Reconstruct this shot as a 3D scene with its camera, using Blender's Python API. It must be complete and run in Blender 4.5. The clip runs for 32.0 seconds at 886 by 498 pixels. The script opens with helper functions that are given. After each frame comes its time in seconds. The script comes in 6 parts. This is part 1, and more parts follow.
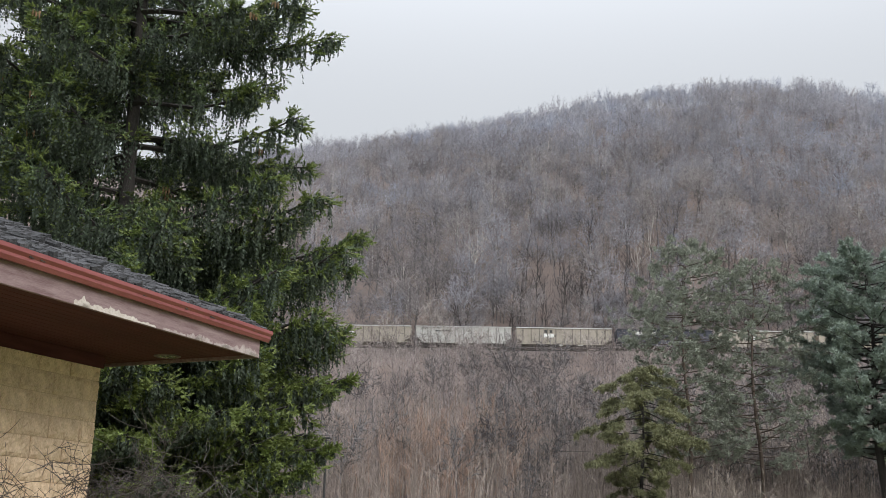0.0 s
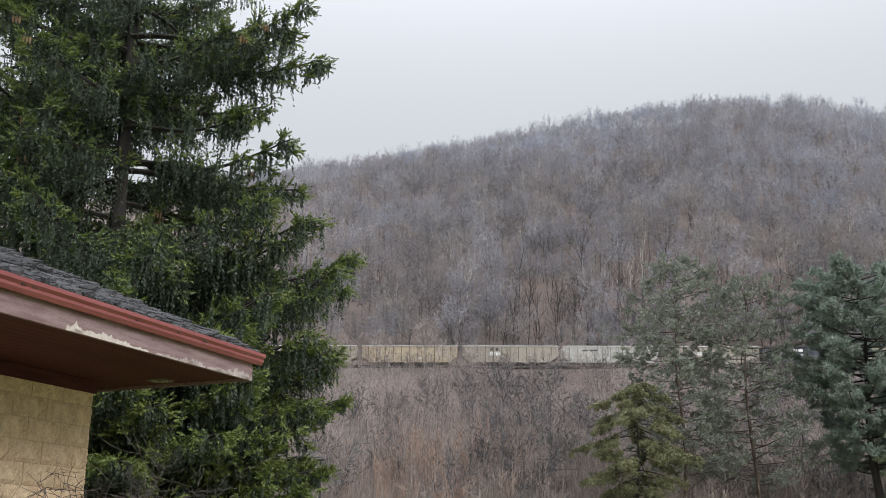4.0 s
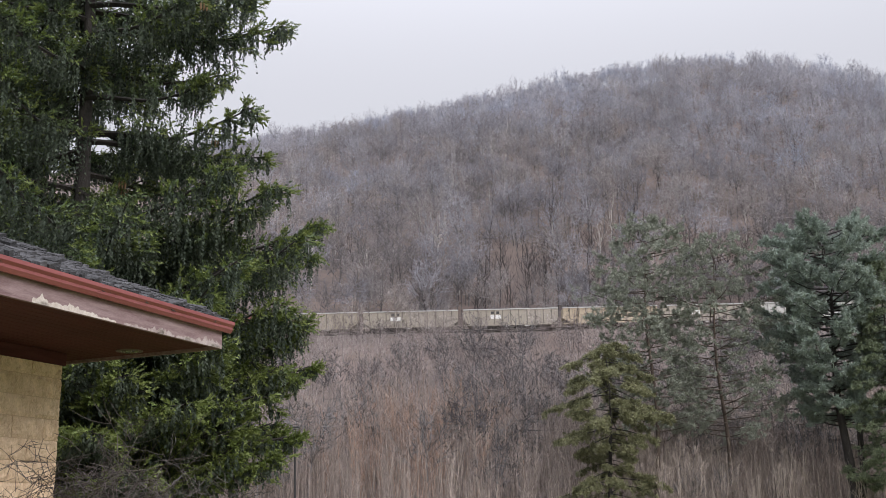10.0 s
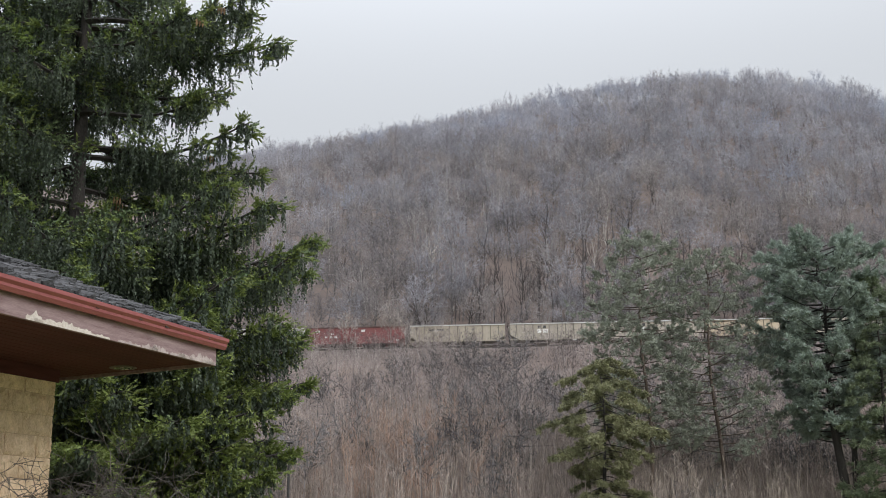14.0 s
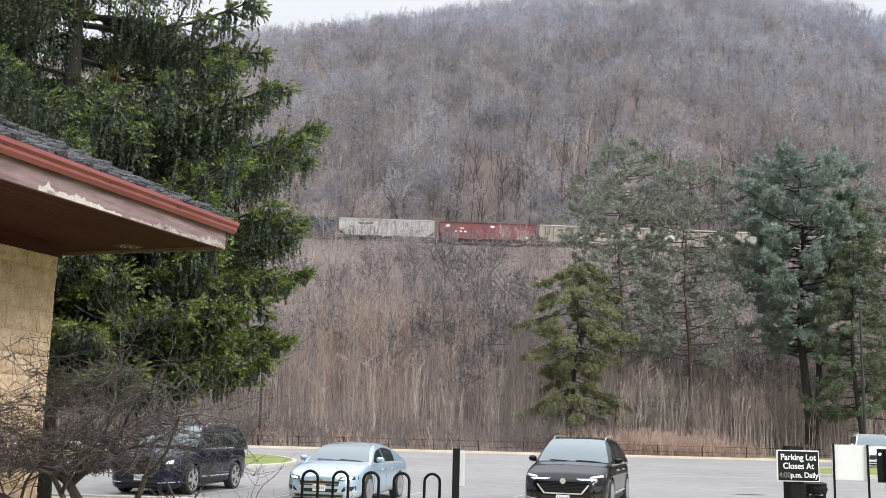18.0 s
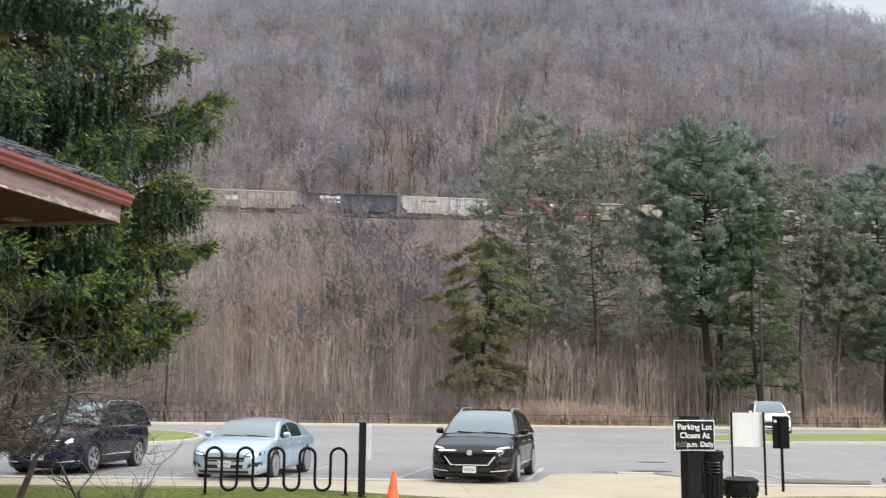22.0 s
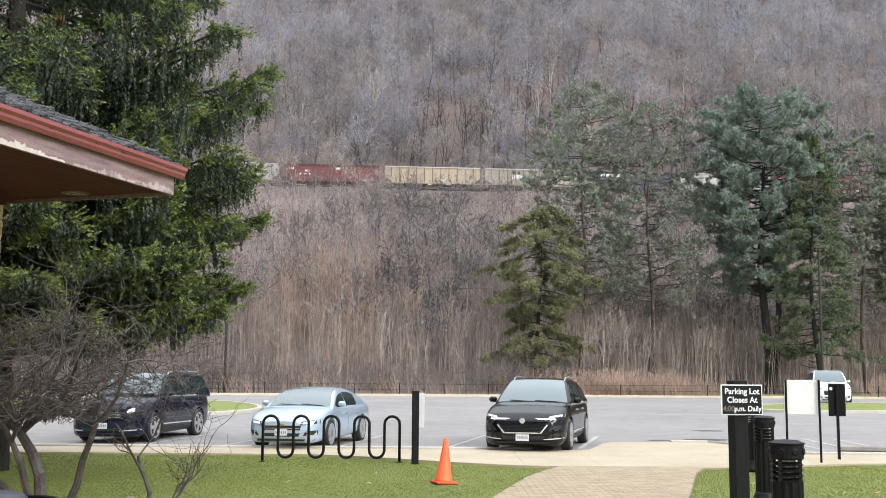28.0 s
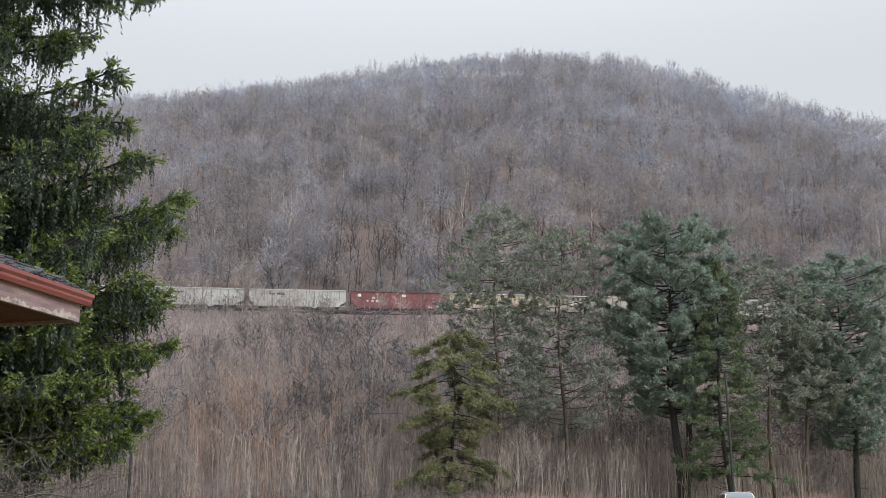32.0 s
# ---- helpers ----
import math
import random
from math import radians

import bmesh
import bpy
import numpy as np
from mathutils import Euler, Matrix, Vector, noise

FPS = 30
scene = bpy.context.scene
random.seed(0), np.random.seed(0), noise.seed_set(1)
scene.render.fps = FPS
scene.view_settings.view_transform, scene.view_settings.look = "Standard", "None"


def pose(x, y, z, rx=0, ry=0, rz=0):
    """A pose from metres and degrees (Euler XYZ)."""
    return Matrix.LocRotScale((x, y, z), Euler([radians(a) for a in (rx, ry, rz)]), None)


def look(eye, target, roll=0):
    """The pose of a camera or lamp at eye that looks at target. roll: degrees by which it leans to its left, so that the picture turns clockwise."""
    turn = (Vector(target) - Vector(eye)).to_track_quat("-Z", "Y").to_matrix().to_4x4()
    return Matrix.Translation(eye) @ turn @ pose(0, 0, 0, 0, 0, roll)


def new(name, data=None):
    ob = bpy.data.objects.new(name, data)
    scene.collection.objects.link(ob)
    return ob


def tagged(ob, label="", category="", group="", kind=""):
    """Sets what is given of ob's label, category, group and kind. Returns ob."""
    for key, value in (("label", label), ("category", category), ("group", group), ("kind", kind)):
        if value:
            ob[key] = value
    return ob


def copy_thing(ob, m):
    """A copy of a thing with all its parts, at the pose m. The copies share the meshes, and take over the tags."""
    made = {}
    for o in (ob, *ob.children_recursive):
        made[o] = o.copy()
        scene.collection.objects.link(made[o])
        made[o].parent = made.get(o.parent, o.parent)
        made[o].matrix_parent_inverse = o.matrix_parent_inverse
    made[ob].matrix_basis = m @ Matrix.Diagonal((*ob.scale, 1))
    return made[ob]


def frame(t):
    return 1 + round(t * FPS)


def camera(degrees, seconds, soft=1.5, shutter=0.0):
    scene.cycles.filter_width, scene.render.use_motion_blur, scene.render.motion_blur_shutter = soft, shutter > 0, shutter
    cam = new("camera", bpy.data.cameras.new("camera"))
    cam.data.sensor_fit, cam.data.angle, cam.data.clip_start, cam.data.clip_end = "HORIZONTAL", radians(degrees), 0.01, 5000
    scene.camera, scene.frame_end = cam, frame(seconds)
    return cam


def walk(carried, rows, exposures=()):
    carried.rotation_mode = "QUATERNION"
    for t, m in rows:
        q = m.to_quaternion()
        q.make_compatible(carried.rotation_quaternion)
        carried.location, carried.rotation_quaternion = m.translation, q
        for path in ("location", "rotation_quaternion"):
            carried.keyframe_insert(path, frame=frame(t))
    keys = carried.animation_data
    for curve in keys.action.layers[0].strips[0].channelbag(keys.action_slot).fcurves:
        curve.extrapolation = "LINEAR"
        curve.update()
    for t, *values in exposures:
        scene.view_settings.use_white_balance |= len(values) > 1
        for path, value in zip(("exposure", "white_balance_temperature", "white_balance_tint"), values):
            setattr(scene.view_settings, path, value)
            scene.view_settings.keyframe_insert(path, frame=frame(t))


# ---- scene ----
cam = camera(45.55, 32.0, soft=0.6, shutter=0.15)
EXPOSURES = [(0, 0.46, 6500, 10), (3.5, 0.44, 6500, 10), (5.5, 0.46, 6500, 13), (6, 0.47, 6500, 14), (7, 0.49, 6500, 16), (9, 0.49, 6500, 16), (11, 0.49, 6500, 15), (12, 0.47, 6500, 12), (13, 0.44, 6500, 10), (14.5, 0.44, 6500, 10), (17, 0.45, 6500, 10), (18, 0.85, 6500, 12), (19, 0.79, 6500, 11), (20, 0.78, 6500, 11), (21, 0.75, 6500, 12),
             (21.5, 0.74, 6500, 12), (22.5, 0.71, 6500, 12), (23.5, 0.83, 6500, 12), (24.5, 0.9, 6500, 11), (25.5, 0.92, 6500, 10), (27.5, 0.95, 6500, 11), (28, 0.91, 6500, 11), (29, 0.84, 6500, 10), (30, 0.82, 6500, 10), (31, 0.66, 6500, 10), (32, 0.52, 6500, 11)]
walk(cam, [
    (0, look((0.169, -0.072, 1.727), (-9.400, 95.823, 28.421), 1.02)),
    (0.5, look((0.176, -0.071, 1.726), (-9.892, 95.699, 28.685), 0.97)),
    (1, look((0.182, -0.078, 1.721), (-10.586, 95.568, 28.848), 0.72)),
    (1.5, look((0.188, -0.098, 1.724), (-11.225, 95.478, 28.835), 0.38)),
    (2, look((0.182, -0.103, 1.726), (-11.564, 95.421, 28.878), 0.29)),
    (2.5, look((0.174, -0.094, 1.742), (-11.401, 95.290, 29.452), 0.50)),
    (3, look((0.178, -0.080, 1.740), (-10.657, 95.193, 30.123), 0.59)),
    (3.5, look((0.180, -0.107, 1.741), (-9.261, 95.205, 30.491), 0.59)),
    (5.5, look((0.218, -0.132, 1.703), (-8.234, 96.228, 27.064), -0.54)),
    (6, look((0.228, -0.150, 1.700), (-8.904, 96.391, 26.120), -0.39)),
    (6.5, look((0.225, -0.140, 1.702), (-8.312, 96.558, 25.713), -0.34)),
    (7, look((0.217, -0.123, 1.704), (-7.525, 96.669, 25.606), -0.23)),
    (7.5, look((0.233, -0.159, 1.696), (-7.331, 96.629, 25.673), -0.23)),
    (8, look((0.231, -0.152, 1.699), (-7.378, 96.563, 25.953), -0.50)),
    (8.5, look((0.232, -0.154, 1.698), (-7.199, 96.567, 25.987), -0.95)),
    (9, look((0.234, -0.160, 1.697), (-6.981, 96.553, 26.081), -1.34)),
    (9.5, look((0.235, -0.163, 1.697), (-6.585, 96.472, 26.500), -1.50)),
    (10, look((0.232, -0.155, 1.698), (-5.896, 96.410, 26.951), -1.59)),
    (10.5, look((0.243, -0.169, 1.718), (-5.116, 96.418, 27.060), -1.47)),
    (11, look((0.240, -0.154, 1.708), (-4.486, 96.417, 27.234), -1.62)),
    (11.5, look((0.240, -0.163, 1.716), (-4.145, 96.381, 27.406), -1.62)),
    (12, look((0.236, -0.160, 1.723), (-3.876, 96.330, 27.660), -1.64)),
    (12.5, look((0.237, -0.160, 1.710), (-3.680, 96.271, 27.896), -1.70)),
    (13, look((0.237, -0.167, 1.721), (-3.668, 96.242, 27.990), -1.66)),
    (13.5, look((0.228, -0.161, 1.723), (-4.255, 96.177, 28.162), -1.61)),
    (14, look((0.228, -0.166, 1.725), (-5.314, 96.072, 28.324), -1.53)),
    (14.5, look((0.222, -0.165, 1.738), (-6.225, 95.982, 28.463), -1.39)),
    (16.5, look((0.016, -0.038, 1.771), (-7.943, 96.559, 26.383), -0.26)),
    (17, look((-0.016, 0.021, 1.780), (-7.480, 97.288, 23.766), 0.72)),
    (17.5, look((-0.180, 0.108, 1.778), (-5.728, 98.283, 19.971), 1.13)),
    (18, look((-0.336, 0.189, 1.799), (-3.631, 98.682, 18.782), 1.50)),
    (18.5, look((-0.337, 0.228, 1.808), (-1.520, 98.613, 19.671), 2.33)),
    (19, look((-0.335, 0.220, 1.795), (1.531, 98.598, 19.633), 2.57)),
    (19.5, look((-0.298, 0.215, 1.784), (6.163, 98.517, 18.958), 1.93)),
    (20, look((-0.317, 0.201, 1.801), (7.204, 98.587, 18.039), 0.66)),
    (20.5, look((-0.273, 0.207, 1.779), (7.473, 99.161, 13.949), -0.55)),
    (21, look((-0.263, 0.281, 1.736), (10.770, 99.546, 6.715), -0.49)),
    (21.5, look((-0.223, 0.279, 1.743), (14.524, 98.989, 7.993), -0.19)),
    (22, look((-0.242, 0.302, 1.824), (4.945, 99.093, 16.433), 0.65)),
    (22.5, look((-0.199, 0.271, 1.828), (-2.811, 98.669, 19.462), 0.68)),
    (23, look((-0.164, 0.231, 1.807), (-9.327, 98.367, 18.696), 0.72)),
    (23.5, look((-0.151, 0.223, 1.790), (-9.693, 98.543, 17.349), 1.09)),
    (24, look((-0.168, 0.194, 1.790), (-6.769, 98.925, 16.231), 1.56)),
    (24.5, look((-0.166, 0.181, 1.784), (-2.398, 99.153, 15.913), 1.44)),
    (25, look((-0.156, 0.194, 1.779), (1.329, 99.262, 15.312), 0.90)),
    (25.5, look((-0.160, 0.199, 1.768), (2.700, 99.469, 13.482), 0.55)),
    (27.5, look((-0.150, 0.199, 1.748), (-0.895, 99.910, 9.302), -0.25)),
    (28, look((-0.151, 0.194, 1.767), (-0.149, 99.481, 13.689), 0.43)),
    (28.5, look((-0.152, 0.196, 1.775), (1.077, 99.091, 16.547), 0.71)),
    (29, look((-0.145, 0.193, 1.786), (3.130, 98.823, 17.949), 0.72)),
    (29.5, look((-0.151, 0.153, 1.774), (5.413, 98.656, 18.086), 0.60)),
    (30, look((-0.155, 0.143, 1.784), (6.661, 98.461, 18.730), 0.36)),
    (30.5, look((-0.162, 0.148, 1.790), (6.844, 98.206, 20.106), -0.07)),
    (31, look((-0.156, 0.138, 1.790), (6.647, 97.848, 21.950), -0.40)),
    (31.5, look((-0.087, -0.009, 1.752), (6.827, 97.263, 23.898), -0.66)),
    (32, look((-0.126, 0.072, 1.780), (7.961, 96.961, 25.172), -0.58)),
], EXPOSURES)

# ---- sky and sun ----
world = bpy.data.worlds.new("world")
scene.world = world
world.use_nodes = True
wn = world.node_tree
wn.nodes.clear()
sky = wn.nodes.new("ShaderNodeTexSky")
sky.sky_type, sky.sun_disc = "NISHITA", False
sky.sun_elevation, sky.sun_rotation = radians(28.6), radians(137)
sky.air_density, sky.dust_density, sky.ozone_density = 1.0, 4.0, 1.0
hsv = wn.nodes.new("ShaderNodeHueSaturation")
hsv.inputs["Saturation"].default_value = 0.12
# overcast: an even grey-white cloud sheet over most of the sky's own light
cloud = wn.nodes.new("ShaderNodeMix")
cloud.data_type = "RGBA"
cloud.inputs[0].default_value = 0.9
# the cloud sheet is brighter overhead than near the horizon
wtc, wsep, wmr, wcol = (wn.nodes.new(k) for k in ("ShaderNodeTexCoord", "ShaderNodeSeparateXYZ", "ShaderNodeMapRange", "ShaderNodeMix"))
wmr.interpolation_type = "SMOOTHSTEP"
wmr.inputs[1].default_value, wmr.inputs[2].default_value = 0.35, 1.0
wcol.data_type = "RGBA"
wcol.inputs[6].default_value, wcol.inputs[7].default_value = (4.98, 5.24, 5.6, 1), (17.9, 19.0, 20.8, 1)
wn.links.new(wtc.outputs["Generated"], wsep.inputs[0])
wn.links.new(wsep.outputs[2], wmr.inputs[0])
wn.links.new(wmr.outputs[0], wcol.inputs[0])
wn.links.new(wcol.outputs[2], cloud.inputs[7])
bg = wn.nodes.new("ShaderNodeBackground")
bg.inputs["Strength"].default_value = 0.1
wo = wn.nodes.new("ShaderNodeOutputWorld")
wn.links.new(sky.outputs[0], hsv.inputs["Color"])
wn.links.new(hsv.outputs[0], cloud.inputs[6])
wn.links.new(cloud.outputs[2], bg.inputs["Color"])
wn.links.new(bg.outputs[0], wo.inputs[0])
sun = new("sun", bpy.data.lights.new("sun", "SUN"))
sun.data.energy, sun.data.angle, sun.data.color = 1.5, radians(25), (1.0, 0.985, 0.96)
sun.matrix_world = look((72, -78, 58), (0, 0, 0))

# ---- mesh helpers ----
def part(name, bm, material, parent=None, label="", smooth=False):
    me = bpy.data.meshes.new(name)
    bm.to_mesh(me)
    bm.free()
    for m in (material if isinstance(material, (list, tuple)) else [material]):
        me.materials.append(m)
    if smooth:
        me.polygons.foreach_set("use_smooth", [True] * len(me.polygons))
    ob = new(name, me)
    ob.parent = parent
    if label:
        ob["label"] = label
    return ob


def poly_mesh(name, verts, faces, material, parent=None, label="", smooth=False):
    """One mesh out of arrays; all faces have the same number of corners."""
    V, F = np.asarray(verts, dtype=np.float32), np.asarray(faces, dtype=np.int32)
    me = bpy.data.meshes.new(name)
    n, k = F.shape
    me.vertices.add(len(V))
    me.vertices.foreach_set("co", V.ravel())
    me.loops.add(n * k)
    me.loops.foreach_set("vertex_index", F.ravel())
    me.polygons.add(n)
    me.polygons.foreach_set("loop_start", np.arange(0, n * k, k, dtype=np.int32))
    me.polygons.foreach_set("use_smooth", np.full(n, smooth, dtype=bool))
    for m in (material if isinstance(material, (list, tuple)) else [material]):
        me.materials.append(m)
    me.update(calc_edges=True)
    ob = new(name, me)
    ob.parent = parent
    if label:
        ob["label"] = label
    return ob


def empty(name, m, label="", category="", group="", kind=""):
    ob = new(name)
    ob.empty_display_size = 0.2
    ob.matrix_world = m
    return tagged(ob, label, category, group, kind)


def box(bm, x0, x1, y0, y1, z0, z1, bevel=0.0, mat=0):
    vs = [bm.verts.new((x, y, z)) for z in (z0, z1) for x, y in ((x0, y0), (x1, y0), (x1, y1), (x0, y1))]
    fs = [bm.faces.new([vs[i] for i in q]) for q in ((3, 2, 1, 0), (4, 5, 6, 7), (0, 1, 5, 4), (1, 2, 6, 5), (2, 3, 7, 6), (3, 0, 4, 7))]
    for f in fs:
        f.material_index = mat
    if bevel:
        r = bmesh.ops.bevel(bm, geom=list({e for f in fs for e in f.edges}), offset=bevel, segments=1, affect="EDGES")
        for f in r["faces"]:
            f.material_index = mat
    return vs


def lathe(bm, profile, n=16, centre=(0, 0), flute=0.0, flutes=0, z_flute=(0, 0)):
    """Turns a profile of (radius, z) round the upright axis."""
    rings = []
    for r, z in profile:
        ring = []
        for i in range(n):
            a = 2 * math.pi * i / n
            rr = r
            if flutes and z_flute[0] <= z <= z_flute[1] and (i * flutes * 2 // n) % 2:
                rr = r - flute
            ring.append(bm.verts.new((centre[0] + rr * math.cos(a), centre[1] + rr * math.sin(a), z)))
        rings.append(ring)
    for a, b in zip(rings, rings[1:]):
        for i in range(n):
            bm.faces.new((a[i], a[(i + 1) % n], b[(i + 1) % n], b[i]))
    bm.faces.new(rings[0][::-1])
    bm.faces.new(rings[-1])


def tube(bm, pts, radii, n=6, close=True):
    """A round bar along points; radii is one number or one for each point."""
    pts = [Vector(p) for p in pts]
    if not isinstance(radii, (list, tuple)):
        radii = [radii] * len(pts)
    radii = [float(q) for q in radii]
    rings, side = [], None
    for i, p in enumerate(pts):
        d = (pts[min(i + 1, len(pts) - 1)] - pts[max(i - 1, 0)]).normalized()
        if side is None:
            side = d.cross(Vector((0.3, 0.9, 0.2)) if abs(d.y) < 0.9 else Vector((1, 0, 0.1))).normalized()
        side = (side - d * side.dot(d)).normalized()
        up = d.cross(side)
        rings.append([bm.verts.new(p + radii[i] * (math.cos(2 * math.pi * k / n) * side + math.sin(2 * math.pi * k / n) * up)) for k in range(n)])
    for a, b in zip(rings, rings[1:]):
        for k in range(n):
            bm.faces.new((a[k], a[(k + 1) % n], b[(k + 1) % n], b[k]))
    if close:
        bm.faces.new(rings[0][::-1])
        bm.faces.new(rings[-1])


class Soup:
    """Collects many thin bars and slivers as arrays, to become one mesh of triangles."""

    def __init__(self):
        self.v, self.f, self.n = [], [], 0

    def add(self, V, F):
        self.v.append(np.asarray(V, dtype=np.float32))
        self.f.append(np.asarray(F, dtype=np.int32) + self.n)
        self.n += len(V)

    def bars(self, A, B, ra, rb, sides=3):
        """Tapered prisms from the points A to the points B."""
        A, B = np.asarray(A, float).reshape(-1, 3), np.asarray(B, float).reshape(-1, 3)
        n = len(A)
        ra, rb = np.broadcast_to(ra, n), np.broadcast_to(rb, n)
        d = B - A
        d /= np.maximum(np.linalg.norm(d, axis=1, keepdims=True), 1e-6)
        h = np.where(np.abs(d[:, 2:3]) < 0.9, [[0, 0, 1.0]], [[1.0, 0, 0]])
        s = np.cross(d, h)
        s /= np.linalg.norm(s, axis=1, keepdims=True)
        u = np.cross(d, s)
        V, F = [], []
        for k in range(sides):
            c, q = math.cos(2 * math.pi * k / sides), math.sin(2 * math.pi * k / sides)
            w = c * s + q * u
            V += [A + w * ra[:, None], B + w * rb[:, None]]
        V = np.stack(V, 1)
        m = 2 * sides
        for k in range(sides):
            a, b, c, e = 2 * k, (2 * k + 2) % m, (2 * k + 3) % m, 2 * k + 1
            F += [(a, b, c), (a, c, e)]
        F = (np.array(F)[None] + (np.arange(n) * m)[:, None, None]).reshape(-1, 3)
        self.add(V.reshape(-1, 3), F)

    def slivers(self, A, B, w, rng):
        """Thin pointed blades, w wide at A, ending in B."""
        A, B = np.asarray(A, float).reshape(-1, 3), np.asarray(B, float).reshape(-1, 3)
        n = len(A)
        d = B - A
        s = np.cross(d, rng.normal(size=(n, 3)))
        s /= np.maximum(np.linalg.norm(s, axis=1, keepdims=True), 1e-6)
        w = np.broadcast_to(w, n)[:, None] / 2
        V = np.stack([A - s * w, A + s * w, B], 1).reshape(-1, 3)
        self.add(V, np.arange(3 * n).reshape(-1, 3))

    def arrays(self):
        return np.concatenate(self.v), np.concatenate(self.f)


def scatter(templates, which, places, turns, sizes, leans=None):
    """Copies of template arrays at places, turned about the upright and scaled, as one pair of arrays."""
    VV, FF, n = [], [], 0
    for k, (V, F) in enumerate(templates):
        sel = np.nonzero(which == k)[0]
        if not len(sel):
            continue
        c, s, z = np.cos(turns[sel]), np.sin(turns[sel]), sizes[sel]
        x = (V[None, :, 0] * c[:, None] - V[None, :, 1] * s[:, None]) * z[:, None]
        y = (V[None, :, 0] * s[:, None] + V[None, :, 1] * c[:, None]) * z[:, None]
        h = V[None, :, 2] * z[:, None]
        if leans is not None:
            x, y = x + h * leans[sel, :1], y + h * leans[sel, 1:]
        W = np.stack([x, y, h], -1) + places[sel][:, None]
        VV.append(W.reshape(-1, 3))
        FF.append((F[None] + (np.arange(len(sel)) * len(V))[:, None, None]).reshape(-1, 3) + n)
        n += len(sel) * len(V)
    return np.concatenate(VV), np.concatenate(FF)


# ---- materials ----
def surface(name, a, b, scale=4.0, rough=0.8, bump=0.0, bump_scale=40.0, metal=0.0, vary=0.0, piece="", spec=0.5, coat=0.0, stretch=(1, 1, 1), mid=0.5, fine=0.35, local=True, thin=0.0):
    """Two base colours mixed by coarse and fine noise, fine relief, and a value that varies from piece to piece."""
    m = bpy.data.materials.new(name)
    m.use_nodes = True
    nt = m.node_tree
    N, L = nt.nodes, nt.links
    p = N["Principled BSDF"]
    p.inputs["Roughness"].default_value, p.inputs["Metallic"].default_value = rough, metal
    p.inputs["Specular IOR Level"].default_value, p.inputs["Coat Weight"].default_value = spec, coat
    tc, mp = N.new("ShaderNodeTexCoord"), N.new("ShaderNodeMapping")
    mp.inputs["Scale"].default_value = stretch
    L.new(tc.outputs["Object"] if local else N.new("ShaderNodeNewGeometry").outputs["Position"], mp.inputs[0])
    n1, n2 = N.new("ShaderNodeTexNoise"), N.new("ShaderNodeTexNoise")
    n1.inputs["Scale"].default_value, n2.inputs["Scale"].default_value = scale, scale * 9
    n1.inputs["Detail"].default_value = 5
    L.new(mp.outputs[0], n1.inputs[0])
    L.new(mp.outputs[0], n2.inputs[0])
    mixf = N.new("ShaderNodeMix")
    mixf.inputs[0].default_value = fine
    L.new(n1.outputs[0], mixf.inputs[2])
    L.new(n2.outputs[0], mixf.inputs[3])
    ramp = N.new("ShaderNodeMapRange")
    ramp.inputs[1].default_value, ramp.inputs[2].default_value = mid - 0.16, mid + 0.16
    L.new(mixf.outputs[0], ramp.inputs[0])
    mix = N.new("ShaderNodeMix")
    mix.data_type = "RGBA"
    mix.inputs[6].default_value, mix.inputs[7].default_value = (*a, 1), (*b, 1)
    L.new(ramp.outputs[0], mix.inputs[0])
    col = mix.outputs[2]
    if vary:
        src = N.new("ShaderNodeObjectInfo").outputs["Random"] if piece == "object" else N.new("ShaderNodeNewGeometry").outputs["Random Per Island"]
        mr = N.new("ShaderNodeMapRange")
        mr.inputs[3].default_value, mr.inputs[4].default_value = 1 - vary, 1 + vary
        L.new(src, mr.inputs[0])
        hs = N.new("ShaderNodeHueSaturation")
        L.new(mr.outputs[0], hs.inputs["Value"])
        L.new(col, hs.inputs["Color"])
        col = hs.outputs[0]
    L.new(col, p.inputs["Base Color"])
    if thin:
        # needles and blades let part of the light through
        tr, ms = N.new("ShaderNodeBsdfTranslucent"), N.new("ShaderNodeMixShader")
        ms.inputs[0].default_value = thin
        L.new(col, tr.inputs[0])
        L.new(p.outputs[0], ms.inputs[1])
        L.new(tr.outputs[0], ms.inputs[2])
        L.new(ms.outputs[0], N["Material Output"].inputs[0])
    if bump:
        bn, bp = N.new("ShaderNodeTexNoise"), N.new("ShaderNodeBump")
        bn.inputs["Scale"].default_value, bn.inputs["Detail"].default_value = bump_scale, 4
        bp.inputs["Strength"].default_value, bp.inputs["Distance"].default_value = bump, 0.02
        L.new(mp.outputs[0], bn.inputs[0])
        L.new(bn.outputs[0], bp.inputs["Height"])
        L.new(bp.outputs[0], p.inputs["Normal"])
    return m


def glass(name, tint, rough=0.03):
    m = bpy.data.materials.new(name)
    m.use_nodes = True
    p = m.node_tree.nodes["Principled BSDF"]
    p.inputs["Base Color"].default_value = (*tint, 1)
    p.inputs["Roughness"].default_value, p.inputs["IOR"].default_value = rough, 1.5
    p.inputs["Coat Weight"].default_value = 0.6
    return m


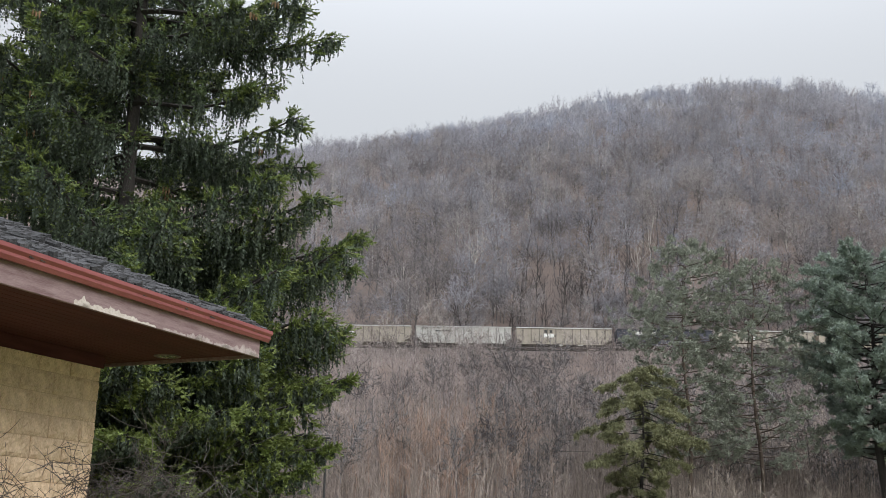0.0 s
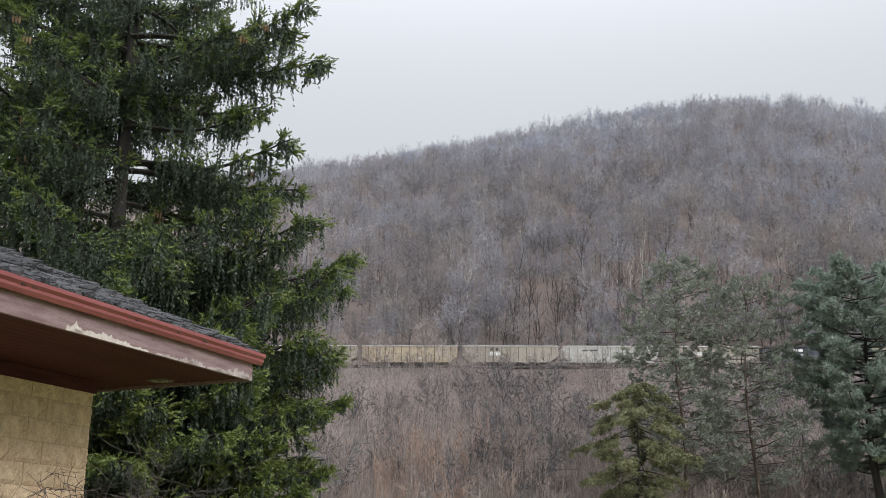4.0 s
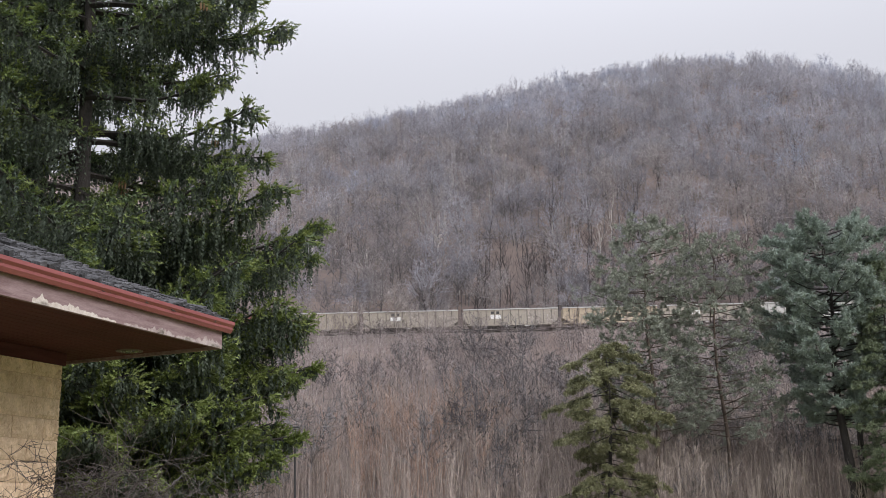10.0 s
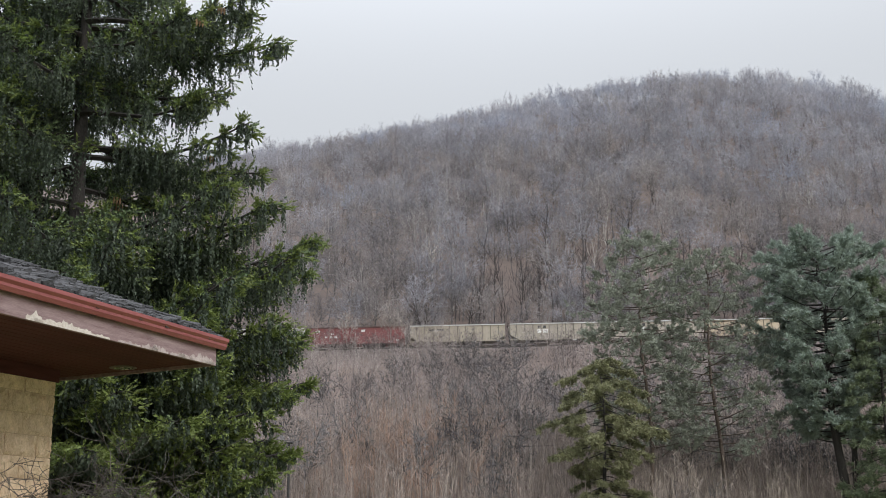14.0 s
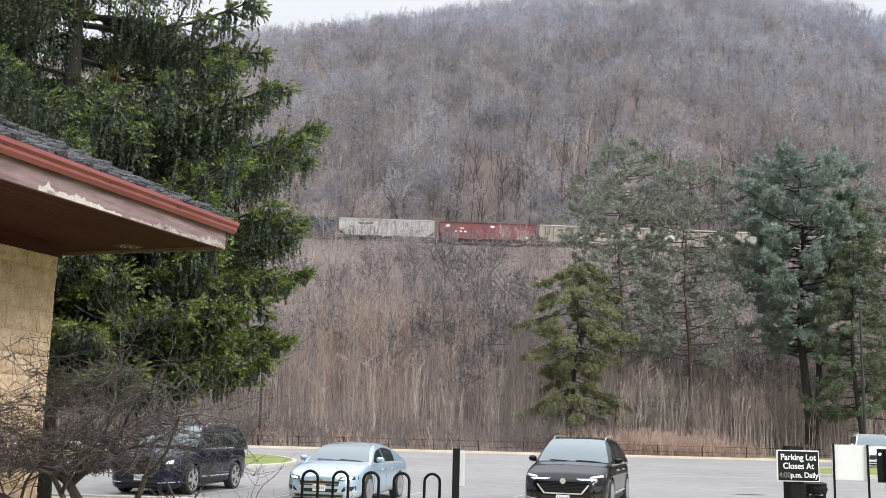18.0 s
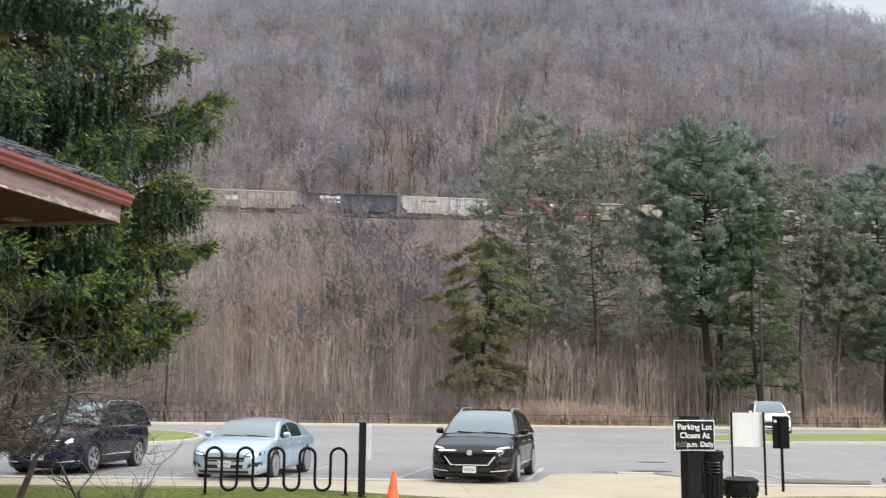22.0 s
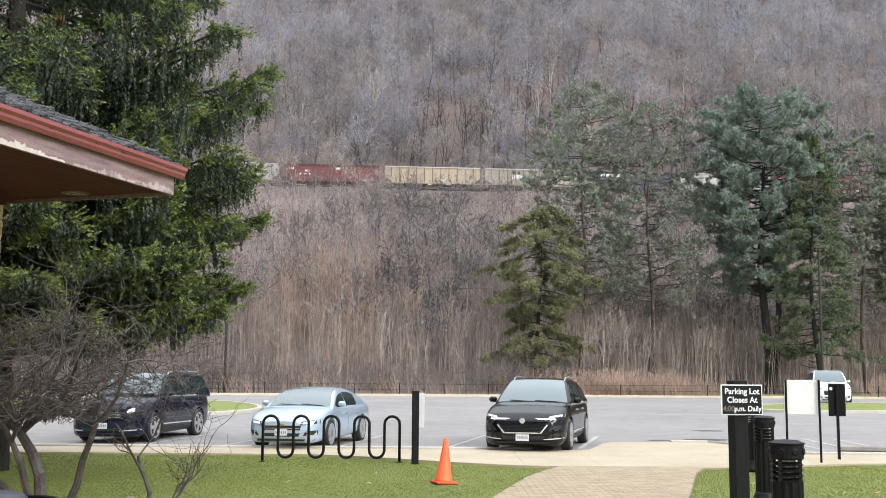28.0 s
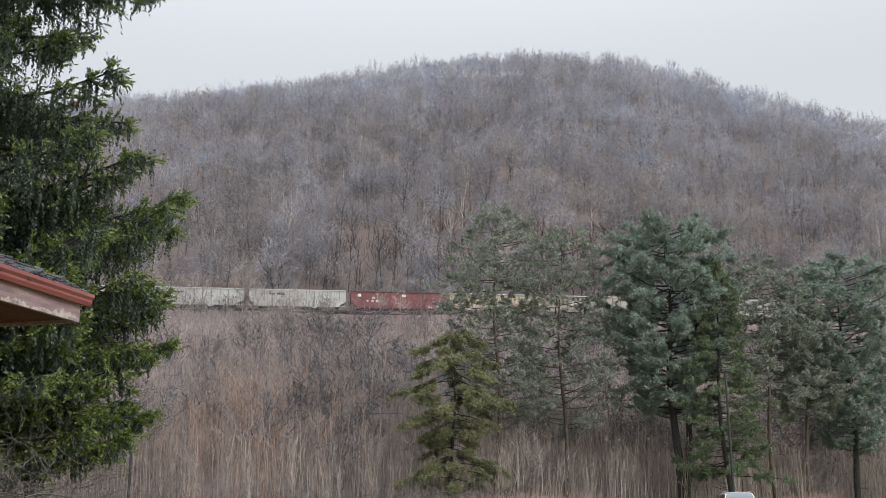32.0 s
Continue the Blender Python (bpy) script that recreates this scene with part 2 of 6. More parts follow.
LAWN = surface("lawn_soil", (0.112, 0.135, 0.028), (0.165, 0.19, 0.042), 0.5, 0.95, 0.6, 30, local=False)
LITTER = surface("leaf_litter", (0.078, 0.062, 0.055), (0.165, 0.122, 0.102), 0.06, 0.95, 0.8, 3, local=False)
ASPHALT = surface("asphalt", (0.19, 0.18, 0.17), (0.258, 0.244, 0.229), 0.15, 0.85, 0.3, 120, local=False, fine=0.5)
CONCRETE = surface("sidewalk_concrete", (0.35, 0.295, 0.20), (0.43, 0.37, 0.265), 0.7, 0.85, 0.25, 90, local=False)
KERB = surface("kerb_concrete", (0.38, 0.36, 0.32), (0.48, 0.45, 0.40), 1.5, 0.85, 0.3, 60, local=False)
PAVER = surface("paver", (0.27, 0.212, 0.14), (0.345, 0.276, 0.187), 3, 0.9, 0.3, 60, vary=0.11, piece="object")
PAVER_ISLE = surface("paver_rows", (0.27, 0.212, 0.14), (0.345, 0.276, 0.187), 3, 0.9, 0.3, 60, vary=0.11, piece="island")
SAND = surface("joint_sand", (0.185, 0.145, 0.095), (0.24, 0.19, 0.125), 5, 0.95, local=False)
BALLAST = surface("ballast_stone", (0.15, 0.14, 0.13), (0.27, 0.25, 0.235), 0.9, 0.95, 0.9, 5, local=False)
STEEL_RAIL = surface("rail_steel", (0.12, 0.09, 0.07), (0.2, 0.16, 0.13), 2, 0.5, metal=0.6)
BLACK_PAINT = surface("black_paint", (0.003, 0.003, 0.004), (0.006, 0.006, 0.007), 5, 0.42, 0.1, 200, spec=0.2)
BLACK_WOOD = surface("black_stained_wood", (0.005, 0.006, 0.006), (0.013, 0.013, 0.013), 6, 0.8, 0.3, 60, spec=0.2, stretch=(6, 6, 0.6))

# ---- the lie of the land ----
def rail_y(x):
    return 171 + 0.085 * x


RAIL_Z = 31.3


def ridge_distance(az):
    return 425 + 0.55 * np.maximum(0, 5 - az) ** 1.95 + 1.6 * np.maximum(0, az - 12)


def ridge_tangent(az):
    """Slope of the line of sight to the wooded skyline, less the height of the trees on it."""
    t = np.interp(az, [-25, -15, -12, -9, -6, -3, 0, 3, 6, 10, 13, 17, 19, 22, 25, 28, 45], [0.335, 0.376, 0.387, 0.397, 0.409, 0.418, 0.429, 0.438, 0.4435, 0.448, 0.440, 0.4285, 0.411, 0.389, 0.366, 0.341, 0.2])
    return t - 10.0 / ridge_distance(az)


def land(x, y):
    """Height of the ground: lawn and parking lot, the bank below the railway, its bench, and the wooded hill above."""
    x, y = np.asarray(x, float), np.asarray(y, float)
    low = 0.45 * np.clip((y - 28) / 50, 0, 1)
    r = np.hypot(x, y)
    az = np.degrees(np.arctan2(x, np.maximum(y, 1)))
    d = y - rail_y(x)
    edge = 83 + 0.3 * np.clip(x, -60, 45)
    k = np.clip((y - edge) / np.maximum(rail_y(x) - 7 - edge, 10), 0, 1)
    bank = low + (RAIL_Z - 0.35 - low) * (0.85 * k + 0.15 * k * k)
    D = ridge_distance(az)
    top = ridge_tangent(az) * D + 1.75
    # distance of the bench along this line of sight
    rb = 177 / np.maximum(np.cos(np.radians(az)) - 0.085 * np.sin(np.radians(az)), 0.25)
    q = np.clip((r - rb) / np.maximum(D - rb, 60), 0, 3)
    up = RAIL_Z + (top - RAIL_Z) * np.where(q < 1, q * (1.12 - 0.12 * q), 1 - 0.35 * np.maximum(q - 1, 0) ** 1.2)
    rough = 1.6 * np.sin(x * 0.047 + 1) * np.sin(y * 0.031) + 0.9 * np.sin(x * 0.11 + y * 0.07)
    up = up + rough * np.clip((d - 8) / 30, 0, 1)
    bank = bank + 0.5 * rough * np.clip(k * 3, 0, 1) * np.clip((1 - k) * 6, 0, 1)
    z = np.where(d > 7, np.maximum(up, RAIL_Z - 0.35), np.where(d > -7, RAIL_Z - 0.35, bank))
    z = np.where(y > edge, z, low)
    return z


def grid(xs, ys, dz=0.0, zf=land):
    X, Y = np.meshgrid(xs, ys)
    V = np.stack([X, Y, zf(X, Y) + dz], -1).reshape(-1, 3)
    nx, ny = len(xs), len(ys)
    i = (np.arange(ny - 1)[:, None] * nx + np.arange(nx - 1)[None]).ravel()
    return V, np.stack([i, i + 1, i + nx + 1, i + nx], 1)


gx = np.concatenate([np.linspace(-1500, -200, 40), np.linspace(-190, 260, 91), np.linspace(275, 1500, 40)])
gy = np.concatenate([np.linspace(-400, -20, 12), np.linspace(-10, 80, 46), np.linspace(82, 300, 74), np.linspace(304, 560, 65), np.linspace(575, 2200, 30)])
V, F = grid(gx, gy)
ground = poly_mesh("ground", V, F, [LAWN, LITTER], smooth=True)
cy = V[F].mean(1)
ground.data.polygons.foreach_set("material_index", (cy[:, 1] > 79 + 0.3 * np.clip(cy[:, 0], -60, 45)).astype(np.int32))
tagged(ground, "lawn rising into a leaf-strewn wooded hillside", "ground", kind="structure")

# ---- parking lot, islands, sidewalk, path ----
def lot_edge(x):
    return 71 + 0.06 * np.clip(x, -60, 60)


def smooth(t):
    t = np.clip(t, 0, 1)
    return t * t * (3 - 2 * t)


def band(name, xs, lo, hi, dz, material, rows=8):
    """A sheet between two curves y = lo(x) and y = hi(x), laid on the ground."""
    X = np.repeat(np.asarray(xs)[None], rows, 0)
    k = np.linspace(0, 1, rows)[:, None]
    Y = lo(X) * (1 - k) + hi(X) * k
    V = np.stack([X, Y, land(X, Y) + dz], -1).reshape(-1, 3)
    n = len(xs)
    i = (np.arange(rows - 1)[:, None] * n + np.arange(n - 1)[None]).ravel()
    return poly_mesh(name, V, np.stack([i, i + 1, i + n + 1, i + n], 1), material)


def walk_near(x):
    return np.where(x < 3.5, 23.7 - 2.65 * smooth((x + 3.5) / 5.7), 22.3 - 1.35 * smooth((9 - x) / 4))


def walk_far(x):
    return 25.6 - 0.9 * smooth((x - 7.6) / 0.6) + 3.3 * smooth((x - 3.2) / 1.2) * (1 - smooth((x - 7.2) / 0.7))


lot = band("road", np.linspace(-120, 120, 121), lambda x: 0 * x + 24.0, lot_edge, 0.006, ASPHALT, 24)
tagged(lot, "worn grey asphalt parking lot", "parking lot", kind="structure")

# sidewalk in slabs with open joints
sidewalk = empty("pavement", pose(0, 0, 0), "buff concrete sidewalk with a ramp to the lot", "sidewalk", kind="structure")
for i in range(-28, 40):
    x0, x1 = 1.5 * i + 0.003, 1.5 * i + 1.497
    xs = np.linspace(x0, x1, 5)
    n0, f0 = walk_near(xs), walk_far(xs)
    top = np.full(5, 0.04)
    V = []
    for z in (np.full(5, -0.05), top):
        V += [np.stack([xs, n0, z], 1), np.stack([xs, f0, z], 1)]
    V = np.concatenate(V)
    F = []
    for j in range(4):
        F += [(10 + j, 11 + j, 16 + j, 15 + j), (j, j + 1, 11 + j, 10 + j), (6 + j, 5 + j, 15 + j, 16 + j)]
    F += [(5, 0, 10, 15), (4, 9, 19, 14)]
    poly_mesh("slab", V, F, CONCRETE, sidewalk)

kerb_curve = np.linspace(-42, 60, 205)
for a, b in zip(range(0, 200, 8), range(8, 208, 8)):
    xs = kerb_curve[a:b + 1]
    if len(xs) < 2 or (3.4 < xs.mean() < 7.6):
        continue
    y = walk_far(xs)
    V = np.concatenate([np.stack([xs, y + o, np.full(len(xs), z)], 1) for o, z in ((0.004, -0.05), (0.004, 0.075), (0.02, 0.09), (0.15, 0.09), (0.18, 0.06), (0.19, -0.05))])
    n = len(xs)
    F = [(r * n + j, r * n + j + 1, (r + 1) * n + j + 1, (r + 1) * n + j) for r in range(5) for j in range(n - 1)]
    tagged(poly_mesh("kerb", V, F, KERB), "pale concrete kerb along the parking lot", "kerb", "kerbs of the lot", "structure")


def island(pts, label):
    """A grass island: a rounded patch of raised turf inside a kerb."""
    pts = [Vector((x, y, 0)) for x, y in pts]
    for _ in range(3):
        q = []
        for a, b in zip(pts, pts[1:] + pts[:1]):
            q += [a * 0.75 + b * 0.25, a * 0.25 + b * 0.75]
        pts = q
    c = sum(pts, Vector()) / len(pts)
    n = len(pts)
    isle = empty("traffic_island", pose(c.x, c.y, float(land(c.x, c.y))), label, "traffic island", "islands of the lot", "structure")

    def ring(k, z):
        return [((p - c) * (1 - k / max((p - c).length, 1))).to_tuple()[:2] + (z + float(land(p.x, p.y) - land(c.x, c.y)),) for p in pts]

    V = ring(0, -0.02) + ring(0.0, 0.13) + ring(0.03, 0.15) + ring(0.17, 0.15) + ring(0.19, 0.1)
    F = [(r * n + j, r * n + (j + 1) % n, (r + 1) * n + (j + 1) % n, (r + 1) * n + j) for r in range(4) for j in range(n)]
    poly_mesh("kerb", V, F, KERB, isle)
    bm = bmesh.new()
    vs = [bm.verts.new(v) for v in ring(0.18, 0.14)]
    f = bm.faces.new(vs)
    if f.normal.z < 0:
        f.normal_flip()
    bmesh.ops.poke(bm, faces=[f])
    part("turf", bm, LAWN_TURF, isle)


LAWN_TURF = surface("island_turf", (0.13, 0.16, 0.035), (0.20, 0.22, 0.06), 0.5, 0.95, 0.5, 25, local=False)
island([(-40, 39.5), (-9.6, 41.2), (-7.8, 46), (-9, 52), (-12.5, 57.5), (-40, 57)], "grass island with a low kerb behind parked cars")
island([(16.6, 36.6), (18.5, 34.4), (30, 35.5), (60, 40), (60, 47), (38, 45), (21, 41)], "grass island with a rounded kerbed nose")
island([(14.2, 50.2), (16, 48.4), (25, 50), (70, 58), (70, 71), (32, 63.5), (19, 58.8), (15.2, 54)], "long grass island across the lot")
verge = band("verge", np.linspace(-120, 120, 81), lambda x: lot_edge(x) + 0.25, lambda x: lot_edge(x) + 5, 0.05, surface("dry_verge", (0.17, 0.14, 0.07), (0.26, 0.20, 0.11), 0.4, 0.95, 0.6, 12, local=False), 4)
tagged(verge, "strip of dry tan grass behind the lot", "verge", kind="structure")
green_verge = band("verge", np.linspace(19, 120, 60), lambda x: lot_edge(x) + 0.28, lambda x: lot_edge(x) + 7, 0.07, LAWN_TURF, 4)
tagged(green_verge, "strip of short green grass behind the lot", "verge", kind="structure")
kx = np.linspace(-120, 120, 121)
kp = [(-0.06, 0.0), (-0.045, 0.14), (0.0, 0.155), (0.3, 0.15), (0.31, 0.05)]
V = np.stack([np.column_stack([kx, lot_edge(kx) + dy, land(kx, lot_edge(kx) + dy) + dz]) for dy, dz in kp]).reshape(-1, 3)
i = (np.arange(4)[:, None] * 121 + np.arange(120)[None]).ravel()
far_kerb = poly_mesh("kerb", V, np.stack([i, i + 1, i + 122, i + 121], 1), surface("tan_kerb", (0.44, 0.38, 0.28), (0.55, 0.48, 0.37), 0.8, 0.9, 0.3, 40, local=False))
tagged(far_kerb, "pale kerb at the lot's far edge", "kerb", "kerbs of the lot", "structure")

# faded paint on the asphalt
PAINT = surface("faded_road_paint", (0.30, 0.30, 0.29), (0.42, 0.41, 0.38), 3, 0.85, local=False)
for (x0, y0, x1, y1, w) in [(0.0, 26.6, 1.1, 31.5, 0.1), (-2.7, 26.6, -1.8, 31.5, 0.1), (-5.6, 26.6, -4.7, 31.5, 0.1), (-7.6, 26.6, -6.8, 31.5, 0.1), (3.25, 26.6, 4.4, 31.5, 0.12),
                            (8.6, 26.6, 8.8, 31.2, 0.12), (9.3, 26.6, 9.5, 31.2, 0.12), (10.1, 26.6, 10.3, 31.2, 0.12), (11.0, 26.6, 11.2, 31.2, 0.12), (15.0, 26.6, 15.2, 31.2, 0.12),
                            (5.0, 45.0, 12.0, 46.5, 0.14), (2.0, 52, 9.5, 53.5, 0.14), (9, 38.6, 13.5, 39.4, 0.14)]:
    d = Vector((x1 - x0, y1 - y0)).normalized()
    nx, ny = -d.y * w / 2, d.x * w / 2
    P4 = np.array([(x0 - nx, y0 - ny), (x0 + nx, y0 + ny), (x1 + nx, y1 + ny), (x1 - nx, y1 - ny)])
    line = poly_mesh("road_marking", np.column_stack([P4, land(P4[:, 0], P4[:, 1]) + 0.011]), [(3, 2, 1, 0)], PAINT)
    tagged(line, "faded pale paint line on the asphalt", "road marking", "lot lines", "structure")
PATCH = surface("tar_patch", (0.02, 0.02, 0.022), (0.05, 0.05, 0.052), 2, 0.7, local=False)
for cx, cy, rx, ry in [(7.3, 30.4, 0.62, 0.33), (8.4, 34.6, 0.5, 0.28), (5.9, 29.95, 0.35, 0.12)]:
    bm = bmesh.new()
    bm.faces.new([bm.verts.new((cx + rx * math.cos(a / 3.5) * (1 + 0.12 * math.sin(a * 1.7)), cy + ry * math.sin(a / 3.5) * (1 + 0.1 * math.cos(a)), 0.012 + float(land(cx, cy)))) for a in range(22)])
    tagged(part("tar_patch", bm, PATCH), "dark sunken tar patch in the asphalt", "road patch", "lot patches", "structure")


# brick path: sand bed, then pavers in running bond across it
def path_left(y):
    return -0.60 + 0.235 * (y - 10.5) + 0.30 * smooth((y - 18.5) / 3.0)


def path_right(y):
    return 2.02 + 0.265 * (y - 10.4) + 0.2 * smooth((y - 19.5) / 2)


path = empty("garden_path", pose(0, 0, 0), "path of buff brick pavers in running bond", "path", kind="structure")
ys = np.linspace(2.5, 21.6, 40)
V = np.concatenate([np.stack([path_left(ys), ys, 0 * ys + 0.036], 1), np.stack([path_right(ys), ys, 0 * ys + 0.036], 1)])
poly_mesh("sand_bed", V, [(j, 40 + j, 41 + j, j + 1) for j in range(39)], SAND, path)
PW, PL = 0.115, 0.225


def paver_arrays(rng):
    w, l, h, b = PL - 0.008, PW - 0.008, 0.05, 0.006
    V = [(x, y, 0.0) for x, y in ((0, 0), (w, 0), (w, l), (0, l))] + [(x, y, h - b) for x, y in ((0, 0), (w, 0), (w, l), (0, l))] + [(x, y, h) for x, y in ((b, b), (w - b, b), (w - b, l - b), (b, l - b))]
    F = [(0, 1, 5, 4), (1, 2, 6, 5), (2, 3, 7, 6), (3, 0, 4, 7), (4, 5, 9, 8), (5, 6, 10, 9), (6, 7, 11, 10), (7, 4, 8, 11), (8, 9, 10, 11)]
    return np.array(V), np.array(F)


rng = np.random.default_rng(5)
pv, pf = paver_arrays(rng)
brick_mesh, rest, nrest, count = None, [], 0, 0
restf = []
row = 0
for y in np.arange(9.2, 20.95, PW):
    row += 1
    xl, xr = float(path_left(y)), float(path_right(y))
    x = math.floor(xl / PL) * PL + (PL / 2 if row % 2 else 0)
    while x < xr:
        if x > xl - PL * 0.85 and x + PL < xr + PL * 0.85:
            dz = rng.uniform(-0.003, 0.003)
            cut = x < xl or x + PL > xr
            if 10.4 < y < 13.3 and count < 300 and not cut:
                if brick_mesh is None:
                    ob = poly_mesh("brick", pv, pf, PAVER, path)
                    brick_mesh = ob.data
                else:
                    ob = new("brick", brick_mesh)
                    ob.parent = path
                ob.location = (x, y, dz)
                count += 1
            else:
                rest.append(np.column_stack([np.clip(pv[:, 0] + x, xl, xr), pv[:, 1] + y, pv[:, 2] + dz]))
                restf.append(pf + nrest)
                nrest += len(pv)
        x += PL
tagged(poly_mesh("brick_rows", np.concatenate(rest), np.concatenate(restf), PAVER_ISLE, path), kind="stuff")

# ---- railway: ballast bed, sleepers and rails on the bench ----
track = empty("railway_track", pose(0, 0, 0), "railway track on grey ballast along the hillside", "railway track", kind="structure")
xs = np.linspace(-150, 190, 86)
prof = [(-3.6, -0.5), (-2.4, -0.28), (2.4, -0.28), (3.6, -0.5)]
V = np.concatenate([np.stack([xs, rail_y(xs) + o, 0 * xs + RAIL_Z + z + 0.02 * np.sin(xs * 3)], 1) for o, z in prof])
n = len(xs)
poly_mesh("ballast", V, [(r * n + j, r * n + j + 1, (r + 1) * n + j + 1, (r + 1) * n + j) for r in range(3) for j in range(n - 1)], BALLAST, track)
for o in (-0.755, 0.755):
    V = np.concatenate([np.stack([xs, rail_y(xs) + o + q, 0 * xs + RAIL_Z + z], 1) for q, z in ((-0.036, -0.16), (-0.036, 0.0), (0.036, 0.0), (0.036, -0.16))])
    poly_mesh("rail", V, [(r * n + j, r * n + j + 1, (r + 1) * n + j + 1, (r + 1) * n + j) for r in range(3) for j in range(n - 1)], STEEL_RAIL, track)
TIE = surface("creosoted_wood", (0.05, 0.035, 0.025), (0.1, 0.075, 0.055), 3, 0.9)
tie_mesh = None
for i in range(-110, 130):
    if i % 1 == 0:
        x = i * 0.6
        if tie_mesh is None:
            bm = bmesh.new()
            box(bm, -0.11, 0.11, -1.3, 1.3, -0.34, -0.17)
            ob = part("sleeper", bm, TIE, track)
            tie_mesh = ob.data
        else:
            ob = new("sleeper", tie_mesh)
            ob.parent = track
        ob.location = (x, rail_y(x), RAIL_Z)
        ob.rotation_euler = (0, 0, math.atan(0.085))
# access track and its low guard rail in front of the line
service = band("road", np.linspace(-150, 190, 86), lambda x: rail_y(x) - 6.6, lambda x: rail_y(x) - 3.7, 0.03, surface("gravel_lane", (0.24, 0.215, 0.185), (0.36, 0.33, 0.29), 0.5, 0.95, 0.6, 8, local=False), 3)
tagged(service, "pale gravel lane beside the railway", "lane", kind="structure")
bm = bmesh.new()
tube(bm, [(x, rail_y(x) - 6.9 - 0.03 * (x + 20), RAIL_Z - 0.25 + 0.1 * math.sin(x * 0.13)) for x in range(-60, 15, 3)], 0.09, 6)
tagged(part("pipe", bm, surface("weathered_pipe", (0.06, 0.05, 0.045), (0.12, 0.1, 0.085), 1, 0.7)), "long dark pipe lying along the railway bank", "pipe")

# ---- hopper cars ----
def hopper_car(label, a, b, marks, rib_shade=0.8, cap=(0.55, 0.55, 0.53)):
    """A ribbed coal hopper car, 15 m long, on two trucks."""
    SIDE = surface("hopper_side", a, b, 0.5, 0.7, 0.15, 4, stretch=(1, 1, 0.35), mid=0.5)
    # rib colour: the side's own, darkened to carry the shade beside each rib
    RIB = surface("hopper_rib_shade", tuple(c * rib_shade for c in a), tuple(c * rib_shade for c in b), 0.6, 0.7)
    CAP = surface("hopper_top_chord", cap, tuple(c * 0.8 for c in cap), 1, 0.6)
    car = empty("hopper_car", pose(0, 0, 0), label, "rail car", "cars of the coal train")
    H, Z0, ZB, LX = 4.08, 1.5, 1.75, 7.72
    # body: sides full height between the bolsters, slope sheets at the ends
    bm = bmesh.new()
    prof = [(-LX, H), (LX, H), (LX, 2.35), (LX - 1.0, ZB), (LX - 1.0, Z0), (-LX + 1.0, Z0), (-LX + 1.0, ZB), (-LX, 2.35)]
    for y in (-1.5, 1.5):
        vs = [bm.verts.new((x, y, z)) for x, z in prof]
        f = bm.faces.new(vs if y > 0 else vs[::-1])
    bm.verts.ensure_lookup_table()
    n = len(prof)
    for i in range(1, n):
        j = (i + 1) % n
        if (i, j) != (0, 1):
            bm.faces.new((bm.verts[i], bm.verts[j], bm.verts[n + j], bm.verts[n + i]))
    part("body", bm, SIDE, car)
    bm = bmesh.new()
    box(bm, -LX + 0.1, LX - 0.1, -1.4, 1.4, H - 0.5, H - 0.42)
    part("coal_load", bm, surface("coal", (0.008, 0.008, 0.009), (0.03, 0.03, 0.032), 2, 0.6, 0.8, 6), car)
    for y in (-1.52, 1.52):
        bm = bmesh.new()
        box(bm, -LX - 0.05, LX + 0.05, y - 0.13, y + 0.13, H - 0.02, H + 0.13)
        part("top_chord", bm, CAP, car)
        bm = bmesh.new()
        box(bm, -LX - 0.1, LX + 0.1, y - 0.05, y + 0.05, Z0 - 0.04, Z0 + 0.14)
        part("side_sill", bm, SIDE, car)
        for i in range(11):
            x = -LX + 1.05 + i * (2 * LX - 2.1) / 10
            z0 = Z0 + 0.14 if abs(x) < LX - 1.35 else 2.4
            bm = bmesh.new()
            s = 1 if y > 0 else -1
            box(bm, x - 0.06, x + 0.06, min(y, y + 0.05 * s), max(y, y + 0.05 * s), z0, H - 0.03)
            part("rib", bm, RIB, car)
    for s in (-1, 1):
        bm = bmesh.new()
        box(bm, min(s * (LX - 1.9), s * (LX + 0.25)), max(s * (LX - 1.9), s * (LX + 0.25)), -1.25, 1.25, 0.92, 1.06)
        part("end_platform", bm, DARK_IRON, car)
        for y in (-1.35, 0, 1.35):
            bm = bmesh.new()
            box(bm, s * (LX - 0.12) - 0.05, s * (LX - 0.12) + 0.05, y - 0.05, y + 0.05, 1.06, 2.3)
            part("end_post", bm, RIB, car)
        bm = bmesh.new()
        tube(bm, [(s * (LX + 0.2), 0, 0.85), (s * (LX + 0.4), 0, 0.85)], 0.11, 6)
        part("coupler", bm, DARK_IRON, car)
        truck = new("truck")
        truck.parent = car
        truck.location = (s * (LX - 1.65), 0, 0)
        for y in (-0.98, 0.98):
            bm = bmesh.new()
            box(bm, -1.15, 1.15, y - 0.07, y + 0.07, 0.42, 0.62)
            box(bm, -0.35, 0.35, y - 0.09, y + 0.09, 0.3, 0.85)
            part("side_frame", bm, DARK_IRON, truck)
            for x in (-0.88, 0.88):
                bm = bmesh.new()
                k = 12
                rings = [[bm.verts.new((x + r * math.cos(2 * math.pi * i / k), y * 0.77 + o, 0.45 + r * math.sin(2 * math.pi * i / k))) for i in range(k)] for r, o in ((0.45, -0.06), (0.45, 0.06))]
                for i in range(k):
                    bm.faces.new((rings[0][i], rings[0][(i + 1) % k], rings[1][(i + 1) % k], rings[1][i]))
                bm.faces.new(rings[0][::-1])
                bm.faces.new(rings[1])
                part("wheel", bm, DARK_IRON, truck)
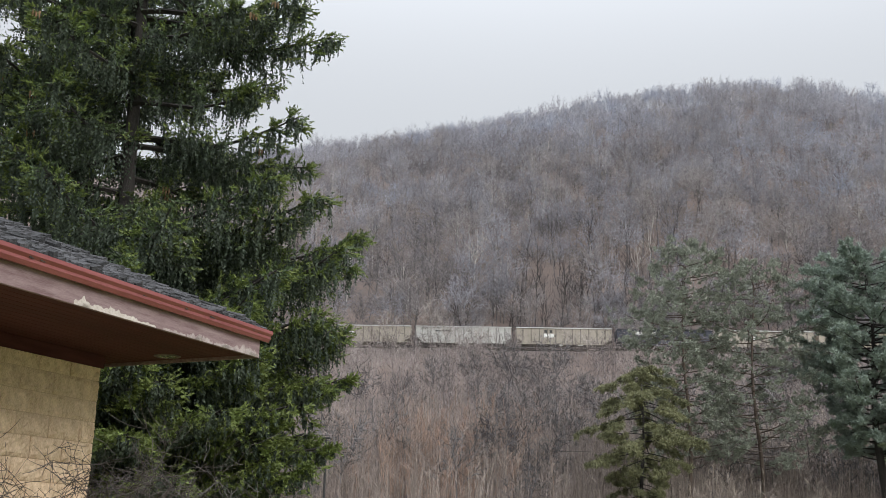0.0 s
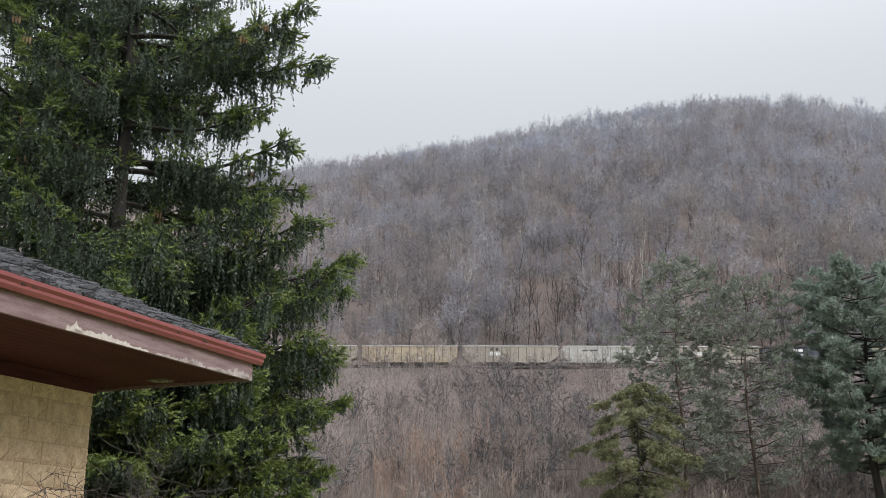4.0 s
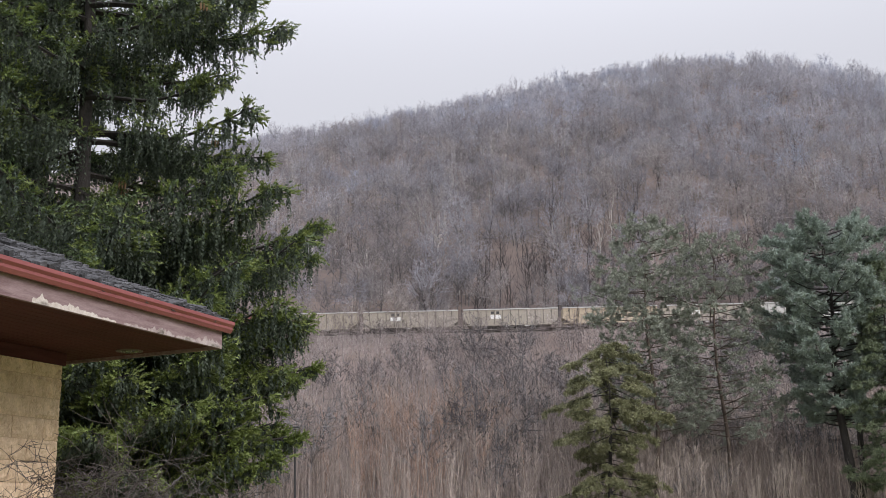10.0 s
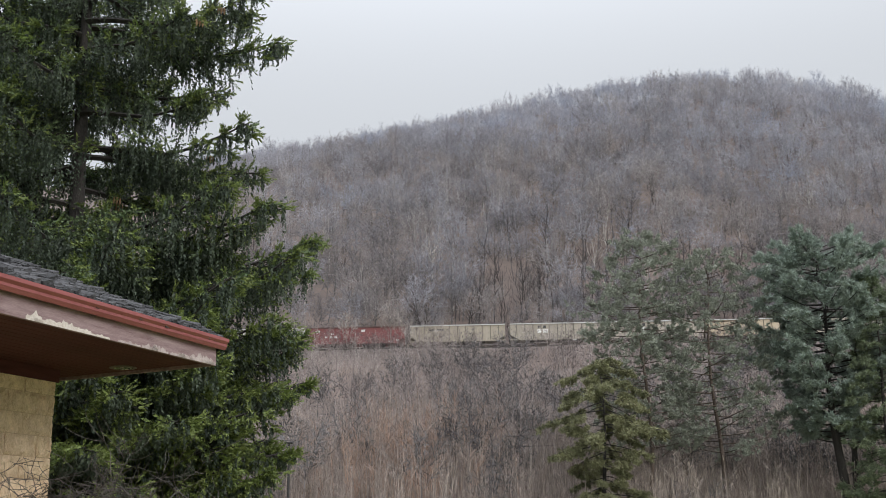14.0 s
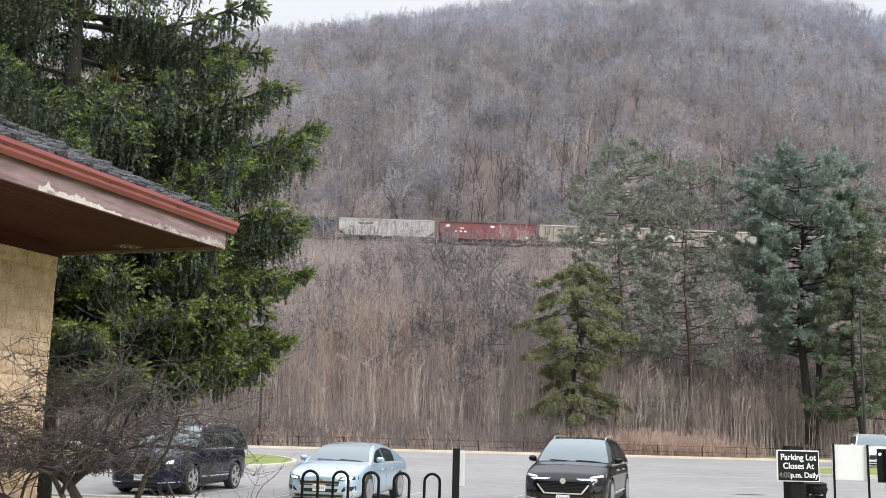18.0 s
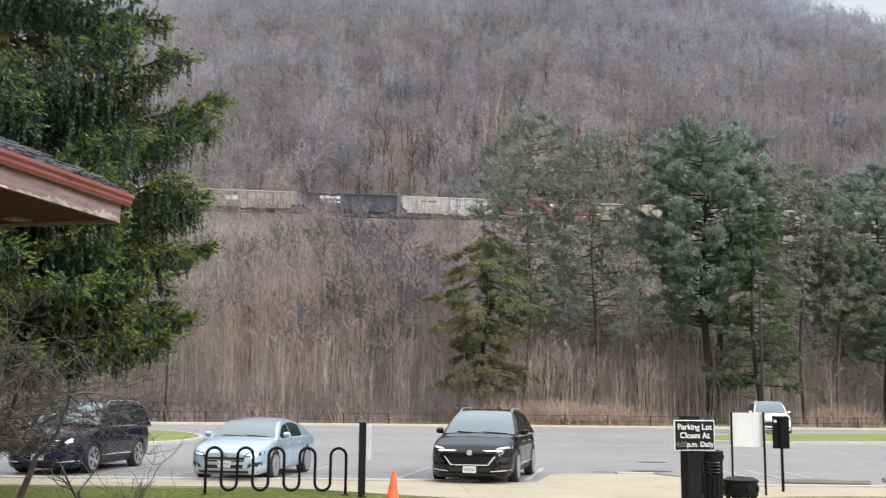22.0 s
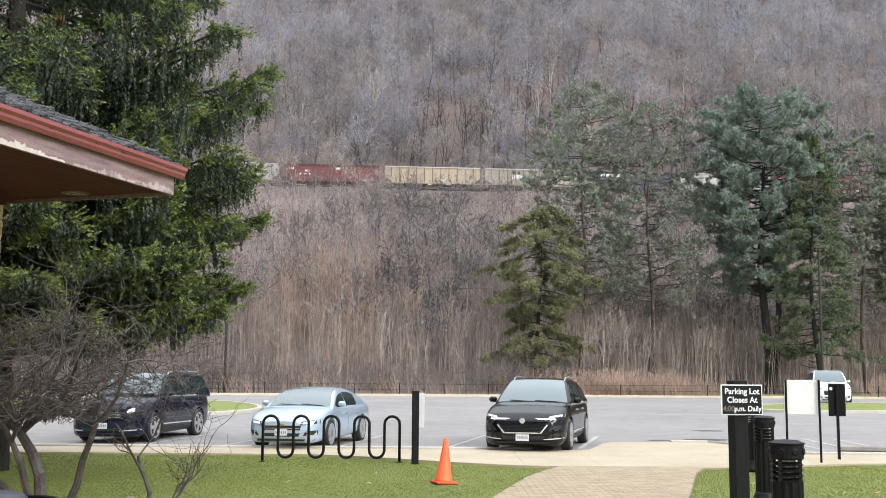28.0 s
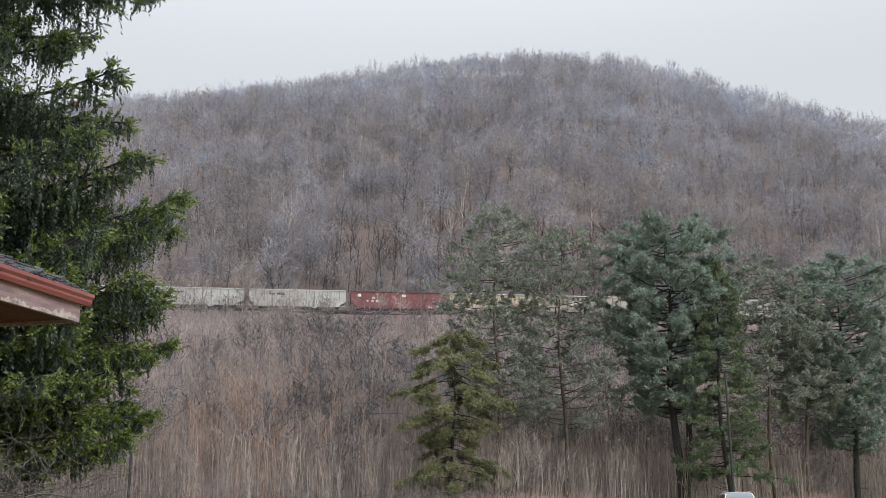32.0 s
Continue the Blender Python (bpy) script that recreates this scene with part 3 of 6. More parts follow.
    for k in (-1, 1):
        bm = bmesh.new()
        x = k * 2.6
        vs = [bm.verts.new(p) for p in ((x - 1.9, -1.3, Z0), (x + 1.9, -1.3, Z0), (x + 1.9, 1.3, Z0), (x - 1.9, 1.3, Z0), (x - 0.5, -0.9, 0.42), (x + 0.5, -0.9, 0.42), (x + 0.5, 0.9, 0.42), (x - 0.5, 0.9, 0.42))]
        for q in ((7, 6, 5, 4), (0, 1, 5, 4), (1, 2, 6, 5), (2, 3, 7, 6), (3, 0, 4, 7)):
            bm.faces.new([vs[i] for i in q])
        part("hopper_chute", bm, DARK_IRON, car)
    for (x0, x1, z0, z1, tone) in marks:
        bm = bmesh.new()
        box(bm, x0, x1, -1.512, -1.5, z0, z1)
        part("marking", bm, MARK_WHITE if tone else MARK_DARK, car)
    return car


DARK_IRON = surface("dark_iron", (0.025, 0.022, 0.02), (0.06, 0.05, 0.042), 2, 0.8)
MARK_WHITE = surface("stencil_white", (0.62, 0.62, 0.6), (0.75, 0.75, 0.73), 3, 0.7)
MARK_DARK = surface("stencil_dark", (0.03, 0.03, 0.03), (0.06, 0.06, 0.06), 3, 0.7)
small = [(-6.9, -6.6, 3.6, 3.72, 0), (6.5, 6.8, 3.6, 3.72, 0), (2.2, 3.0, 1.3, 1.42, 1), (-0.8, -0.2, 1.3, 1.42, 1)]
lettered = small + [(-3.2, -2.75, 3.35, 3.8, 0), (-2.35, -1.9, 3.35, 3.8, 0), (-3.3, -2.5, 2.6, 3.2, 1), (-2.4, -1.6, 2.6, 3.2, 1)]
faint = small + [(-3.4, -2.2, 3.3, 3.6, 0), (-4.6, -3.7, 3.3, 3.55, 0)]
red_marks = [(-6.8, -6.1, 3.3, 3.75, 1), (-5.2, -4.9, 2.5, 2.75, 1), (-4.4, -4.0, 2.5, 2.75, 1), (-3.7, -3.3, 2.5, 2.75, 1), (-4.3, -3.8, 3.0, 3.3, 1), (0.6, 1.4, 3.4, 3.75, 1), (0.8, 1.3, 1.45, 1.7, 1), (5.0, 5.5, 1.6, 1.85, 1), (6.3, 6.8, 1.8, 2.05, 1)]
dark_marks = [(-4.8, -4.1, 3.3, 3.75, 1), (-3.9, -3.2, 3.3, 3.75, 1), (-3.0, -2.4, 3.3, 3.75, 1), (-2.2, -1.5, 3.3, 3.75, 1), (-3.4, -2.9, 2.7, 2.95, 1), (-2.7, -2.2, 2.7, 2.95, 1), (-2.0, -1.5, 2.7, 2.95, 1)]
KINDS = {
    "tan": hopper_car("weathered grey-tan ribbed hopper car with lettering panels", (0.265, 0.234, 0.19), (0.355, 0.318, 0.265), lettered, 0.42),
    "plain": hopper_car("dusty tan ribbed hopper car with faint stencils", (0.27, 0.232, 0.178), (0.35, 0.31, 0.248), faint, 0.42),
    "orange": hopper_car("rusty yellow-tan hopper car with shade-darkened ribs", (0.37, 0.297, 0.205), (0.44, 0.365, 0.265), small + [(1.2, 1.9, 1.9, 2.2, 1)], 0.3),
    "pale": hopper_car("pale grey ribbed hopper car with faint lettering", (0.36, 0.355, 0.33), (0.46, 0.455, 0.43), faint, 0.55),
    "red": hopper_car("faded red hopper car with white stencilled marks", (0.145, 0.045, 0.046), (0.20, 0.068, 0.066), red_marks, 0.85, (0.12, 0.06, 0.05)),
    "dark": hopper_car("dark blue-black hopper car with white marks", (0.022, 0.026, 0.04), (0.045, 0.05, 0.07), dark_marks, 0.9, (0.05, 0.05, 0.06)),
}
# from the car farthest back to the one farthest ahead
ORDER = ["pale", "pale", "pale", "red", "orange", "tan", "dark", "pale", "red", "plain", "tan", "tan", "orange", "tan", "pale", "tan", "dark", "tan", "plain", "tan", "tan", "plain"]
TRAIN = []
used = set()
for i, kind in enumerate(ORDER):
    car = KINDS[kind] if kind not in used else copy_thing(KINDS[kind], pose(0, 0, 0))
    used.add(kind)
    TRAIN.append((car, -20.6 + 16.25 * (i - 14) + 7.45))


def motions():
    for car, x0 in TRAIN:
        walk(car, [(t, pose(x0 + 6.2 * t, rail_y(x0 + 6.2 * t), RAIL_Z, 0, 0, math.degrees(math.atan(0.085)))) for t in (0, 8, 16, 24, 32)])

# ---- the building's corner ----
# local x runs along the eave towards the viewer, y out from the wall; the eave's corner is the origin
B = pose(-3.29, 12.93, 0, 0, 0, -108.05)
house = empty("house", B, "low building of buff split-face block with red-brown eaves", "building")
BLOCK = surface("split_face_block", (0.52, 0.375, 0.24), (0.84, 0.655, 0.46), 7, 0.95, 1.0, 40, vary=0.08, fine=0.5, piece="object", stretch=(1.3, 1.3, 0.55))
MORTAR = surface("block_mortar", (0.50, 0.37, 0.24), (0.60, 0.455, 0.31), 6, 0.95)
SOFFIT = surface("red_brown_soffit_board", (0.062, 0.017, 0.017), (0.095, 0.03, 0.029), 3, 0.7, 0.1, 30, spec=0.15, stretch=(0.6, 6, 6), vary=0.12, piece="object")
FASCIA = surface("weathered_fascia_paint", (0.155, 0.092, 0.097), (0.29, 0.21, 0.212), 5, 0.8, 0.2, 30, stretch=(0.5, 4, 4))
BARE = surface("bare_peeled_wood", (0.42, 0.36, 0.32), (0.62, 0.57, 0.53), 9, 0.9, 0.4, 40)
GUTTER = surface("red_gutter_enamel", (0.20, 0.052, 0.052), (0.285, 0.088, 0.085), 3, 0.38, 0.1, 12, stretch=(0.4, 3, 3))
SHAKE = surface("weathered_shake", (0.005, 0.005, 0.006), (0.07, 0.068, 0.071), 14, 0.9, 0.6, 40, vary=0.8, piece="object", stretch=(1, 5, 5))
# core of the wall, then blocks laid on its two outer faces
WX, WY, SZ = 0.62, -2.19, 3.96
wall = new("wall")
wall.parent = house
bm = bmesh.new()
box(bm, WX + 0.012, 11.9, -9.9, WY - 0.012, -0.1, SZ + 0.2)
part("wall_core", bm, MORTAR, wall)


def block_mesh(w, h, seed):
    rg = np.random.default_rng(seed)
    bm = bmesh.new()
    nx, nz = 11, 6
    g = [[bm.verts.new((i * w / nx, (rg.uniform(-0.006, 0.008) if i in (0, nx) or k in (0, nz) else rg.uniform(0.004, 0.034)), k * h / nz)) for i in range(nx + 1)] for k in range(nz + 1)]
    for k in range(nz):
        for i in range(nx):
            bm.faces.new((g[k][i + 1], g[k][i], g[k + 1][i], g[k + 1][i + 1]))
    back = [bm.verts.new((x, -0.07, z)) for x, z in ((0, 0), (w, 0), (w, h), (0, h))]
    edge = [g[0][0], g[0][nx], g[nz][nx], g[nz][0]]
    bm.faces.new([back[0], back[1]] + [g[0][i] for i in range(nx, -1, -1)])
    bm.faces.new([back[2], back[3]] + [g[nz][i] for i in range(nx + 1)])
    bm.faces.new([back[1], back[2]] + [g[k][nx] for k in range(nz, -1, -1)])
    bm.faces.new([back[3], back[0]] + [g[k][0] for k in range(nz + 1)])
    return bm


CH, CL = 0.262, 0.53
blocks = {}
for c in range(15):
    z = -0.03 + c * CH
    for i in range(-1, 9):
        x0 = WX + (i * CL) + (CL / 2 if c % 2 else 0)
        x1 = x0 + CL - 0.008
        x0 = max(x0, WX)
        if x1 - x0 < 0.1:
            continue
        key = (round(x1 - x0, 3), (c * 7 + i * 3) % 4)
        if key not in blocks:
            ob = part("block", block_mesh(x1 - x0, CH - 0.008, hash(key[1]) + 11), BLOCK, wall)
            blocks[key] = ob.data
        else:
            ob = new("block", blocks[key])
            ob.parent = wall
        ob.location = (x0, WY, z)
    for i in range(0, 5):
        y1 = WY - i * CL - (CL / 2 if c % 2 == 0 else 0)
        key = (round(CL - 0.008, 3), (c + i) % 4)
        if key not in blocks:
            ob = part("block", block_mesh(CL - 0.008, CH - 0.008, key[1] + 31), BLOCK, wall)
            blocks[key] = ob.data
        else:
            ob = new("block", blocks[key])
            ob.parent = wall
        ob.matrix_local = pose(WX, y1 - CL, z, 0, 0, 90)
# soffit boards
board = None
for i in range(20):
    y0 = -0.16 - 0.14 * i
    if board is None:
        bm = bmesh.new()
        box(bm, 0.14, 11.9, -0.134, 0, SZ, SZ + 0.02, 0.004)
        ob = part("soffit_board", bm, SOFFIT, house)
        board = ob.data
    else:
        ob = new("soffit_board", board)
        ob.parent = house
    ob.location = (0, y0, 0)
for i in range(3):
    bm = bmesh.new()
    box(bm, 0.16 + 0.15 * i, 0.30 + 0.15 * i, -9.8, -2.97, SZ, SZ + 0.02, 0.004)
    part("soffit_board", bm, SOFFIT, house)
# fascias, frieze, gutter
bm = bmesh.new()
box(bm, 0.1, 12, -0.16, -0.12, 3.92, 4.22, 0.004)
part("fascia", bm, FASCIA, house)
bm = bmesh.new()
box(bm, 0.1, 0.14, -9.9, -0.165, 3.92, 4.22, 0.004)
part("fascia", bm, FASCIA, house)
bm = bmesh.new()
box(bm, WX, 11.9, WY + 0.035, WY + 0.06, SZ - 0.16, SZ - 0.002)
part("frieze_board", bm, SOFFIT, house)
bm = bmesh.new()
gp = [(-0.118, 4.20), (-0.118, 4.14), (-0.06, 4.13), (-0.03, 4.17), (-0.03, 4.20), (0.0, 4.23), (0.0, 4.27), (-0.02, 4.275), (-0.025, 4.25), (-0.1, 4.17)]
ga, gb = [[bm.verts.new((x, y, z)) for y, z in gp] for x in (0.0, 12.0)]
for i in range(len(gp) - 1):
    bm.faces.new((ga[i], gb[i], gb[i + 1], ga[i + 1]))
bm.faces.new(ga)
part("gutter", bm, GUTTER, house)
# paint peeled off the fascia's lower edge: ragged strips of bare wood, widest at the corner
WORN = surface("thin_worn_paint", (0.26, 0.2, 0.195), (0.47, 0.405, 0.39), 9, 0.9, 0.4, 40)
rng = np.random.default_rng(8)
for x, w, h, mt in ((2.45, 0.85, 0.085, BARE), (3.2, 0.22, 0.12, BARE), (2.15, 0.3, 0.03, BARE), (1.62, 0.4, 0.035, WORN), (1.1, 0.5, 0.075, WORN), (0.62, 0.45, 0.05, WORN), (0.12, 0.55, 0.11, WORN), (0.16, 0.2, 0.06, BARE), (0.75, 0.16, 0.045, BARE), (1.3, 0.12, 0.07, BARE)):
    k = max(6, int(w / 0.022))
    edge = [h * (0.35 + 0.65 * math.sin(math.pi * (j + 0.5) / (k + 1))) * rng.uniform(0.35, 1.0) for j in range(k + 1)]
    bm = bmesh.new()
    low = [[bm.verts.new((x + w * j / k, y, 3.923)) for j in range(k + 1)] for y in (-0.119, -0.1165)]
    top = [[bm.verts.new((x + w * j / k + rng.uniform(-0.006, 0.006), y, 3.93 + edge[j])) for j in range(k + 1)] for y in (-0.119, -0.1165)]
    for j in range(k):
        bm.faces.new((low[1][j + 1], low[1][j], top[1][j], top[1][j + 1]))
        bm.faces.new((top[1][j], top[0][j], top[0][j + 1], top[1][j + 1]))
    part("peeled_patch", bm, mt, house)
# round recessed light in the soffit
bm = bmesh.new()
lathe(bm, [(0.17, SZ - 0.012), (0.17, SZ - 0.002)], 20, (0.42, -1.3))
recess = part("downlight", bm, surface("light_trim", (0.10, 0.07, 0.06), (0.14, 0.1, 0.085), 5, 0.5), house)
bm = bmesh.new()
lathe(bm, [(0.12, SZ - 0.018), (0.12, SZ - 0.0125)], 20, (0.42, -1.3))
part("lens", bm, surface("cold_lens", (0.2, 0.17, 0.15), (0.25, 0.21, 0.19), 5, 0.2), recess)
# hipped roof of shakes, 5.4 in 12
S = 0.45
bm = bmesh.new()
zr = 4.235
a, b = bm.verts.new((0.02, -0.03, zr)), bm.verts.new((12, -0.03, zr))
c, d = bm.verts.new((12, -5, zr + 5 * S)), bm.verts.new((5, -5, zr + 5 * S))
e, g = bm.verts.new((0.02, -9.97, zr)), bm.verts.new((12, -9.97, zr))
for q in ((a, b, c, d), (e, a, d), (g, e, d, c), (a, e, g, b)):
    bm.faces.new(q)
roof = part("roof", bm, surface("roof_deck", (0.03, 0.03, 0.03), (0.06, 0.06, 0.06), 4, 0.95), house)
def shake(w, t, l=0.34):
    """A split wooden shake, thick at its lower end; y falls towards the ridge."""
    V = [(0, 0.0, -0.03), (w, 0.012, -0.03), (w, -l, l * S - 0.012), (0, -l, l * S - 0.012), (0, 0.0, t), (w, 0.012, t * 0.55), (w, -l, 0.008 + l * S), (0, -l, 0.004 + l * S)]
    return np.array(V), np.array([(4, 5, 6, 7), (0, 1, 5, 4), (1, 2, 6, 5), (3, 0, 4, 7)])


rng = np.random.default_rng(3)
kinds, rest, restf, nv, n = {}, [], [], 0, 0
for c in range(38):
    y = -0.03 - 0.095 * c
    x = max(0.03, -y) + 0.01
    while x < 7.5:
        k = int(rng.integers(5))
        w, t = 0.05 + 0.018 * k, (0.03, 0.07, 0.042, 0.085, 0.055)[k]
        at = (x, y + rng.uniform(-0.045, 0.012 if c == 0 else 0.05), zr + (-y - 0.03) * S + rng.uniform(-0.01, 0.035))
        if x < 1.5 and n < 300 and c < 30:
            if k not in kinds:
                V, F = shake(w, t)
                ob = poly_mesh("shingle", V, F, SHAKE, roof)
                kinds[k] = ob.data
            else:
                ob = new("shingle", kinds[k])
                ob.parent = roof
            ob.location = at
            n += 1
        else:
            V, F = shake(w, t)
            rest.append(V + at)
            restf.append(F + nv)
            nv += len(V)
        x += w + rng.uniform(0.004, 0.02)
SHAKE_ROWS = surface("weathered_shake_rows", (0.005, 0.005, 0.006), (0.07, 0.068, 0.071), 14, 0.9, 0.6, 40, vary=0.8, piece="island", stretch=(1, 5, 5))
tagged(poly_mesh("shingle_field", np.concatenate(rest), np.concatenate(restf), SHAKE_ROWS, roof), kind="stuff")
bm = bmesh.new()
for i in range(26):
    k = 0.03 + i * 0.19
    vs = [bm.verts.new(p) for p in ((k, -k - 0.02, zr + k * S + 0.03), (k + 0.13, -k + 0.02, zr + k * S - 0.0), (k + 0.36, -k - 0.22, zr + (k + 0.24) * S + 0.0), (k + 0.26, -k - 0.28, zr + (k + 0.26) * S + 0.05), (k - 0.02, -k - 0.15, zr + k * S), (k + 0.2, -k - 0.4, zr + (k + 0.2) * S))]
    bm.faces.new((vs[0], vs[1], vs[2], vs[3]))
    bm.faces.new((vs[4], vs[0], vs[3], vs[5]))
part("hip_cap", bm, SHAKE, roof)

# ---- woods ----
TRUNK_GREY = surface("forest_trunks", (0.08, 0.074, 0.075), (0.17, 0.158, 0.158), 0.08, 0.95, vary=0.3, piece="island", local=False)
WOOD_TAN = surface("sapling_bark", (0.2, 0.161, 0.139), (0.345, 0.29, 0.252), 0.06, 0.95, vary=0.4, piece="island", local=False)
WOOD_RED = surface("russet_twigs", (0.26, 0.165, 0.12), (0.36, 0.25, 0.19), 0.2, 0.95, vary=0.3, piece="island", local=False)


def bare_tree(rng, h, width, limbs, twigs, tw, trunk_r, fork=0.4):
    """Arrays of a leafless tree: trunk and rising limbs, and apart from them its domed head of fine twigs. fork: where the limbs begin."""
    s, t = Soup(), Soup()
    centre, half = np.array([0, 0, h * 0.66]), np.array([width / 2, width / 2, h * 0.34])
    zs = np.array([0, 0.3, 0.55, 0.85]) * h
    off = np.cumsum(rng.normal(0, h * 0.02, (4, 2)), 0)
    off[0] = 0
    axis = np.column_stack([off, zs])
    rad = trunk_r * (1 - 0.95 * zs / h)
    s.bars(axis[:-1], axis[1:], rad[:-1], rad[1:], 3)
    a = np.arange(limbs) * 2.4 + rng.uniform(0, 6) + rng.normal(0, 0.3, limbs)
    el = np.arcsin(rng.uniform(-0.25, 1.0, limbs))
    v = np.column_stack([np.cos(a) * np.cos(el), np.sin(a) * np.cos(el), np.sin(el)])
    e = centre + v * half * rng.uniform(0.7, 1.0, (limbs, 1))
    z = np.clip(e[:, 2] - width * rng.uniform(0.45, 0.9, limbs), fork * h * rng.uniform(0.6, 1.1, limbs), 0.8 * h)
    p = np.column_stack([np.interp(z, zs, off[:, 0]), np.interp(z, zs, off[:, 1]), z])
    m = (p + e) / 2 + v * np.array([0.1, 0.1, -0.04]) * width
    s.slivers(p, m, trunk_r * 0.8, rng)
    s.slivers(m, e, trunk_r * 0.55, rng)
    s.slivers(m, p, trunk_r * 0.55, rng)
    i = rng.integers(0, limbs, twigs)
    u = rng.uniform(0.25, 1.0, (twigs, 1))
    A = np.where(u < 0.5, p[i] + (m[i] - p[i]) * u * 2, m[i] + (e[i] - m[i]) * (u * 2 - 1))
    d = v[i] * 0.7 + rng.normal(0, 0.7, (twigs, 3)) + np.array([0, 0, 0.2])
    d /= np.linalg.norm(d, axis=1, keepdims=True)
    Bt = A + d * h * rng.uniform(0.06, 0.14, (twigs, 1))
    t.slivers(A, Bt, tw, rng)
    A2 = A + (Bt - A) * rng.uniform(0.25, 0.8, (twigs, 1))
    d2 = d + rng.normal(0, 0.65, (twigs, 3))
    t.slivers(A2, A2 + d2 * h * rng.uniform(0.04, 0.1, (twigs, 1)), tw * 0.85, rng)
    return s.arrays(), t.arrays()


def whole(trees):
    """Trunk and twigs of each tree as one pair of arrays."""
    return [(np.concatenate([a[0], b[0]]), np.concatenate([a[1], b[1] + len(a[0])])) for a, b in trees]


rng = np.random.default_rng(21)
tall = [bare_tree(rng, 12 + 4 * rng.random(), 7.0 + 1.8 * rng.random(), 18, 235, 0.115, 0.12, 0.42) for _ in range(12)]
# finer-twigged trees for the skyline
tall += [bare_tree(rng, 11 + 2.5 * rng.random(), 7.2 + 1.5 * rng.random(), 16, 235, 0.10, 0.07, 0.45) for _ in range(6)]
N = 2500
az = np.radians(-18 + 50 * (np.arange(N) * 0.6180339 % 1.0))
u = (np.arange(N) + rng.random(N)) / N
rb = 179 / (np.cos(az) - 0.085 * np.sin(az))
far = ridge_distance(np.degrees(az)) + 45
r = np.sqrt(rb ** 2 + u * (far ** 2 - rb ** 2))
xy = np.column_stack([r * np.sin(az), r * np.cos(az)]) + rng.normal(0, 0.8, (N, 2))
keep = xy[:, 1] > rail_y(xy[:, 0]) + 9
# thinner stand on the steep leaf-strewn patch above the line
keep &= ~((np.hypot((xy[:, 0] - 22) / 28, (xy[:, 1] - 194) / 17) < 1) & (rng.random(N) < 0.7))
xy, rr = xy[keep], r[keep] / far[keep]
# a closer row of young trees right behind the line
x = rng.uniform(-75, 110, 230)
xy = np.concatenate([xy, np.column_stack([x, rail_y(x) + 8.5 + 20 * rng.random(230) ** 1.5])])
rr = np.concatenate([rr, np.full(230, 0.25)])
P3 = np.column_stack([xy, land(xy[:, 0], xy[:, 1]) - 0.1])
n = len(P3)
pick, turn, lean = np.where(rr < 0.75, rng.integers(0, 12, n), rng.integers(12, 18, n)), rng.uniform(0, 6.28, n), rng.normal(0, 0.05, (n, 2))
size = np.where(rng.random(n) < 0.2, rng.uniform(0.4, 0.7, n), rng.uniform(0.72, 1.15, n)) * (1 - 0.12 * np.clip((rr - 0.75) / 0.2, 0, 1))
size[-230:] *= 0.6
V, F = scatter([a for a, b in tall], pick, P3, turn, size, lean)
tagged(poly_mesh("hillside_trunks", V, F, TRUNK_GREY), "grey-brown trunks of the leafless hillside forest", "forest", kind="stuff")
# warmer-twigged stands low down; towards the ridge distance haze is put into the colour
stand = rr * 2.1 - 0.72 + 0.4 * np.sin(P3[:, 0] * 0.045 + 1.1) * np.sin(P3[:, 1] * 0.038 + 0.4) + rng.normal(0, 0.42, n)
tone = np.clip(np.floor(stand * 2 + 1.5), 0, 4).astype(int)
HAZED_STANDS = (((0.138, 0.127, 0.129), (0.24, 0.223, 0.226), "dark grey-brown"), ((0.258, 0.235, 0.23), (0.395, 0.364, 0.356), "warm tan-grey"), ((0.228, 0.223, 0.244), (0.352, 0.346, 0.374), "mauve-grey"),
          ((0.305, 0.298, 0.322), (0.45, 0.44, 0.47), "pale lavender-tan"), ((0.285, 0.302, 0.358), (0.425, 0.446, 0.518), "hazy-blue"))
for k, (lo, hi, say) in enumerate(HAZED_STANDS):
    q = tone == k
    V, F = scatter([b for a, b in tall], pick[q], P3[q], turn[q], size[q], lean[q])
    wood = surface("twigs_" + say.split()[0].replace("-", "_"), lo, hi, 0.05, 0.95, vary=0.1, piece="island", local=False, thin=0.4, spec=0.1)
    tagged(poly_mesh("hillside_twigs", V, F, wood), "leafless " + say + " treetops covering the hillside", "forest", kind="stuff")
# dark bare trunks on the leaf-strewn slope above the line
n = 240
x = np.concatenate([rng.uniform(-20, 52, 90), rng.uniform(-60, 120, 150)])
xy = np.column_stack([x, rail_y(x) + np.concatenate([rng.uniform(8, 36, 90), rng.uniform(12, 110, 150)])])
P3 = np.column_stack([xy, land(xy[:, 0], xy[:, 1]) - 0.1])
V, F = scatter([a for a, b in tall], rng.integers(0, 12, n), P3, rng.uniform(0, 6.28, n), rng.uniform(0.55, 1.1, n), rng.normal(0, 0.06, (n, 2)))
tagged(poly_mesh("dark_trunks", V, F, surface("dark_wet_bark", (0.03, 0.026, 0.026), (0.07, 0.06, 0.058), 0.5, 0.95)), "dark bare trunks on the leaf-strewn slope", "forest", kind="stuff")
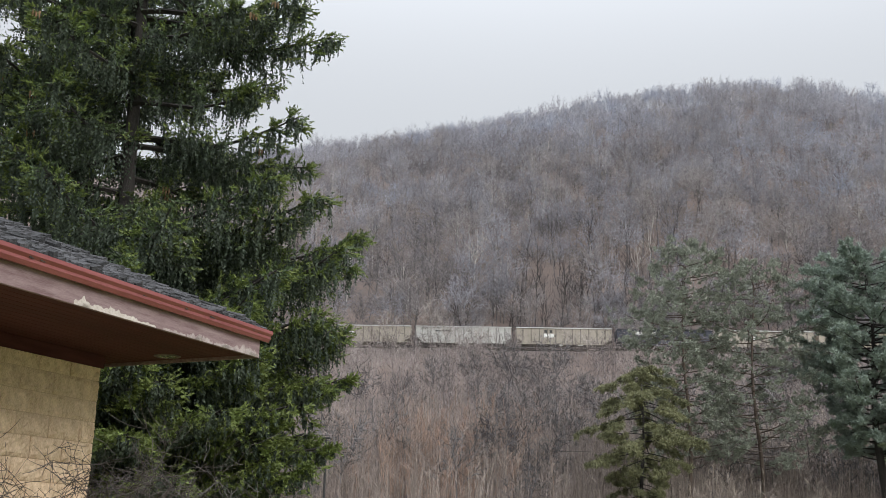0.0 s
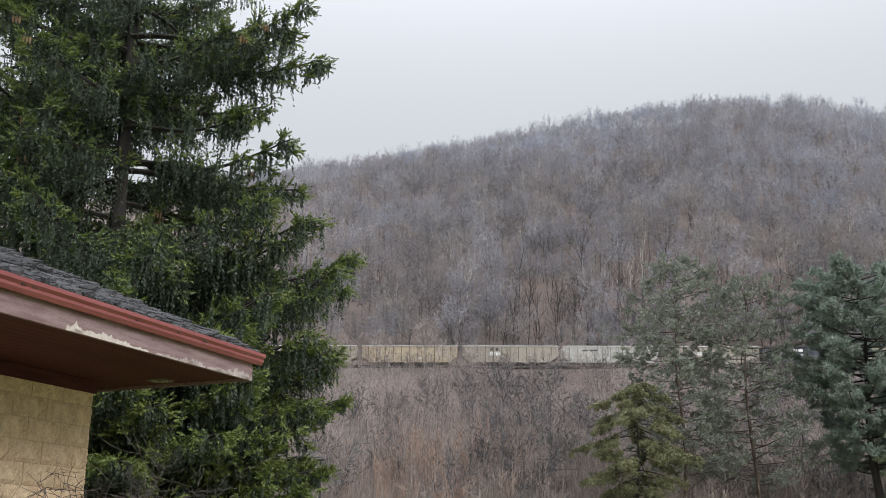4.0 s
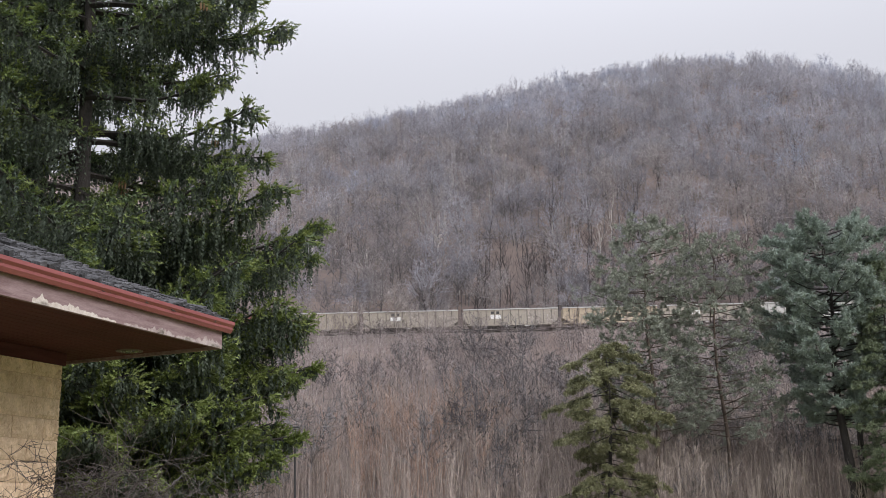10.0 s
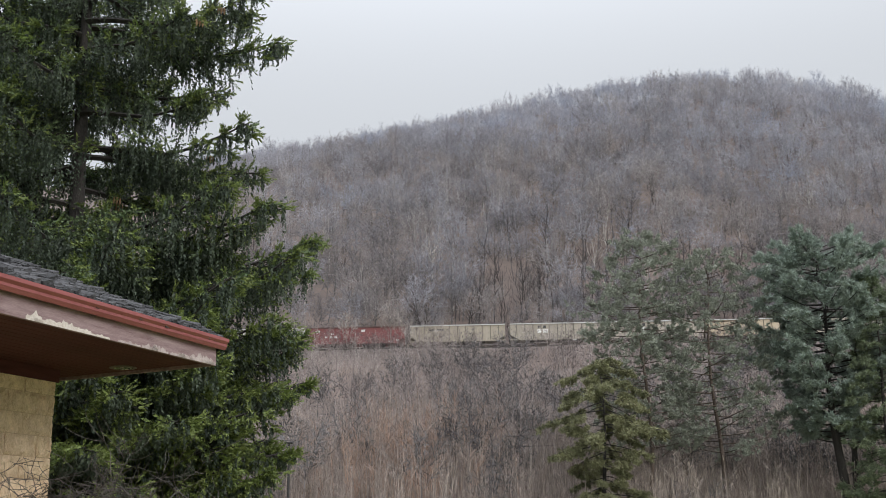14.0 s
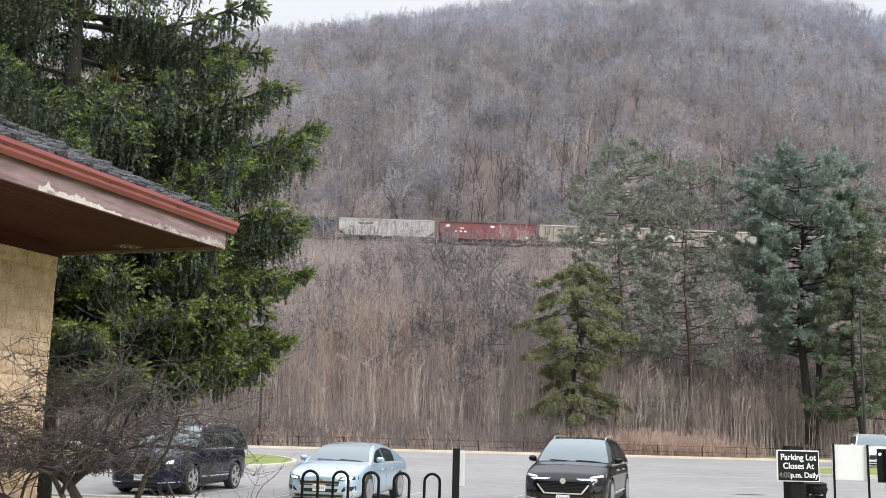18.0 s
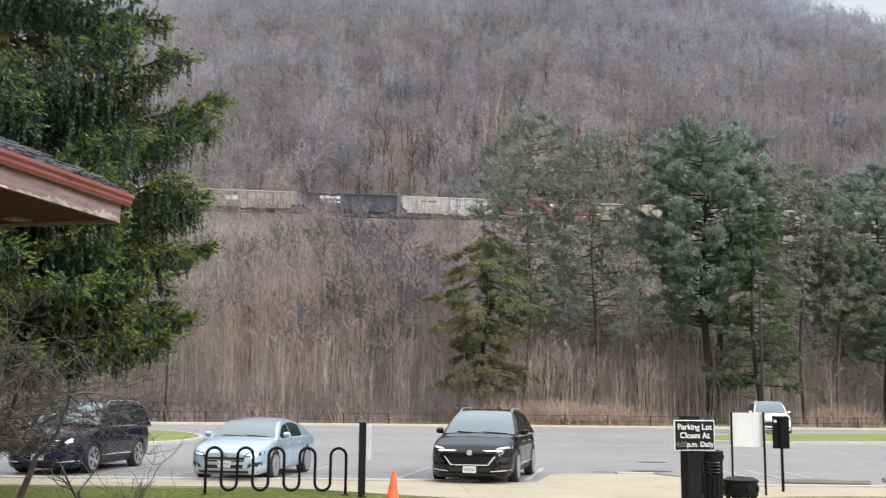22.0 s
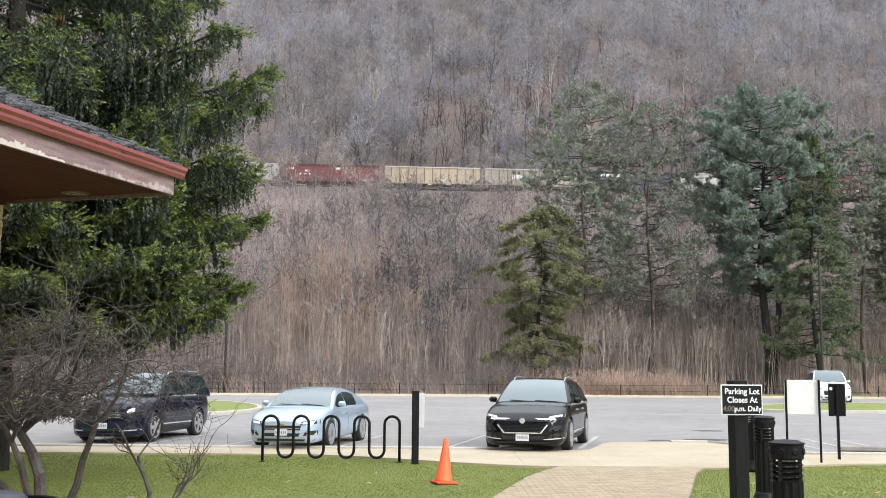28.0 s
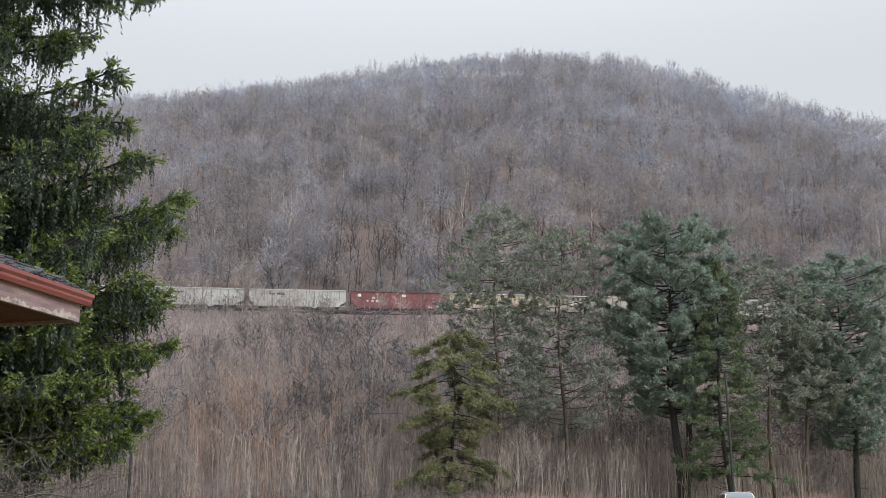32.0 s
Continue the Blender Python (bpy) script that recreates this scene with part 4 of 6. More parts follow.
# pale trunks that stand out among the rest
PALE = surface("pale_bark", (0.42, 0.39, 0.36), (0.55, 0.52, 0.48), 1, 0.9)
n = 85
az = np.radians(rng.uniform(-14, 28, n))
r = rng.uniform(195, 400, n)
xy = np.column_stack([r * np.sin(az), r * np.cos(az)])
P3 = np.column_stack([xy, land(xy[:, 0], xy[:, 1]) - 0.1])
V, F = scatter([a for a, b in tall], rng.integers(0, 12, n), P3, rng.uniform(0, 6.28, n), rng.uniform(0.6, 1.1, n), rng.normal(0, 0.05, (n, 2)))
tagged(poly_mesh("pale_trees", V, F, PALE), "scattered pale-barked bare trees on the hill", "forest", kind="stuff")


def sapling(rng, h, stems, tw):
    s = Soup()
    for i in range(stems):
        hh = h * rng.uniform(0.6, 1.0)
        b = np.array([rng.normal(0, 0.35), rng.normal(0, 0.35), 0])
        m = b + np.array([rng.normal(0, 0.18), rng.normal(0, 0.18), hh * 0.5])
        t = m + np.array([rng.normal(0, 0.3), rng.normal(0, 0.3), hh * 0.5])
        s.bars([b, m], [m, t], [tw, tw * 0.7], [tw * 0.7, tw * 0.2], 3)
        k = 10
        f = rng.uniform(0.35, 0.95, k)[:, None]
        A = np.where(f < 0.5, b + (m - b) * f * 2, m + (t - m) * (f - 0.5) * 2)
        d = np.column_stack([rng.normal(0, 0.5, (k, 2)), rng.uniform(0.3, 1.1, k)]) * hh * 0.17
        s.slivers(A, A + d, tw * 1.1, rng)
    return s.arrays()


sap = [sapling(rng, 7.5, 4, 0.03) for _ in range(8)]


def thicket_edge(x):
    return 77 + 0.30 * np.clip(x, -60, 45)


def bank_points(n, y0, y1, x0=-75, x1=75):
    x = rng.uniform(x0, x1, n)
    lo = thicket_edge(x) + y0
    hi = np.minimum(thicket_edge(x) + y1, rail_y(x) - 8)
    y = lo + (hi - lo) * rng.random(n)
    return np.column_stack([x, y, land(x, y) - 0.05])


P3 = bank_points(3000, 4.5, 36)
n = len(P3)
V, F = scatter(sap, rng.integers(0, 8, n), P3, rng.uniform(0, 6.28, n), rng.uniform(0.5, 1.2, n), rng.normal(0, 0.04, (n, 2)))
tagged(poly_mesh("sapling_thicket", V, F, WOOD_TAN), "dense thicket of leafless tan saplings below the railway", "thicket", kind="stuff")
x = rng.uniform(6, 75, 750)
y = thicket_edge(x) + 2.5 + 34 * rng.random(750)
P3 = np.column_stack([x, y, land(x, y) - 0.05])
V, F = scatter(sap, rng.integers(0, 8, 750), P3, rng.uniform(0, 6.28, 750), rng.uniform(0.55, 1.15, 750), rng.normal(0, 0.04, (750, 2)))
tagged(poly_mesh("sapling_thicket", V, F, surface("pale_sapling_bark", (0.27, 0.222, 0.19), (0.42, 0.358, 0.31), 0.06, 0.95, vary=0.35, piece="island", local=False)), "pale tan saplings standing between the pines", "thicket", kind="stuff")
both = whole(tall[:12])
bushes = whole([bare_tree(rng, 4.6, 3.6, 13, 60, 0.05, 0.05, 0.08) for _ in range(8)])
P3 = bank_points(1800, 18, 120, -75, 75)
n = len(P3)
kind3 = np.clip(np.floor((rng.random(n) + 0.4 * np.sin(P3[:, 0] * 0.23) * np.sin(P3[:, 1] * 0.19)) * 2.6), 0, 2).astype(int)
for q, say, lo, hi in ((kind3 == 0, "dark grey-brown", (0.085, 0.072, 0.072), (0.16, 0.138, 0.136)), (kind3 == 1, "mauve-brown", (0.15, 0.125, 0.12), (0.245, 0.21, 0.2)), (kind3 == 2, "pale tan-grey", (0.24, 0.206, 0.194), (0.385, 0.34, 0.32))):
    V, F = scatter(bushes, rng.integers(0, 8, q.sum()), P3[q], rng.uniform(0, 6.28, q.sum()), rng.uniform(0.45, 1.3, q.sum()), rng.normal(0, 0.12, (q.sum(), 2)))
    tagged(poly_mesh("bank_brush", V, F, surface("brush_" + say.split()[0].replace("-", "_"), lo, hi, 0.06, 0.95, vary=0.2, piece="island", local=False)), "leafless " + say + " brush on the railway bank", "brush", kind="stuff")
PALE_BRUSH = surface("pale_brush_twigs", (0.27, 0.235, 0.215), (0.42, 0.375, 0.345), 0.1, 0.95, vary=0.35, piece="island", local=False)
for n, say, mt in ((380, "pale", PALE_BRUSH), (260, "mauve-brown", surface("mauve_brush_twigs", (0.15, 0.125, 0.12), (0.25, 0.214, 0.204), 0.1, 0.95, vary=0.3, piece="island", local=False))):
    x = rng.uniform(-60, 60, n)
    y = rail_y(x) - 8.2 - 18 * rng.random(n) ** 1.4
    P3 = np.column_stack([x, y, land(x, y) - 0.05])
    V, F = scatter(bushes, rng.integers(0, 8, n), P3, rng.uniform(0, 6.28, n), np.where(rng.random(n) < 0.05, 0.9, rng.uniform(0.2, 0.55, n)), rng.normal(0, 0.12, (n, 2)))
    tagged(poly_mesh("trackside_brush", V, F, mt), say + " leafless brush in front of the railway", "brush", kind="stuff")
# a few pale forked saplings that stand up in front of the cars
for x, dy, z in ((-17.5, 9.0, 0.62), (-15.2, 10.5, 0.5), (-9.5, 9.5, 0.33), (3.5, 9.2, 0.36), (6.6, 10.5, 0.4), (14.5, 9.8, 0.36), (-24.0, 9.5, 0.45)):
    y = rail_y(x) - dy
    V, F = scatter(both, np.array([int(abs(x)) % 12]), np.array([[x, y, float(land(x, y)) - 0.05]]), np.array([x]), np.array([z]))
    tagged(poly_mesh("bare_tree", V, F, PALE_BRUSH), "slender pale leafless tree beside the railway", "tree", "young trees by the line")
# darker young trees standing through the thicket
P3 = bank_points(240, 5, 60)
V, F = scatter(both, rng.integers(0, 12, 240), P3, rng.uniform(0, 6.28, 240), rng.uniform(0.35, 0.7, 240), rng.normal(0, 0.06, (240, 2)))
tagged(poly_mesh("young_trees", V, F, TRUNK_GREY), "darker leafless young trees in the thicket", "thicket", kind="stuff")
# low dark brush between the lot and the thicket
x = rng.uniform(-60, 12, 380)
y = thicket_edge(x) + rng.uniform(-3.5, 4, 380)
P3 = np.column_stack([x, np.maximum(y, lot_edge(x) + 3), land(x, np.maximum(y, lot_edge(x) + 3))])
V, F = scatter(bushes, rng.integers(0, 8, 380), P3, rng.uniform(0, 6.28, 380), rng.uniform(0.25, 0.7, 380), rng.normal(0, 0.15, (380, 2)))
tagged(poly_mesh("low_brush", V, F, surface("dark_brush", (0.075, 0.063, 0.058), (0.165, 0.142, 0.13), 0.08, 0.95, vary=0.3, piece="island", local=False)), "low dark leafless brush behind the lot", "brush", kind="stuff")
# russet clump in the middle of the thicket, and dry russet weeds along the lot's edge
x = rng.normal(-9, 4.0, 120)
y = 98 + rng.normal(0, 6, 120)
P3 = np.column_stack([x, y, land(x, y)])
V, F = scatter(sap, rng.integers(0, 8, 120), P3, rng.uniform(0, 6.28, 120), rng.uniform(0.8, 1.2, 120), rng.normal(0, 0.08, (120, 2)))
tagged(poly_mesh("russet_thicket", V, F, WOOD_RED), "russet-twigged clump in the thicket", "thicket", kind="stuff")
x = np.concatenate([rng.normal(13.0, 2.6, 330), rng.uniform(-30, 45, 60), rng.normal(33, 1.2, 90)])
y = lot_edge(x) + 1.4 + 3.6 * rng.random(len(x))
P3 = np.column_stack([x, y, land(x, y)])
weeds = [sapling(rng, 1.9, 6, 0.02) for _ in range(4)]
V, F = scatter(weeds, rng.integers(0, 4, len(x)), P3, rng.uniform(0, 6.28, len(x)), rng.uniform(0.4, 1.15, len(x)), rng.normal(0, 0.22, (len(x), 2)))
tagged(poly_mesh("dry_weeds", V, F, surface("dry_weed_stalks", (0.30, 0.205, 0.158), (0.42, 0.31, 0.245), 0.3, 0.95, vary=0.3, piece="island", local=False)), "dry russet weeds along the lot's edge", "weeds", kind="stuff")

# ---- pines at the lot's edge ----
BARK_DARK = surface("dark_pine_bark", (0.018, 0.016, 0.015), (0.05, 0.043, 0.038), 2, 0.95, 0.8, 14, stretch=(3, 3, 0.6))
BARK_RED = surface("red_pine_bark", (0.062, 0.045, 0.036), (0.115, 0.088, 0.07), 2, 0.95, 0.8, 14, stretch=(3, 3, 0.6))
NEEDLE = {
    "blue": surface("blue_green_needles", (0.17, 0.218, 0.178), (0.325, 0.382, 0.325), 0.5, 0.6, vary=0.35, piece="island", thin=0.25),
    "grey": surface("grey_green_needles", (0.2, 0.22, 0.176), (0.325, 0.347, 0.283), 0.5, 0.7, vary=0.35, piece="island", thin=0.25),
    "olive": surface("olive_needles", (0.15, 0.156, 0.08), (0.265, 0.265, 0.143), 0.5, 0.7, vary=0.4, piece="island", thin=0.25),
    "green": surface("green_needles", (0.112, 0.145, 0.086), (0.205, 0.24, 0.145), 0.5, 0.7, vary=0.4, piece="island", thin=0.25),
}


def conifer(name, label, x, y, h, z_crown, radius, limbs, plumes, tufts, tone, bark, shape, rise=0.1, curl=0.1, plume=1.3, fall=0.1, inner=0.35, trunk_r=0.22, tuft=0.5, lean=(0, 0), seed=1, fork=False, blades=24, stubs=16):
    """A pine or spruce: trunk, curved limbs, and on each limb plumes of needle tufts. shape(k): the crown's reach at height k (0 foot, 1 top);
    rise, curl: the limb's slope and its upturn; fall: how the plumes point up or hang."""
    rng = np.random.default_rng(seed)
    tree = empty(name, pose(x, y, float(land(x, y)) - 0.15), label, "tree", "conifers behind the lot")

    def axis(z):
        w = 0.25 * math.sin(z * 0.35 + seed)
        return np.array([lean[0] * z + w, lean[1] * z, z])

    bm = bmesh.new()
    tube(bm, [axis(z) for z in np.linspace(0, h, 12)], [trunk_r * (1 - 0.93 * k) + (0.08 if i == 0 else 0) for i, k in enumerate(np.linspace(0, 1, 12))], 9)
    part("trunk", bm, bark, tree, smooth=True)
    if fork:
        bm = bmesh.new()
        tube(bm, [axis(z) + np.array([0.35 + 0.13 * z, 0.3, 0]) * min(1, z / 3) for z in np.linspace(0.3, h * 0.8, 9)], [trunk_r * 0.75 * (1 - 0.9 * k) for k in np.linspace(0, 1, 9)], 8)
        part("second_trunk", bm, bark, tree, smooth=True)
    s, c = Soup(), Soup()
    T = np.linspace(0, 1, 6)
    C, D = [], []
    for i in range(limbs):
        k = (i + rng.random()) / limbs
        z = z_crown + (h - z_crown) * k
        L = radius * shape(k) * rng.uniform(0.62, 1.12)
        a = i * 2.39996 + rng.normal(0, 0.4)
        out, side = np.array([math.cos(a), math.sin(a), 0]), np.array([-math.sin(a), math.cos(a), 0])
        up = rise + rng.normal(0, 0.1) + 0.55 * max(0, k - 0.75) * 4 * max(rise, 0.12)
        ax = axis(z) + np.outer(T * L, out) + np.outer(L * (up * T + curl * T ** 2.2), [0, 0, 1]) + np.outer(np.sin(T * 3 + i) * 0.06 * L, side)
        rd = (0.014 + 0.045 * trunk_r) * L ** 0.5 * (1 - 0.75 * T)
        s.bars(ax[:-1], ax[1:], rd[:-1], rd[1:], 4)
        m = max(2, int(plumes * (0.35 + 0.65 * L / radius)))
        st = np.append(inner + (1 - inner) * rng.random(m - 1) ** 0.8, 1.0)
        base = np.column_stack([np.interp(st, T, ax[:, j]) for j in range(3)])
        d = out * rng.uniform(0.45, 1.0, (m, 1)) + side * (rng.choice([-1, 1], m) * rng.uniform(0.2, 1.1, m) * (1.3 - 0.45 * st))[:, None]
        d[:, 2] = fall + rng.normal(0, 0.3, m)
        d /= np.linalg.norm(d, axis=1, keepdims=True)
        ln = plume * rng.uniform(0.55, 1.15, m) * (1.25 - 0.55 * st) * min(1, 0.45 + L / radius)
        s.bars(base, base + d * ln[:, None], 0.009, 0.004, 3)
        f = 0.2 + 0.8 * rng.random((m, tufts)) ** 0.8
        p = base[:, None] + d[:, None] * (ln[:, None] * f)[:, :, None] + rng.normal(0, 0.09, (m, tufts, 3)) * ln[:, None, None]
        C.append(p.reshape(-1, 3))
        D.append(np.repeat(d, tufts, 0))
    # dead stubs on the bare trunk
    A, Bp = [], []
    for i in range(stubs):
        z = rng.uniform(z_crown * 0.35, z_crown + 2.5)
        a = rng.uniform(0, 6.28)
        L = rng.uniform(0.5, 2.2)
        q = axis(z) + np.array([math.cos(a) * L * 0.6, math.sin(a) * L * 0.6, 0.05 * L])
        A += [axis(z), q]
        Bp += [q, q + np.array([math.cos(a + 0.4) * L * 0.4, math.sin(a + 0.4) * L * 0.4, rng.uniform(-0.3, 0.3) * L])]
    s.bars(A, Bp, 0.032, 0.014, 3)
    V, F = s.arrays()
    tagged(poly_mesh("branchwork", V, F, bark, tree), kind="stuff")
    C, D = np.concatenate(C), np.concatenate(D)
    n = len(C)
    d = rng.normal(0, 1, (n, blades, 3)) + 0.55 * D[:, None] + np.array([0, 0, 0.3])
    d /= np.linalg.norm(d, axis=2, keepdims=True)
    size = tuft * rng.uniform(0.6, 1.25, (n, 1, 1))
    root = C[:, None] + rng.normal(0, 0.1, (n, blades, 3)) * size
    c.slivers(root.reshape(-1, 3), (root + d * size * 0.5).reshape(-1, 3), 0.14 * tuft, rng)
    V, F = c.arrays()
    tagged(poly_mesh("crown", V, F, NEEDLE[tone], tree), kind="stuff")
    return tree


def cone_shape(k):
    return (1 - k) ** 0.7 * 0.95 + 0.08


def round_shape(k):
    return float(np.interp(k, [0, 0.08, 0.2, 0.28, 0.45, 0.7, 0.85, 0.95, 1], [0.55, 0.6, 0.5, 0.85, 1.0, 0.98, 0.88, 0.72, 0.5]))


def broken_shape(k):
    return float(np.interp(k, [0, 0.12, 0.26, 0.36, 0.5, 0.7, 0.85, 0.95, 1], [0.75, 0.85, 0.3, 0.6, 1.0, 0.95, 0.8, 0.62, 0.45]))


def airy_shape(k):
    return float(np.interp(k, [0, 0.15, 0.35, 0.55, 0.8, 0.93, 1], [0.6, 0.95, 0.8, 1.0, 0.75, 0.5, 0.2]))


conifer("spruce_tree", "thin olive spruce with drooping gappy limbs and a broken top", 7.5, 84, 15.2, 3.2, 4.8, 80, 21, 6, "olive", BARK_DARK, broken_shape, -0.12, -0.14, 1.0, -0.8, 0.38, 0.22, 0.47, (0.0, 0), 4, blades=17, stubs=24)
conifer("pine_tree", "sparse grey-green pine with a thin crown of small tufts", 11.7, 90, 25.4, 7.0, 5.3, 100, 11, 4, "grey", BARK_RED, airy_shape, 0.02, 0.12, 1.9, 0.1, 0.2, 0.24, 0.5, (0.02, 0), 5, blades=28)
conifer("pine_tree", "sparse grey-green pine with a thin crown of small tufts", 17.7, 91, 24.0, 6.5, 5.3, 84, 9, 4, "grey", BARK_RED, airy_shape, 0.02, 0.12, 1.9, 0.1, 0.2, 0.24, 0.5, (0.01, 0), 6, blades=28)
conifer("pine_tree", "full blue-green white pine with a dark forked trunk", 27.3, 90, 25.0, 8.2, 5.7, 140, 17, 7, "blue", BARK_DARK, round_shape, 0.06, 0.16, 1.5, 0.3, 0.3, 0.46, 0.6, (0, 0), 7, True, blades=15)
conifer("spruce_tree", "narrow green conifer beside a white pine", 30.6, 87, 21.5, 3.4, 4.0, 100, 13, 6, "green", BARK_DARK, cone_shape, -0.05, 0.0, 1.2, -0.2, 0.2, 0.24, 0.5, (-0.01, 0), 8, blades=16)
conifer("pine_tree", "tall sparse pine with a reddish trunk", 36.5, 92, 22.6, 9.0, 4.5, 90, 11, 4, "grey", BARK_RED, airy_shape, 0.08, 0.12, 1.6, 0.2, 0.2, 0.25, 0.55, (0.01, 0), 9, blades=18)
conifer("pine_tree", "tall sparse pine with a reddish trunk", 40.5, 94, 19.0, 8.0, 4.2, 70, 10, 5, "grey", BARK_RED, airy_shape, 0.08, 0.12, 1.5, 0.2, 0.2, 0.24, 0.55, (0.02, 0), 10, blades=18)
conifer("pine_tree", "full blue-green white pine", 45.5, 95, 23.0, 5.5, 5.6, 110, 16, 7, "blue", BARK_DARK, round_shape, 0.05, 0.16, 1.5, 0.25, 0.3, 0.34, 0.6, (0, 0), 11, blades=15)

# ---- the two great spruces beside the building ----
SPRUCE_BARK = surface("grey_spruce_bark", (0.016, 0.014, 0.013), (0.045, 0.039, 0.036), 3, 0.95, 0.9, 16, stretch=(2, 2, 0.8))
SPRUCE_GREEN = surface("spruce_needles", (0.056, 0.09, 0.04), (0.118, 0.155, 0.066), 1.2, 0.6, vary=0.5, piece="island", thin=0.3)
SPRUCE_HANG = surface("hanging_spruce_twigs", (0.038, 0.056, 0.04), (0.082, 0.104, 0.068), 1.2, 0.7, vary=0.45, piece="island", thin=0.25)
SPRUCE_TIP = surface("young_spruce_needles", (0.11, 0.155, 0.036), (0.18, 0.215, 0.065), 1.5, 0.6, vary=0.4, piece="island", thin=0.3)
CONE = surface("spruce_cone_scales", (0.20, 0.12, 0.065), (0.30, 0.19, 0.11), 20, 0.8, 0.4, 60)


def great_spruce(label, x, y, h, zs, reach, step, seed, arms=(), airy=9.0):
    """A tall spruce: each sweeping limb carries flat side sprays, from which branchlets hang in curtains. reach: limb length at the heights zs;
    arms: single long limbs (height, bearing, length); airy: above this height the limbs stand farther apart."""
    rng = np.random.default_rng(seed)
    tree = empty("spruce_tree", pose(x, y, -0.1), label, "tree", "spruces beside the building")
    bm = bmesh.new()
    tube(bm, [(0.1 * math.sin(z * 0.3), 0.08 * math.cos(z * 0.4), z) for z in np.linspace(0, h, 14)], [0.2 * (1 - 0.9 * k) + 0.015 + (0.08 if i == 0 else 0) for i, k in enumerate(np.linspace(0, 1, 14))], 10)
    part("trunk", bm, SPRUCE_BARK, tree, smooth=True)
    limbs, green, hang, tips = Soup(), Soup(), Soup(), Soup()
    plan, z = [], zs[0]
    while z < h - 0.6:
        plan.append((z, len(plan) * 2.39996 + rng.normal(0, 0.25), float(np.interp(z, zs, reach)) * rng.uniform(0.8, 1.04)))
        z += step * rng.uniform(0.6, 1.4) * (0.6 if z < 5.6 else 0.8 if z < 6.6 else 1 if z < airy else 2.3 if z < 15 else 6)
    plan += [(z, radians(q), L) for z, q, L in arms]
    cones = []
    for k, (z, a, L) in enumerate(plan):
        dirn, side = np.array([math.cos(a), math.sin(a), 0]), np.array([-math.sin(a), math.cos(a), 0])
        t = np.linspace(0, 1, 9)
        droop, up = rng.uniform(0.28, 0.5), rng.uniform(0.25, 0.46)
        ax = dirn * (t * L)[:, None] + np.outer(z + L * (0.12 * t - droop * t ** 1.3 + up * np.maximum(0, t - 0.45) ** 1.5 * 2.0), [0, 0, 1]) + np.outer(np.sin(t * 3 + k) * 0.06 * L, side)
        r = 0.032 * math.sqrt(L) * (1 - 0.85 * t) + 0.006
        limbs.bars(ax[:-1], ax[1:], r[:-1], r[1:], 4)
        ns = int(15 * L)
        st = 0.1 + 0.9 * rng.random(ns) ** 0.75
        base = np.column_stack([np.interp(st, t, ax[:, i]) for i in range(3)])
        sl = (0.2 + 0.3 * L * np.sin(np.pi * np.clip(st * 0.75 + 0.1, 0, 1)) * (1.15 - st)) * rng.uniform(0.5, 1.15, ns)
        sd = dirn * rng.uniform(0.35, 1.0, (ns, 1)) + side * (rng.choice([-1, 1], ns) * rng.uniform(0.5, 1.1, ns))[:, None]
        sd /= np.linalg.norm(sd, axis=1, keepdims=True)
        sd[:, 2] = rng.normal(-0.14, 0.14, ns)
        tip = base + sd * sl[:, None]
        limbs.bars(base, tip, 0.011, 0.004, 3)
        for j in range(ns):
            # a curtain of hanging branchlets, longest under the middle of the limb
            m = max(2, int(sl[j] * 7))
            pts = base[j] + (tip[j] - base[j]) * rng.random(m)[:, None]
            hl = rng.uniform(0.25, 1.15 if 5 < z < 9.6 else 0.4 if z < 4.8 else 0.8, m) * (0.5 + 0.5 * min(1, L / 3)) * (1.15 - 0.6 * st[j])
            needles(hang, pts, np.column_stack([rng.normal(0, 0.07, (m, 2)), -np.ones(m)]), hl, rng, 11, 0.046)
            # sprays above it
            ml = max(3, int(sl[j] * 9))
            pts = base[j] + (tip[j] - base[j]) * (0.15 + 0.85 * rng.random(ml))[:, None] + rng.normal(0, 0.02, (ml, 3))
            d2 = sd[j] + rng.normal(0, 0.4, (ml, 3)) + np.array([0, 0, 0.08])
            needles(tips if rng.random() < (0.9 if z < 5.8 else 0.28) else green, pts, d2, rng.uniform(0.12, 0.3, ml), rng, 7, 0.04)
            if st[j] > 0.6:
                needles(tips, tip[j][None] + rng.normal(0, 0.03, (2, 3)), sd[j] + rng.normal(0, 0.3, (2, 3)) + np.array([0, 0, 0.25]), rng.uniform(0.12, 0.26, 2), rng, 9, 0.036)
                if z > 8.5 and rng.random() < 0.02:
                    cones += [tip[j] + np.array([0.05 * q, 0.03 * q, -0.02]) for q in range(3)]
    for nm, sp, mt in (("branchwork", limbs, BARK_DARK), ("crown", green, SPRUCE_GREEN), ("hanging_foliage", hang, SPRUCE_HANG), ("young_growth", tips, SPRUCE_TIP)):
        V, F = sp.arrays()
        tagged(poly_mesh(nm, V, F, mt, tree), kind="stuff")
    cm = None
    for c in cones:
        if cm is None:
            bm = bmesh.new()
            lathe(bm, [(0.005, 0), (0.019, -0.02), (0.024, -0.07), (0.017, -0.13), (0.004, -0.16)][::-1], 8)
            ob = part("cone", bm, CONE, tree)
            cm = ob.data
        else:
            ob = new("cone", cm)
            ob.parent = tree
        ob.location = c
    return tree


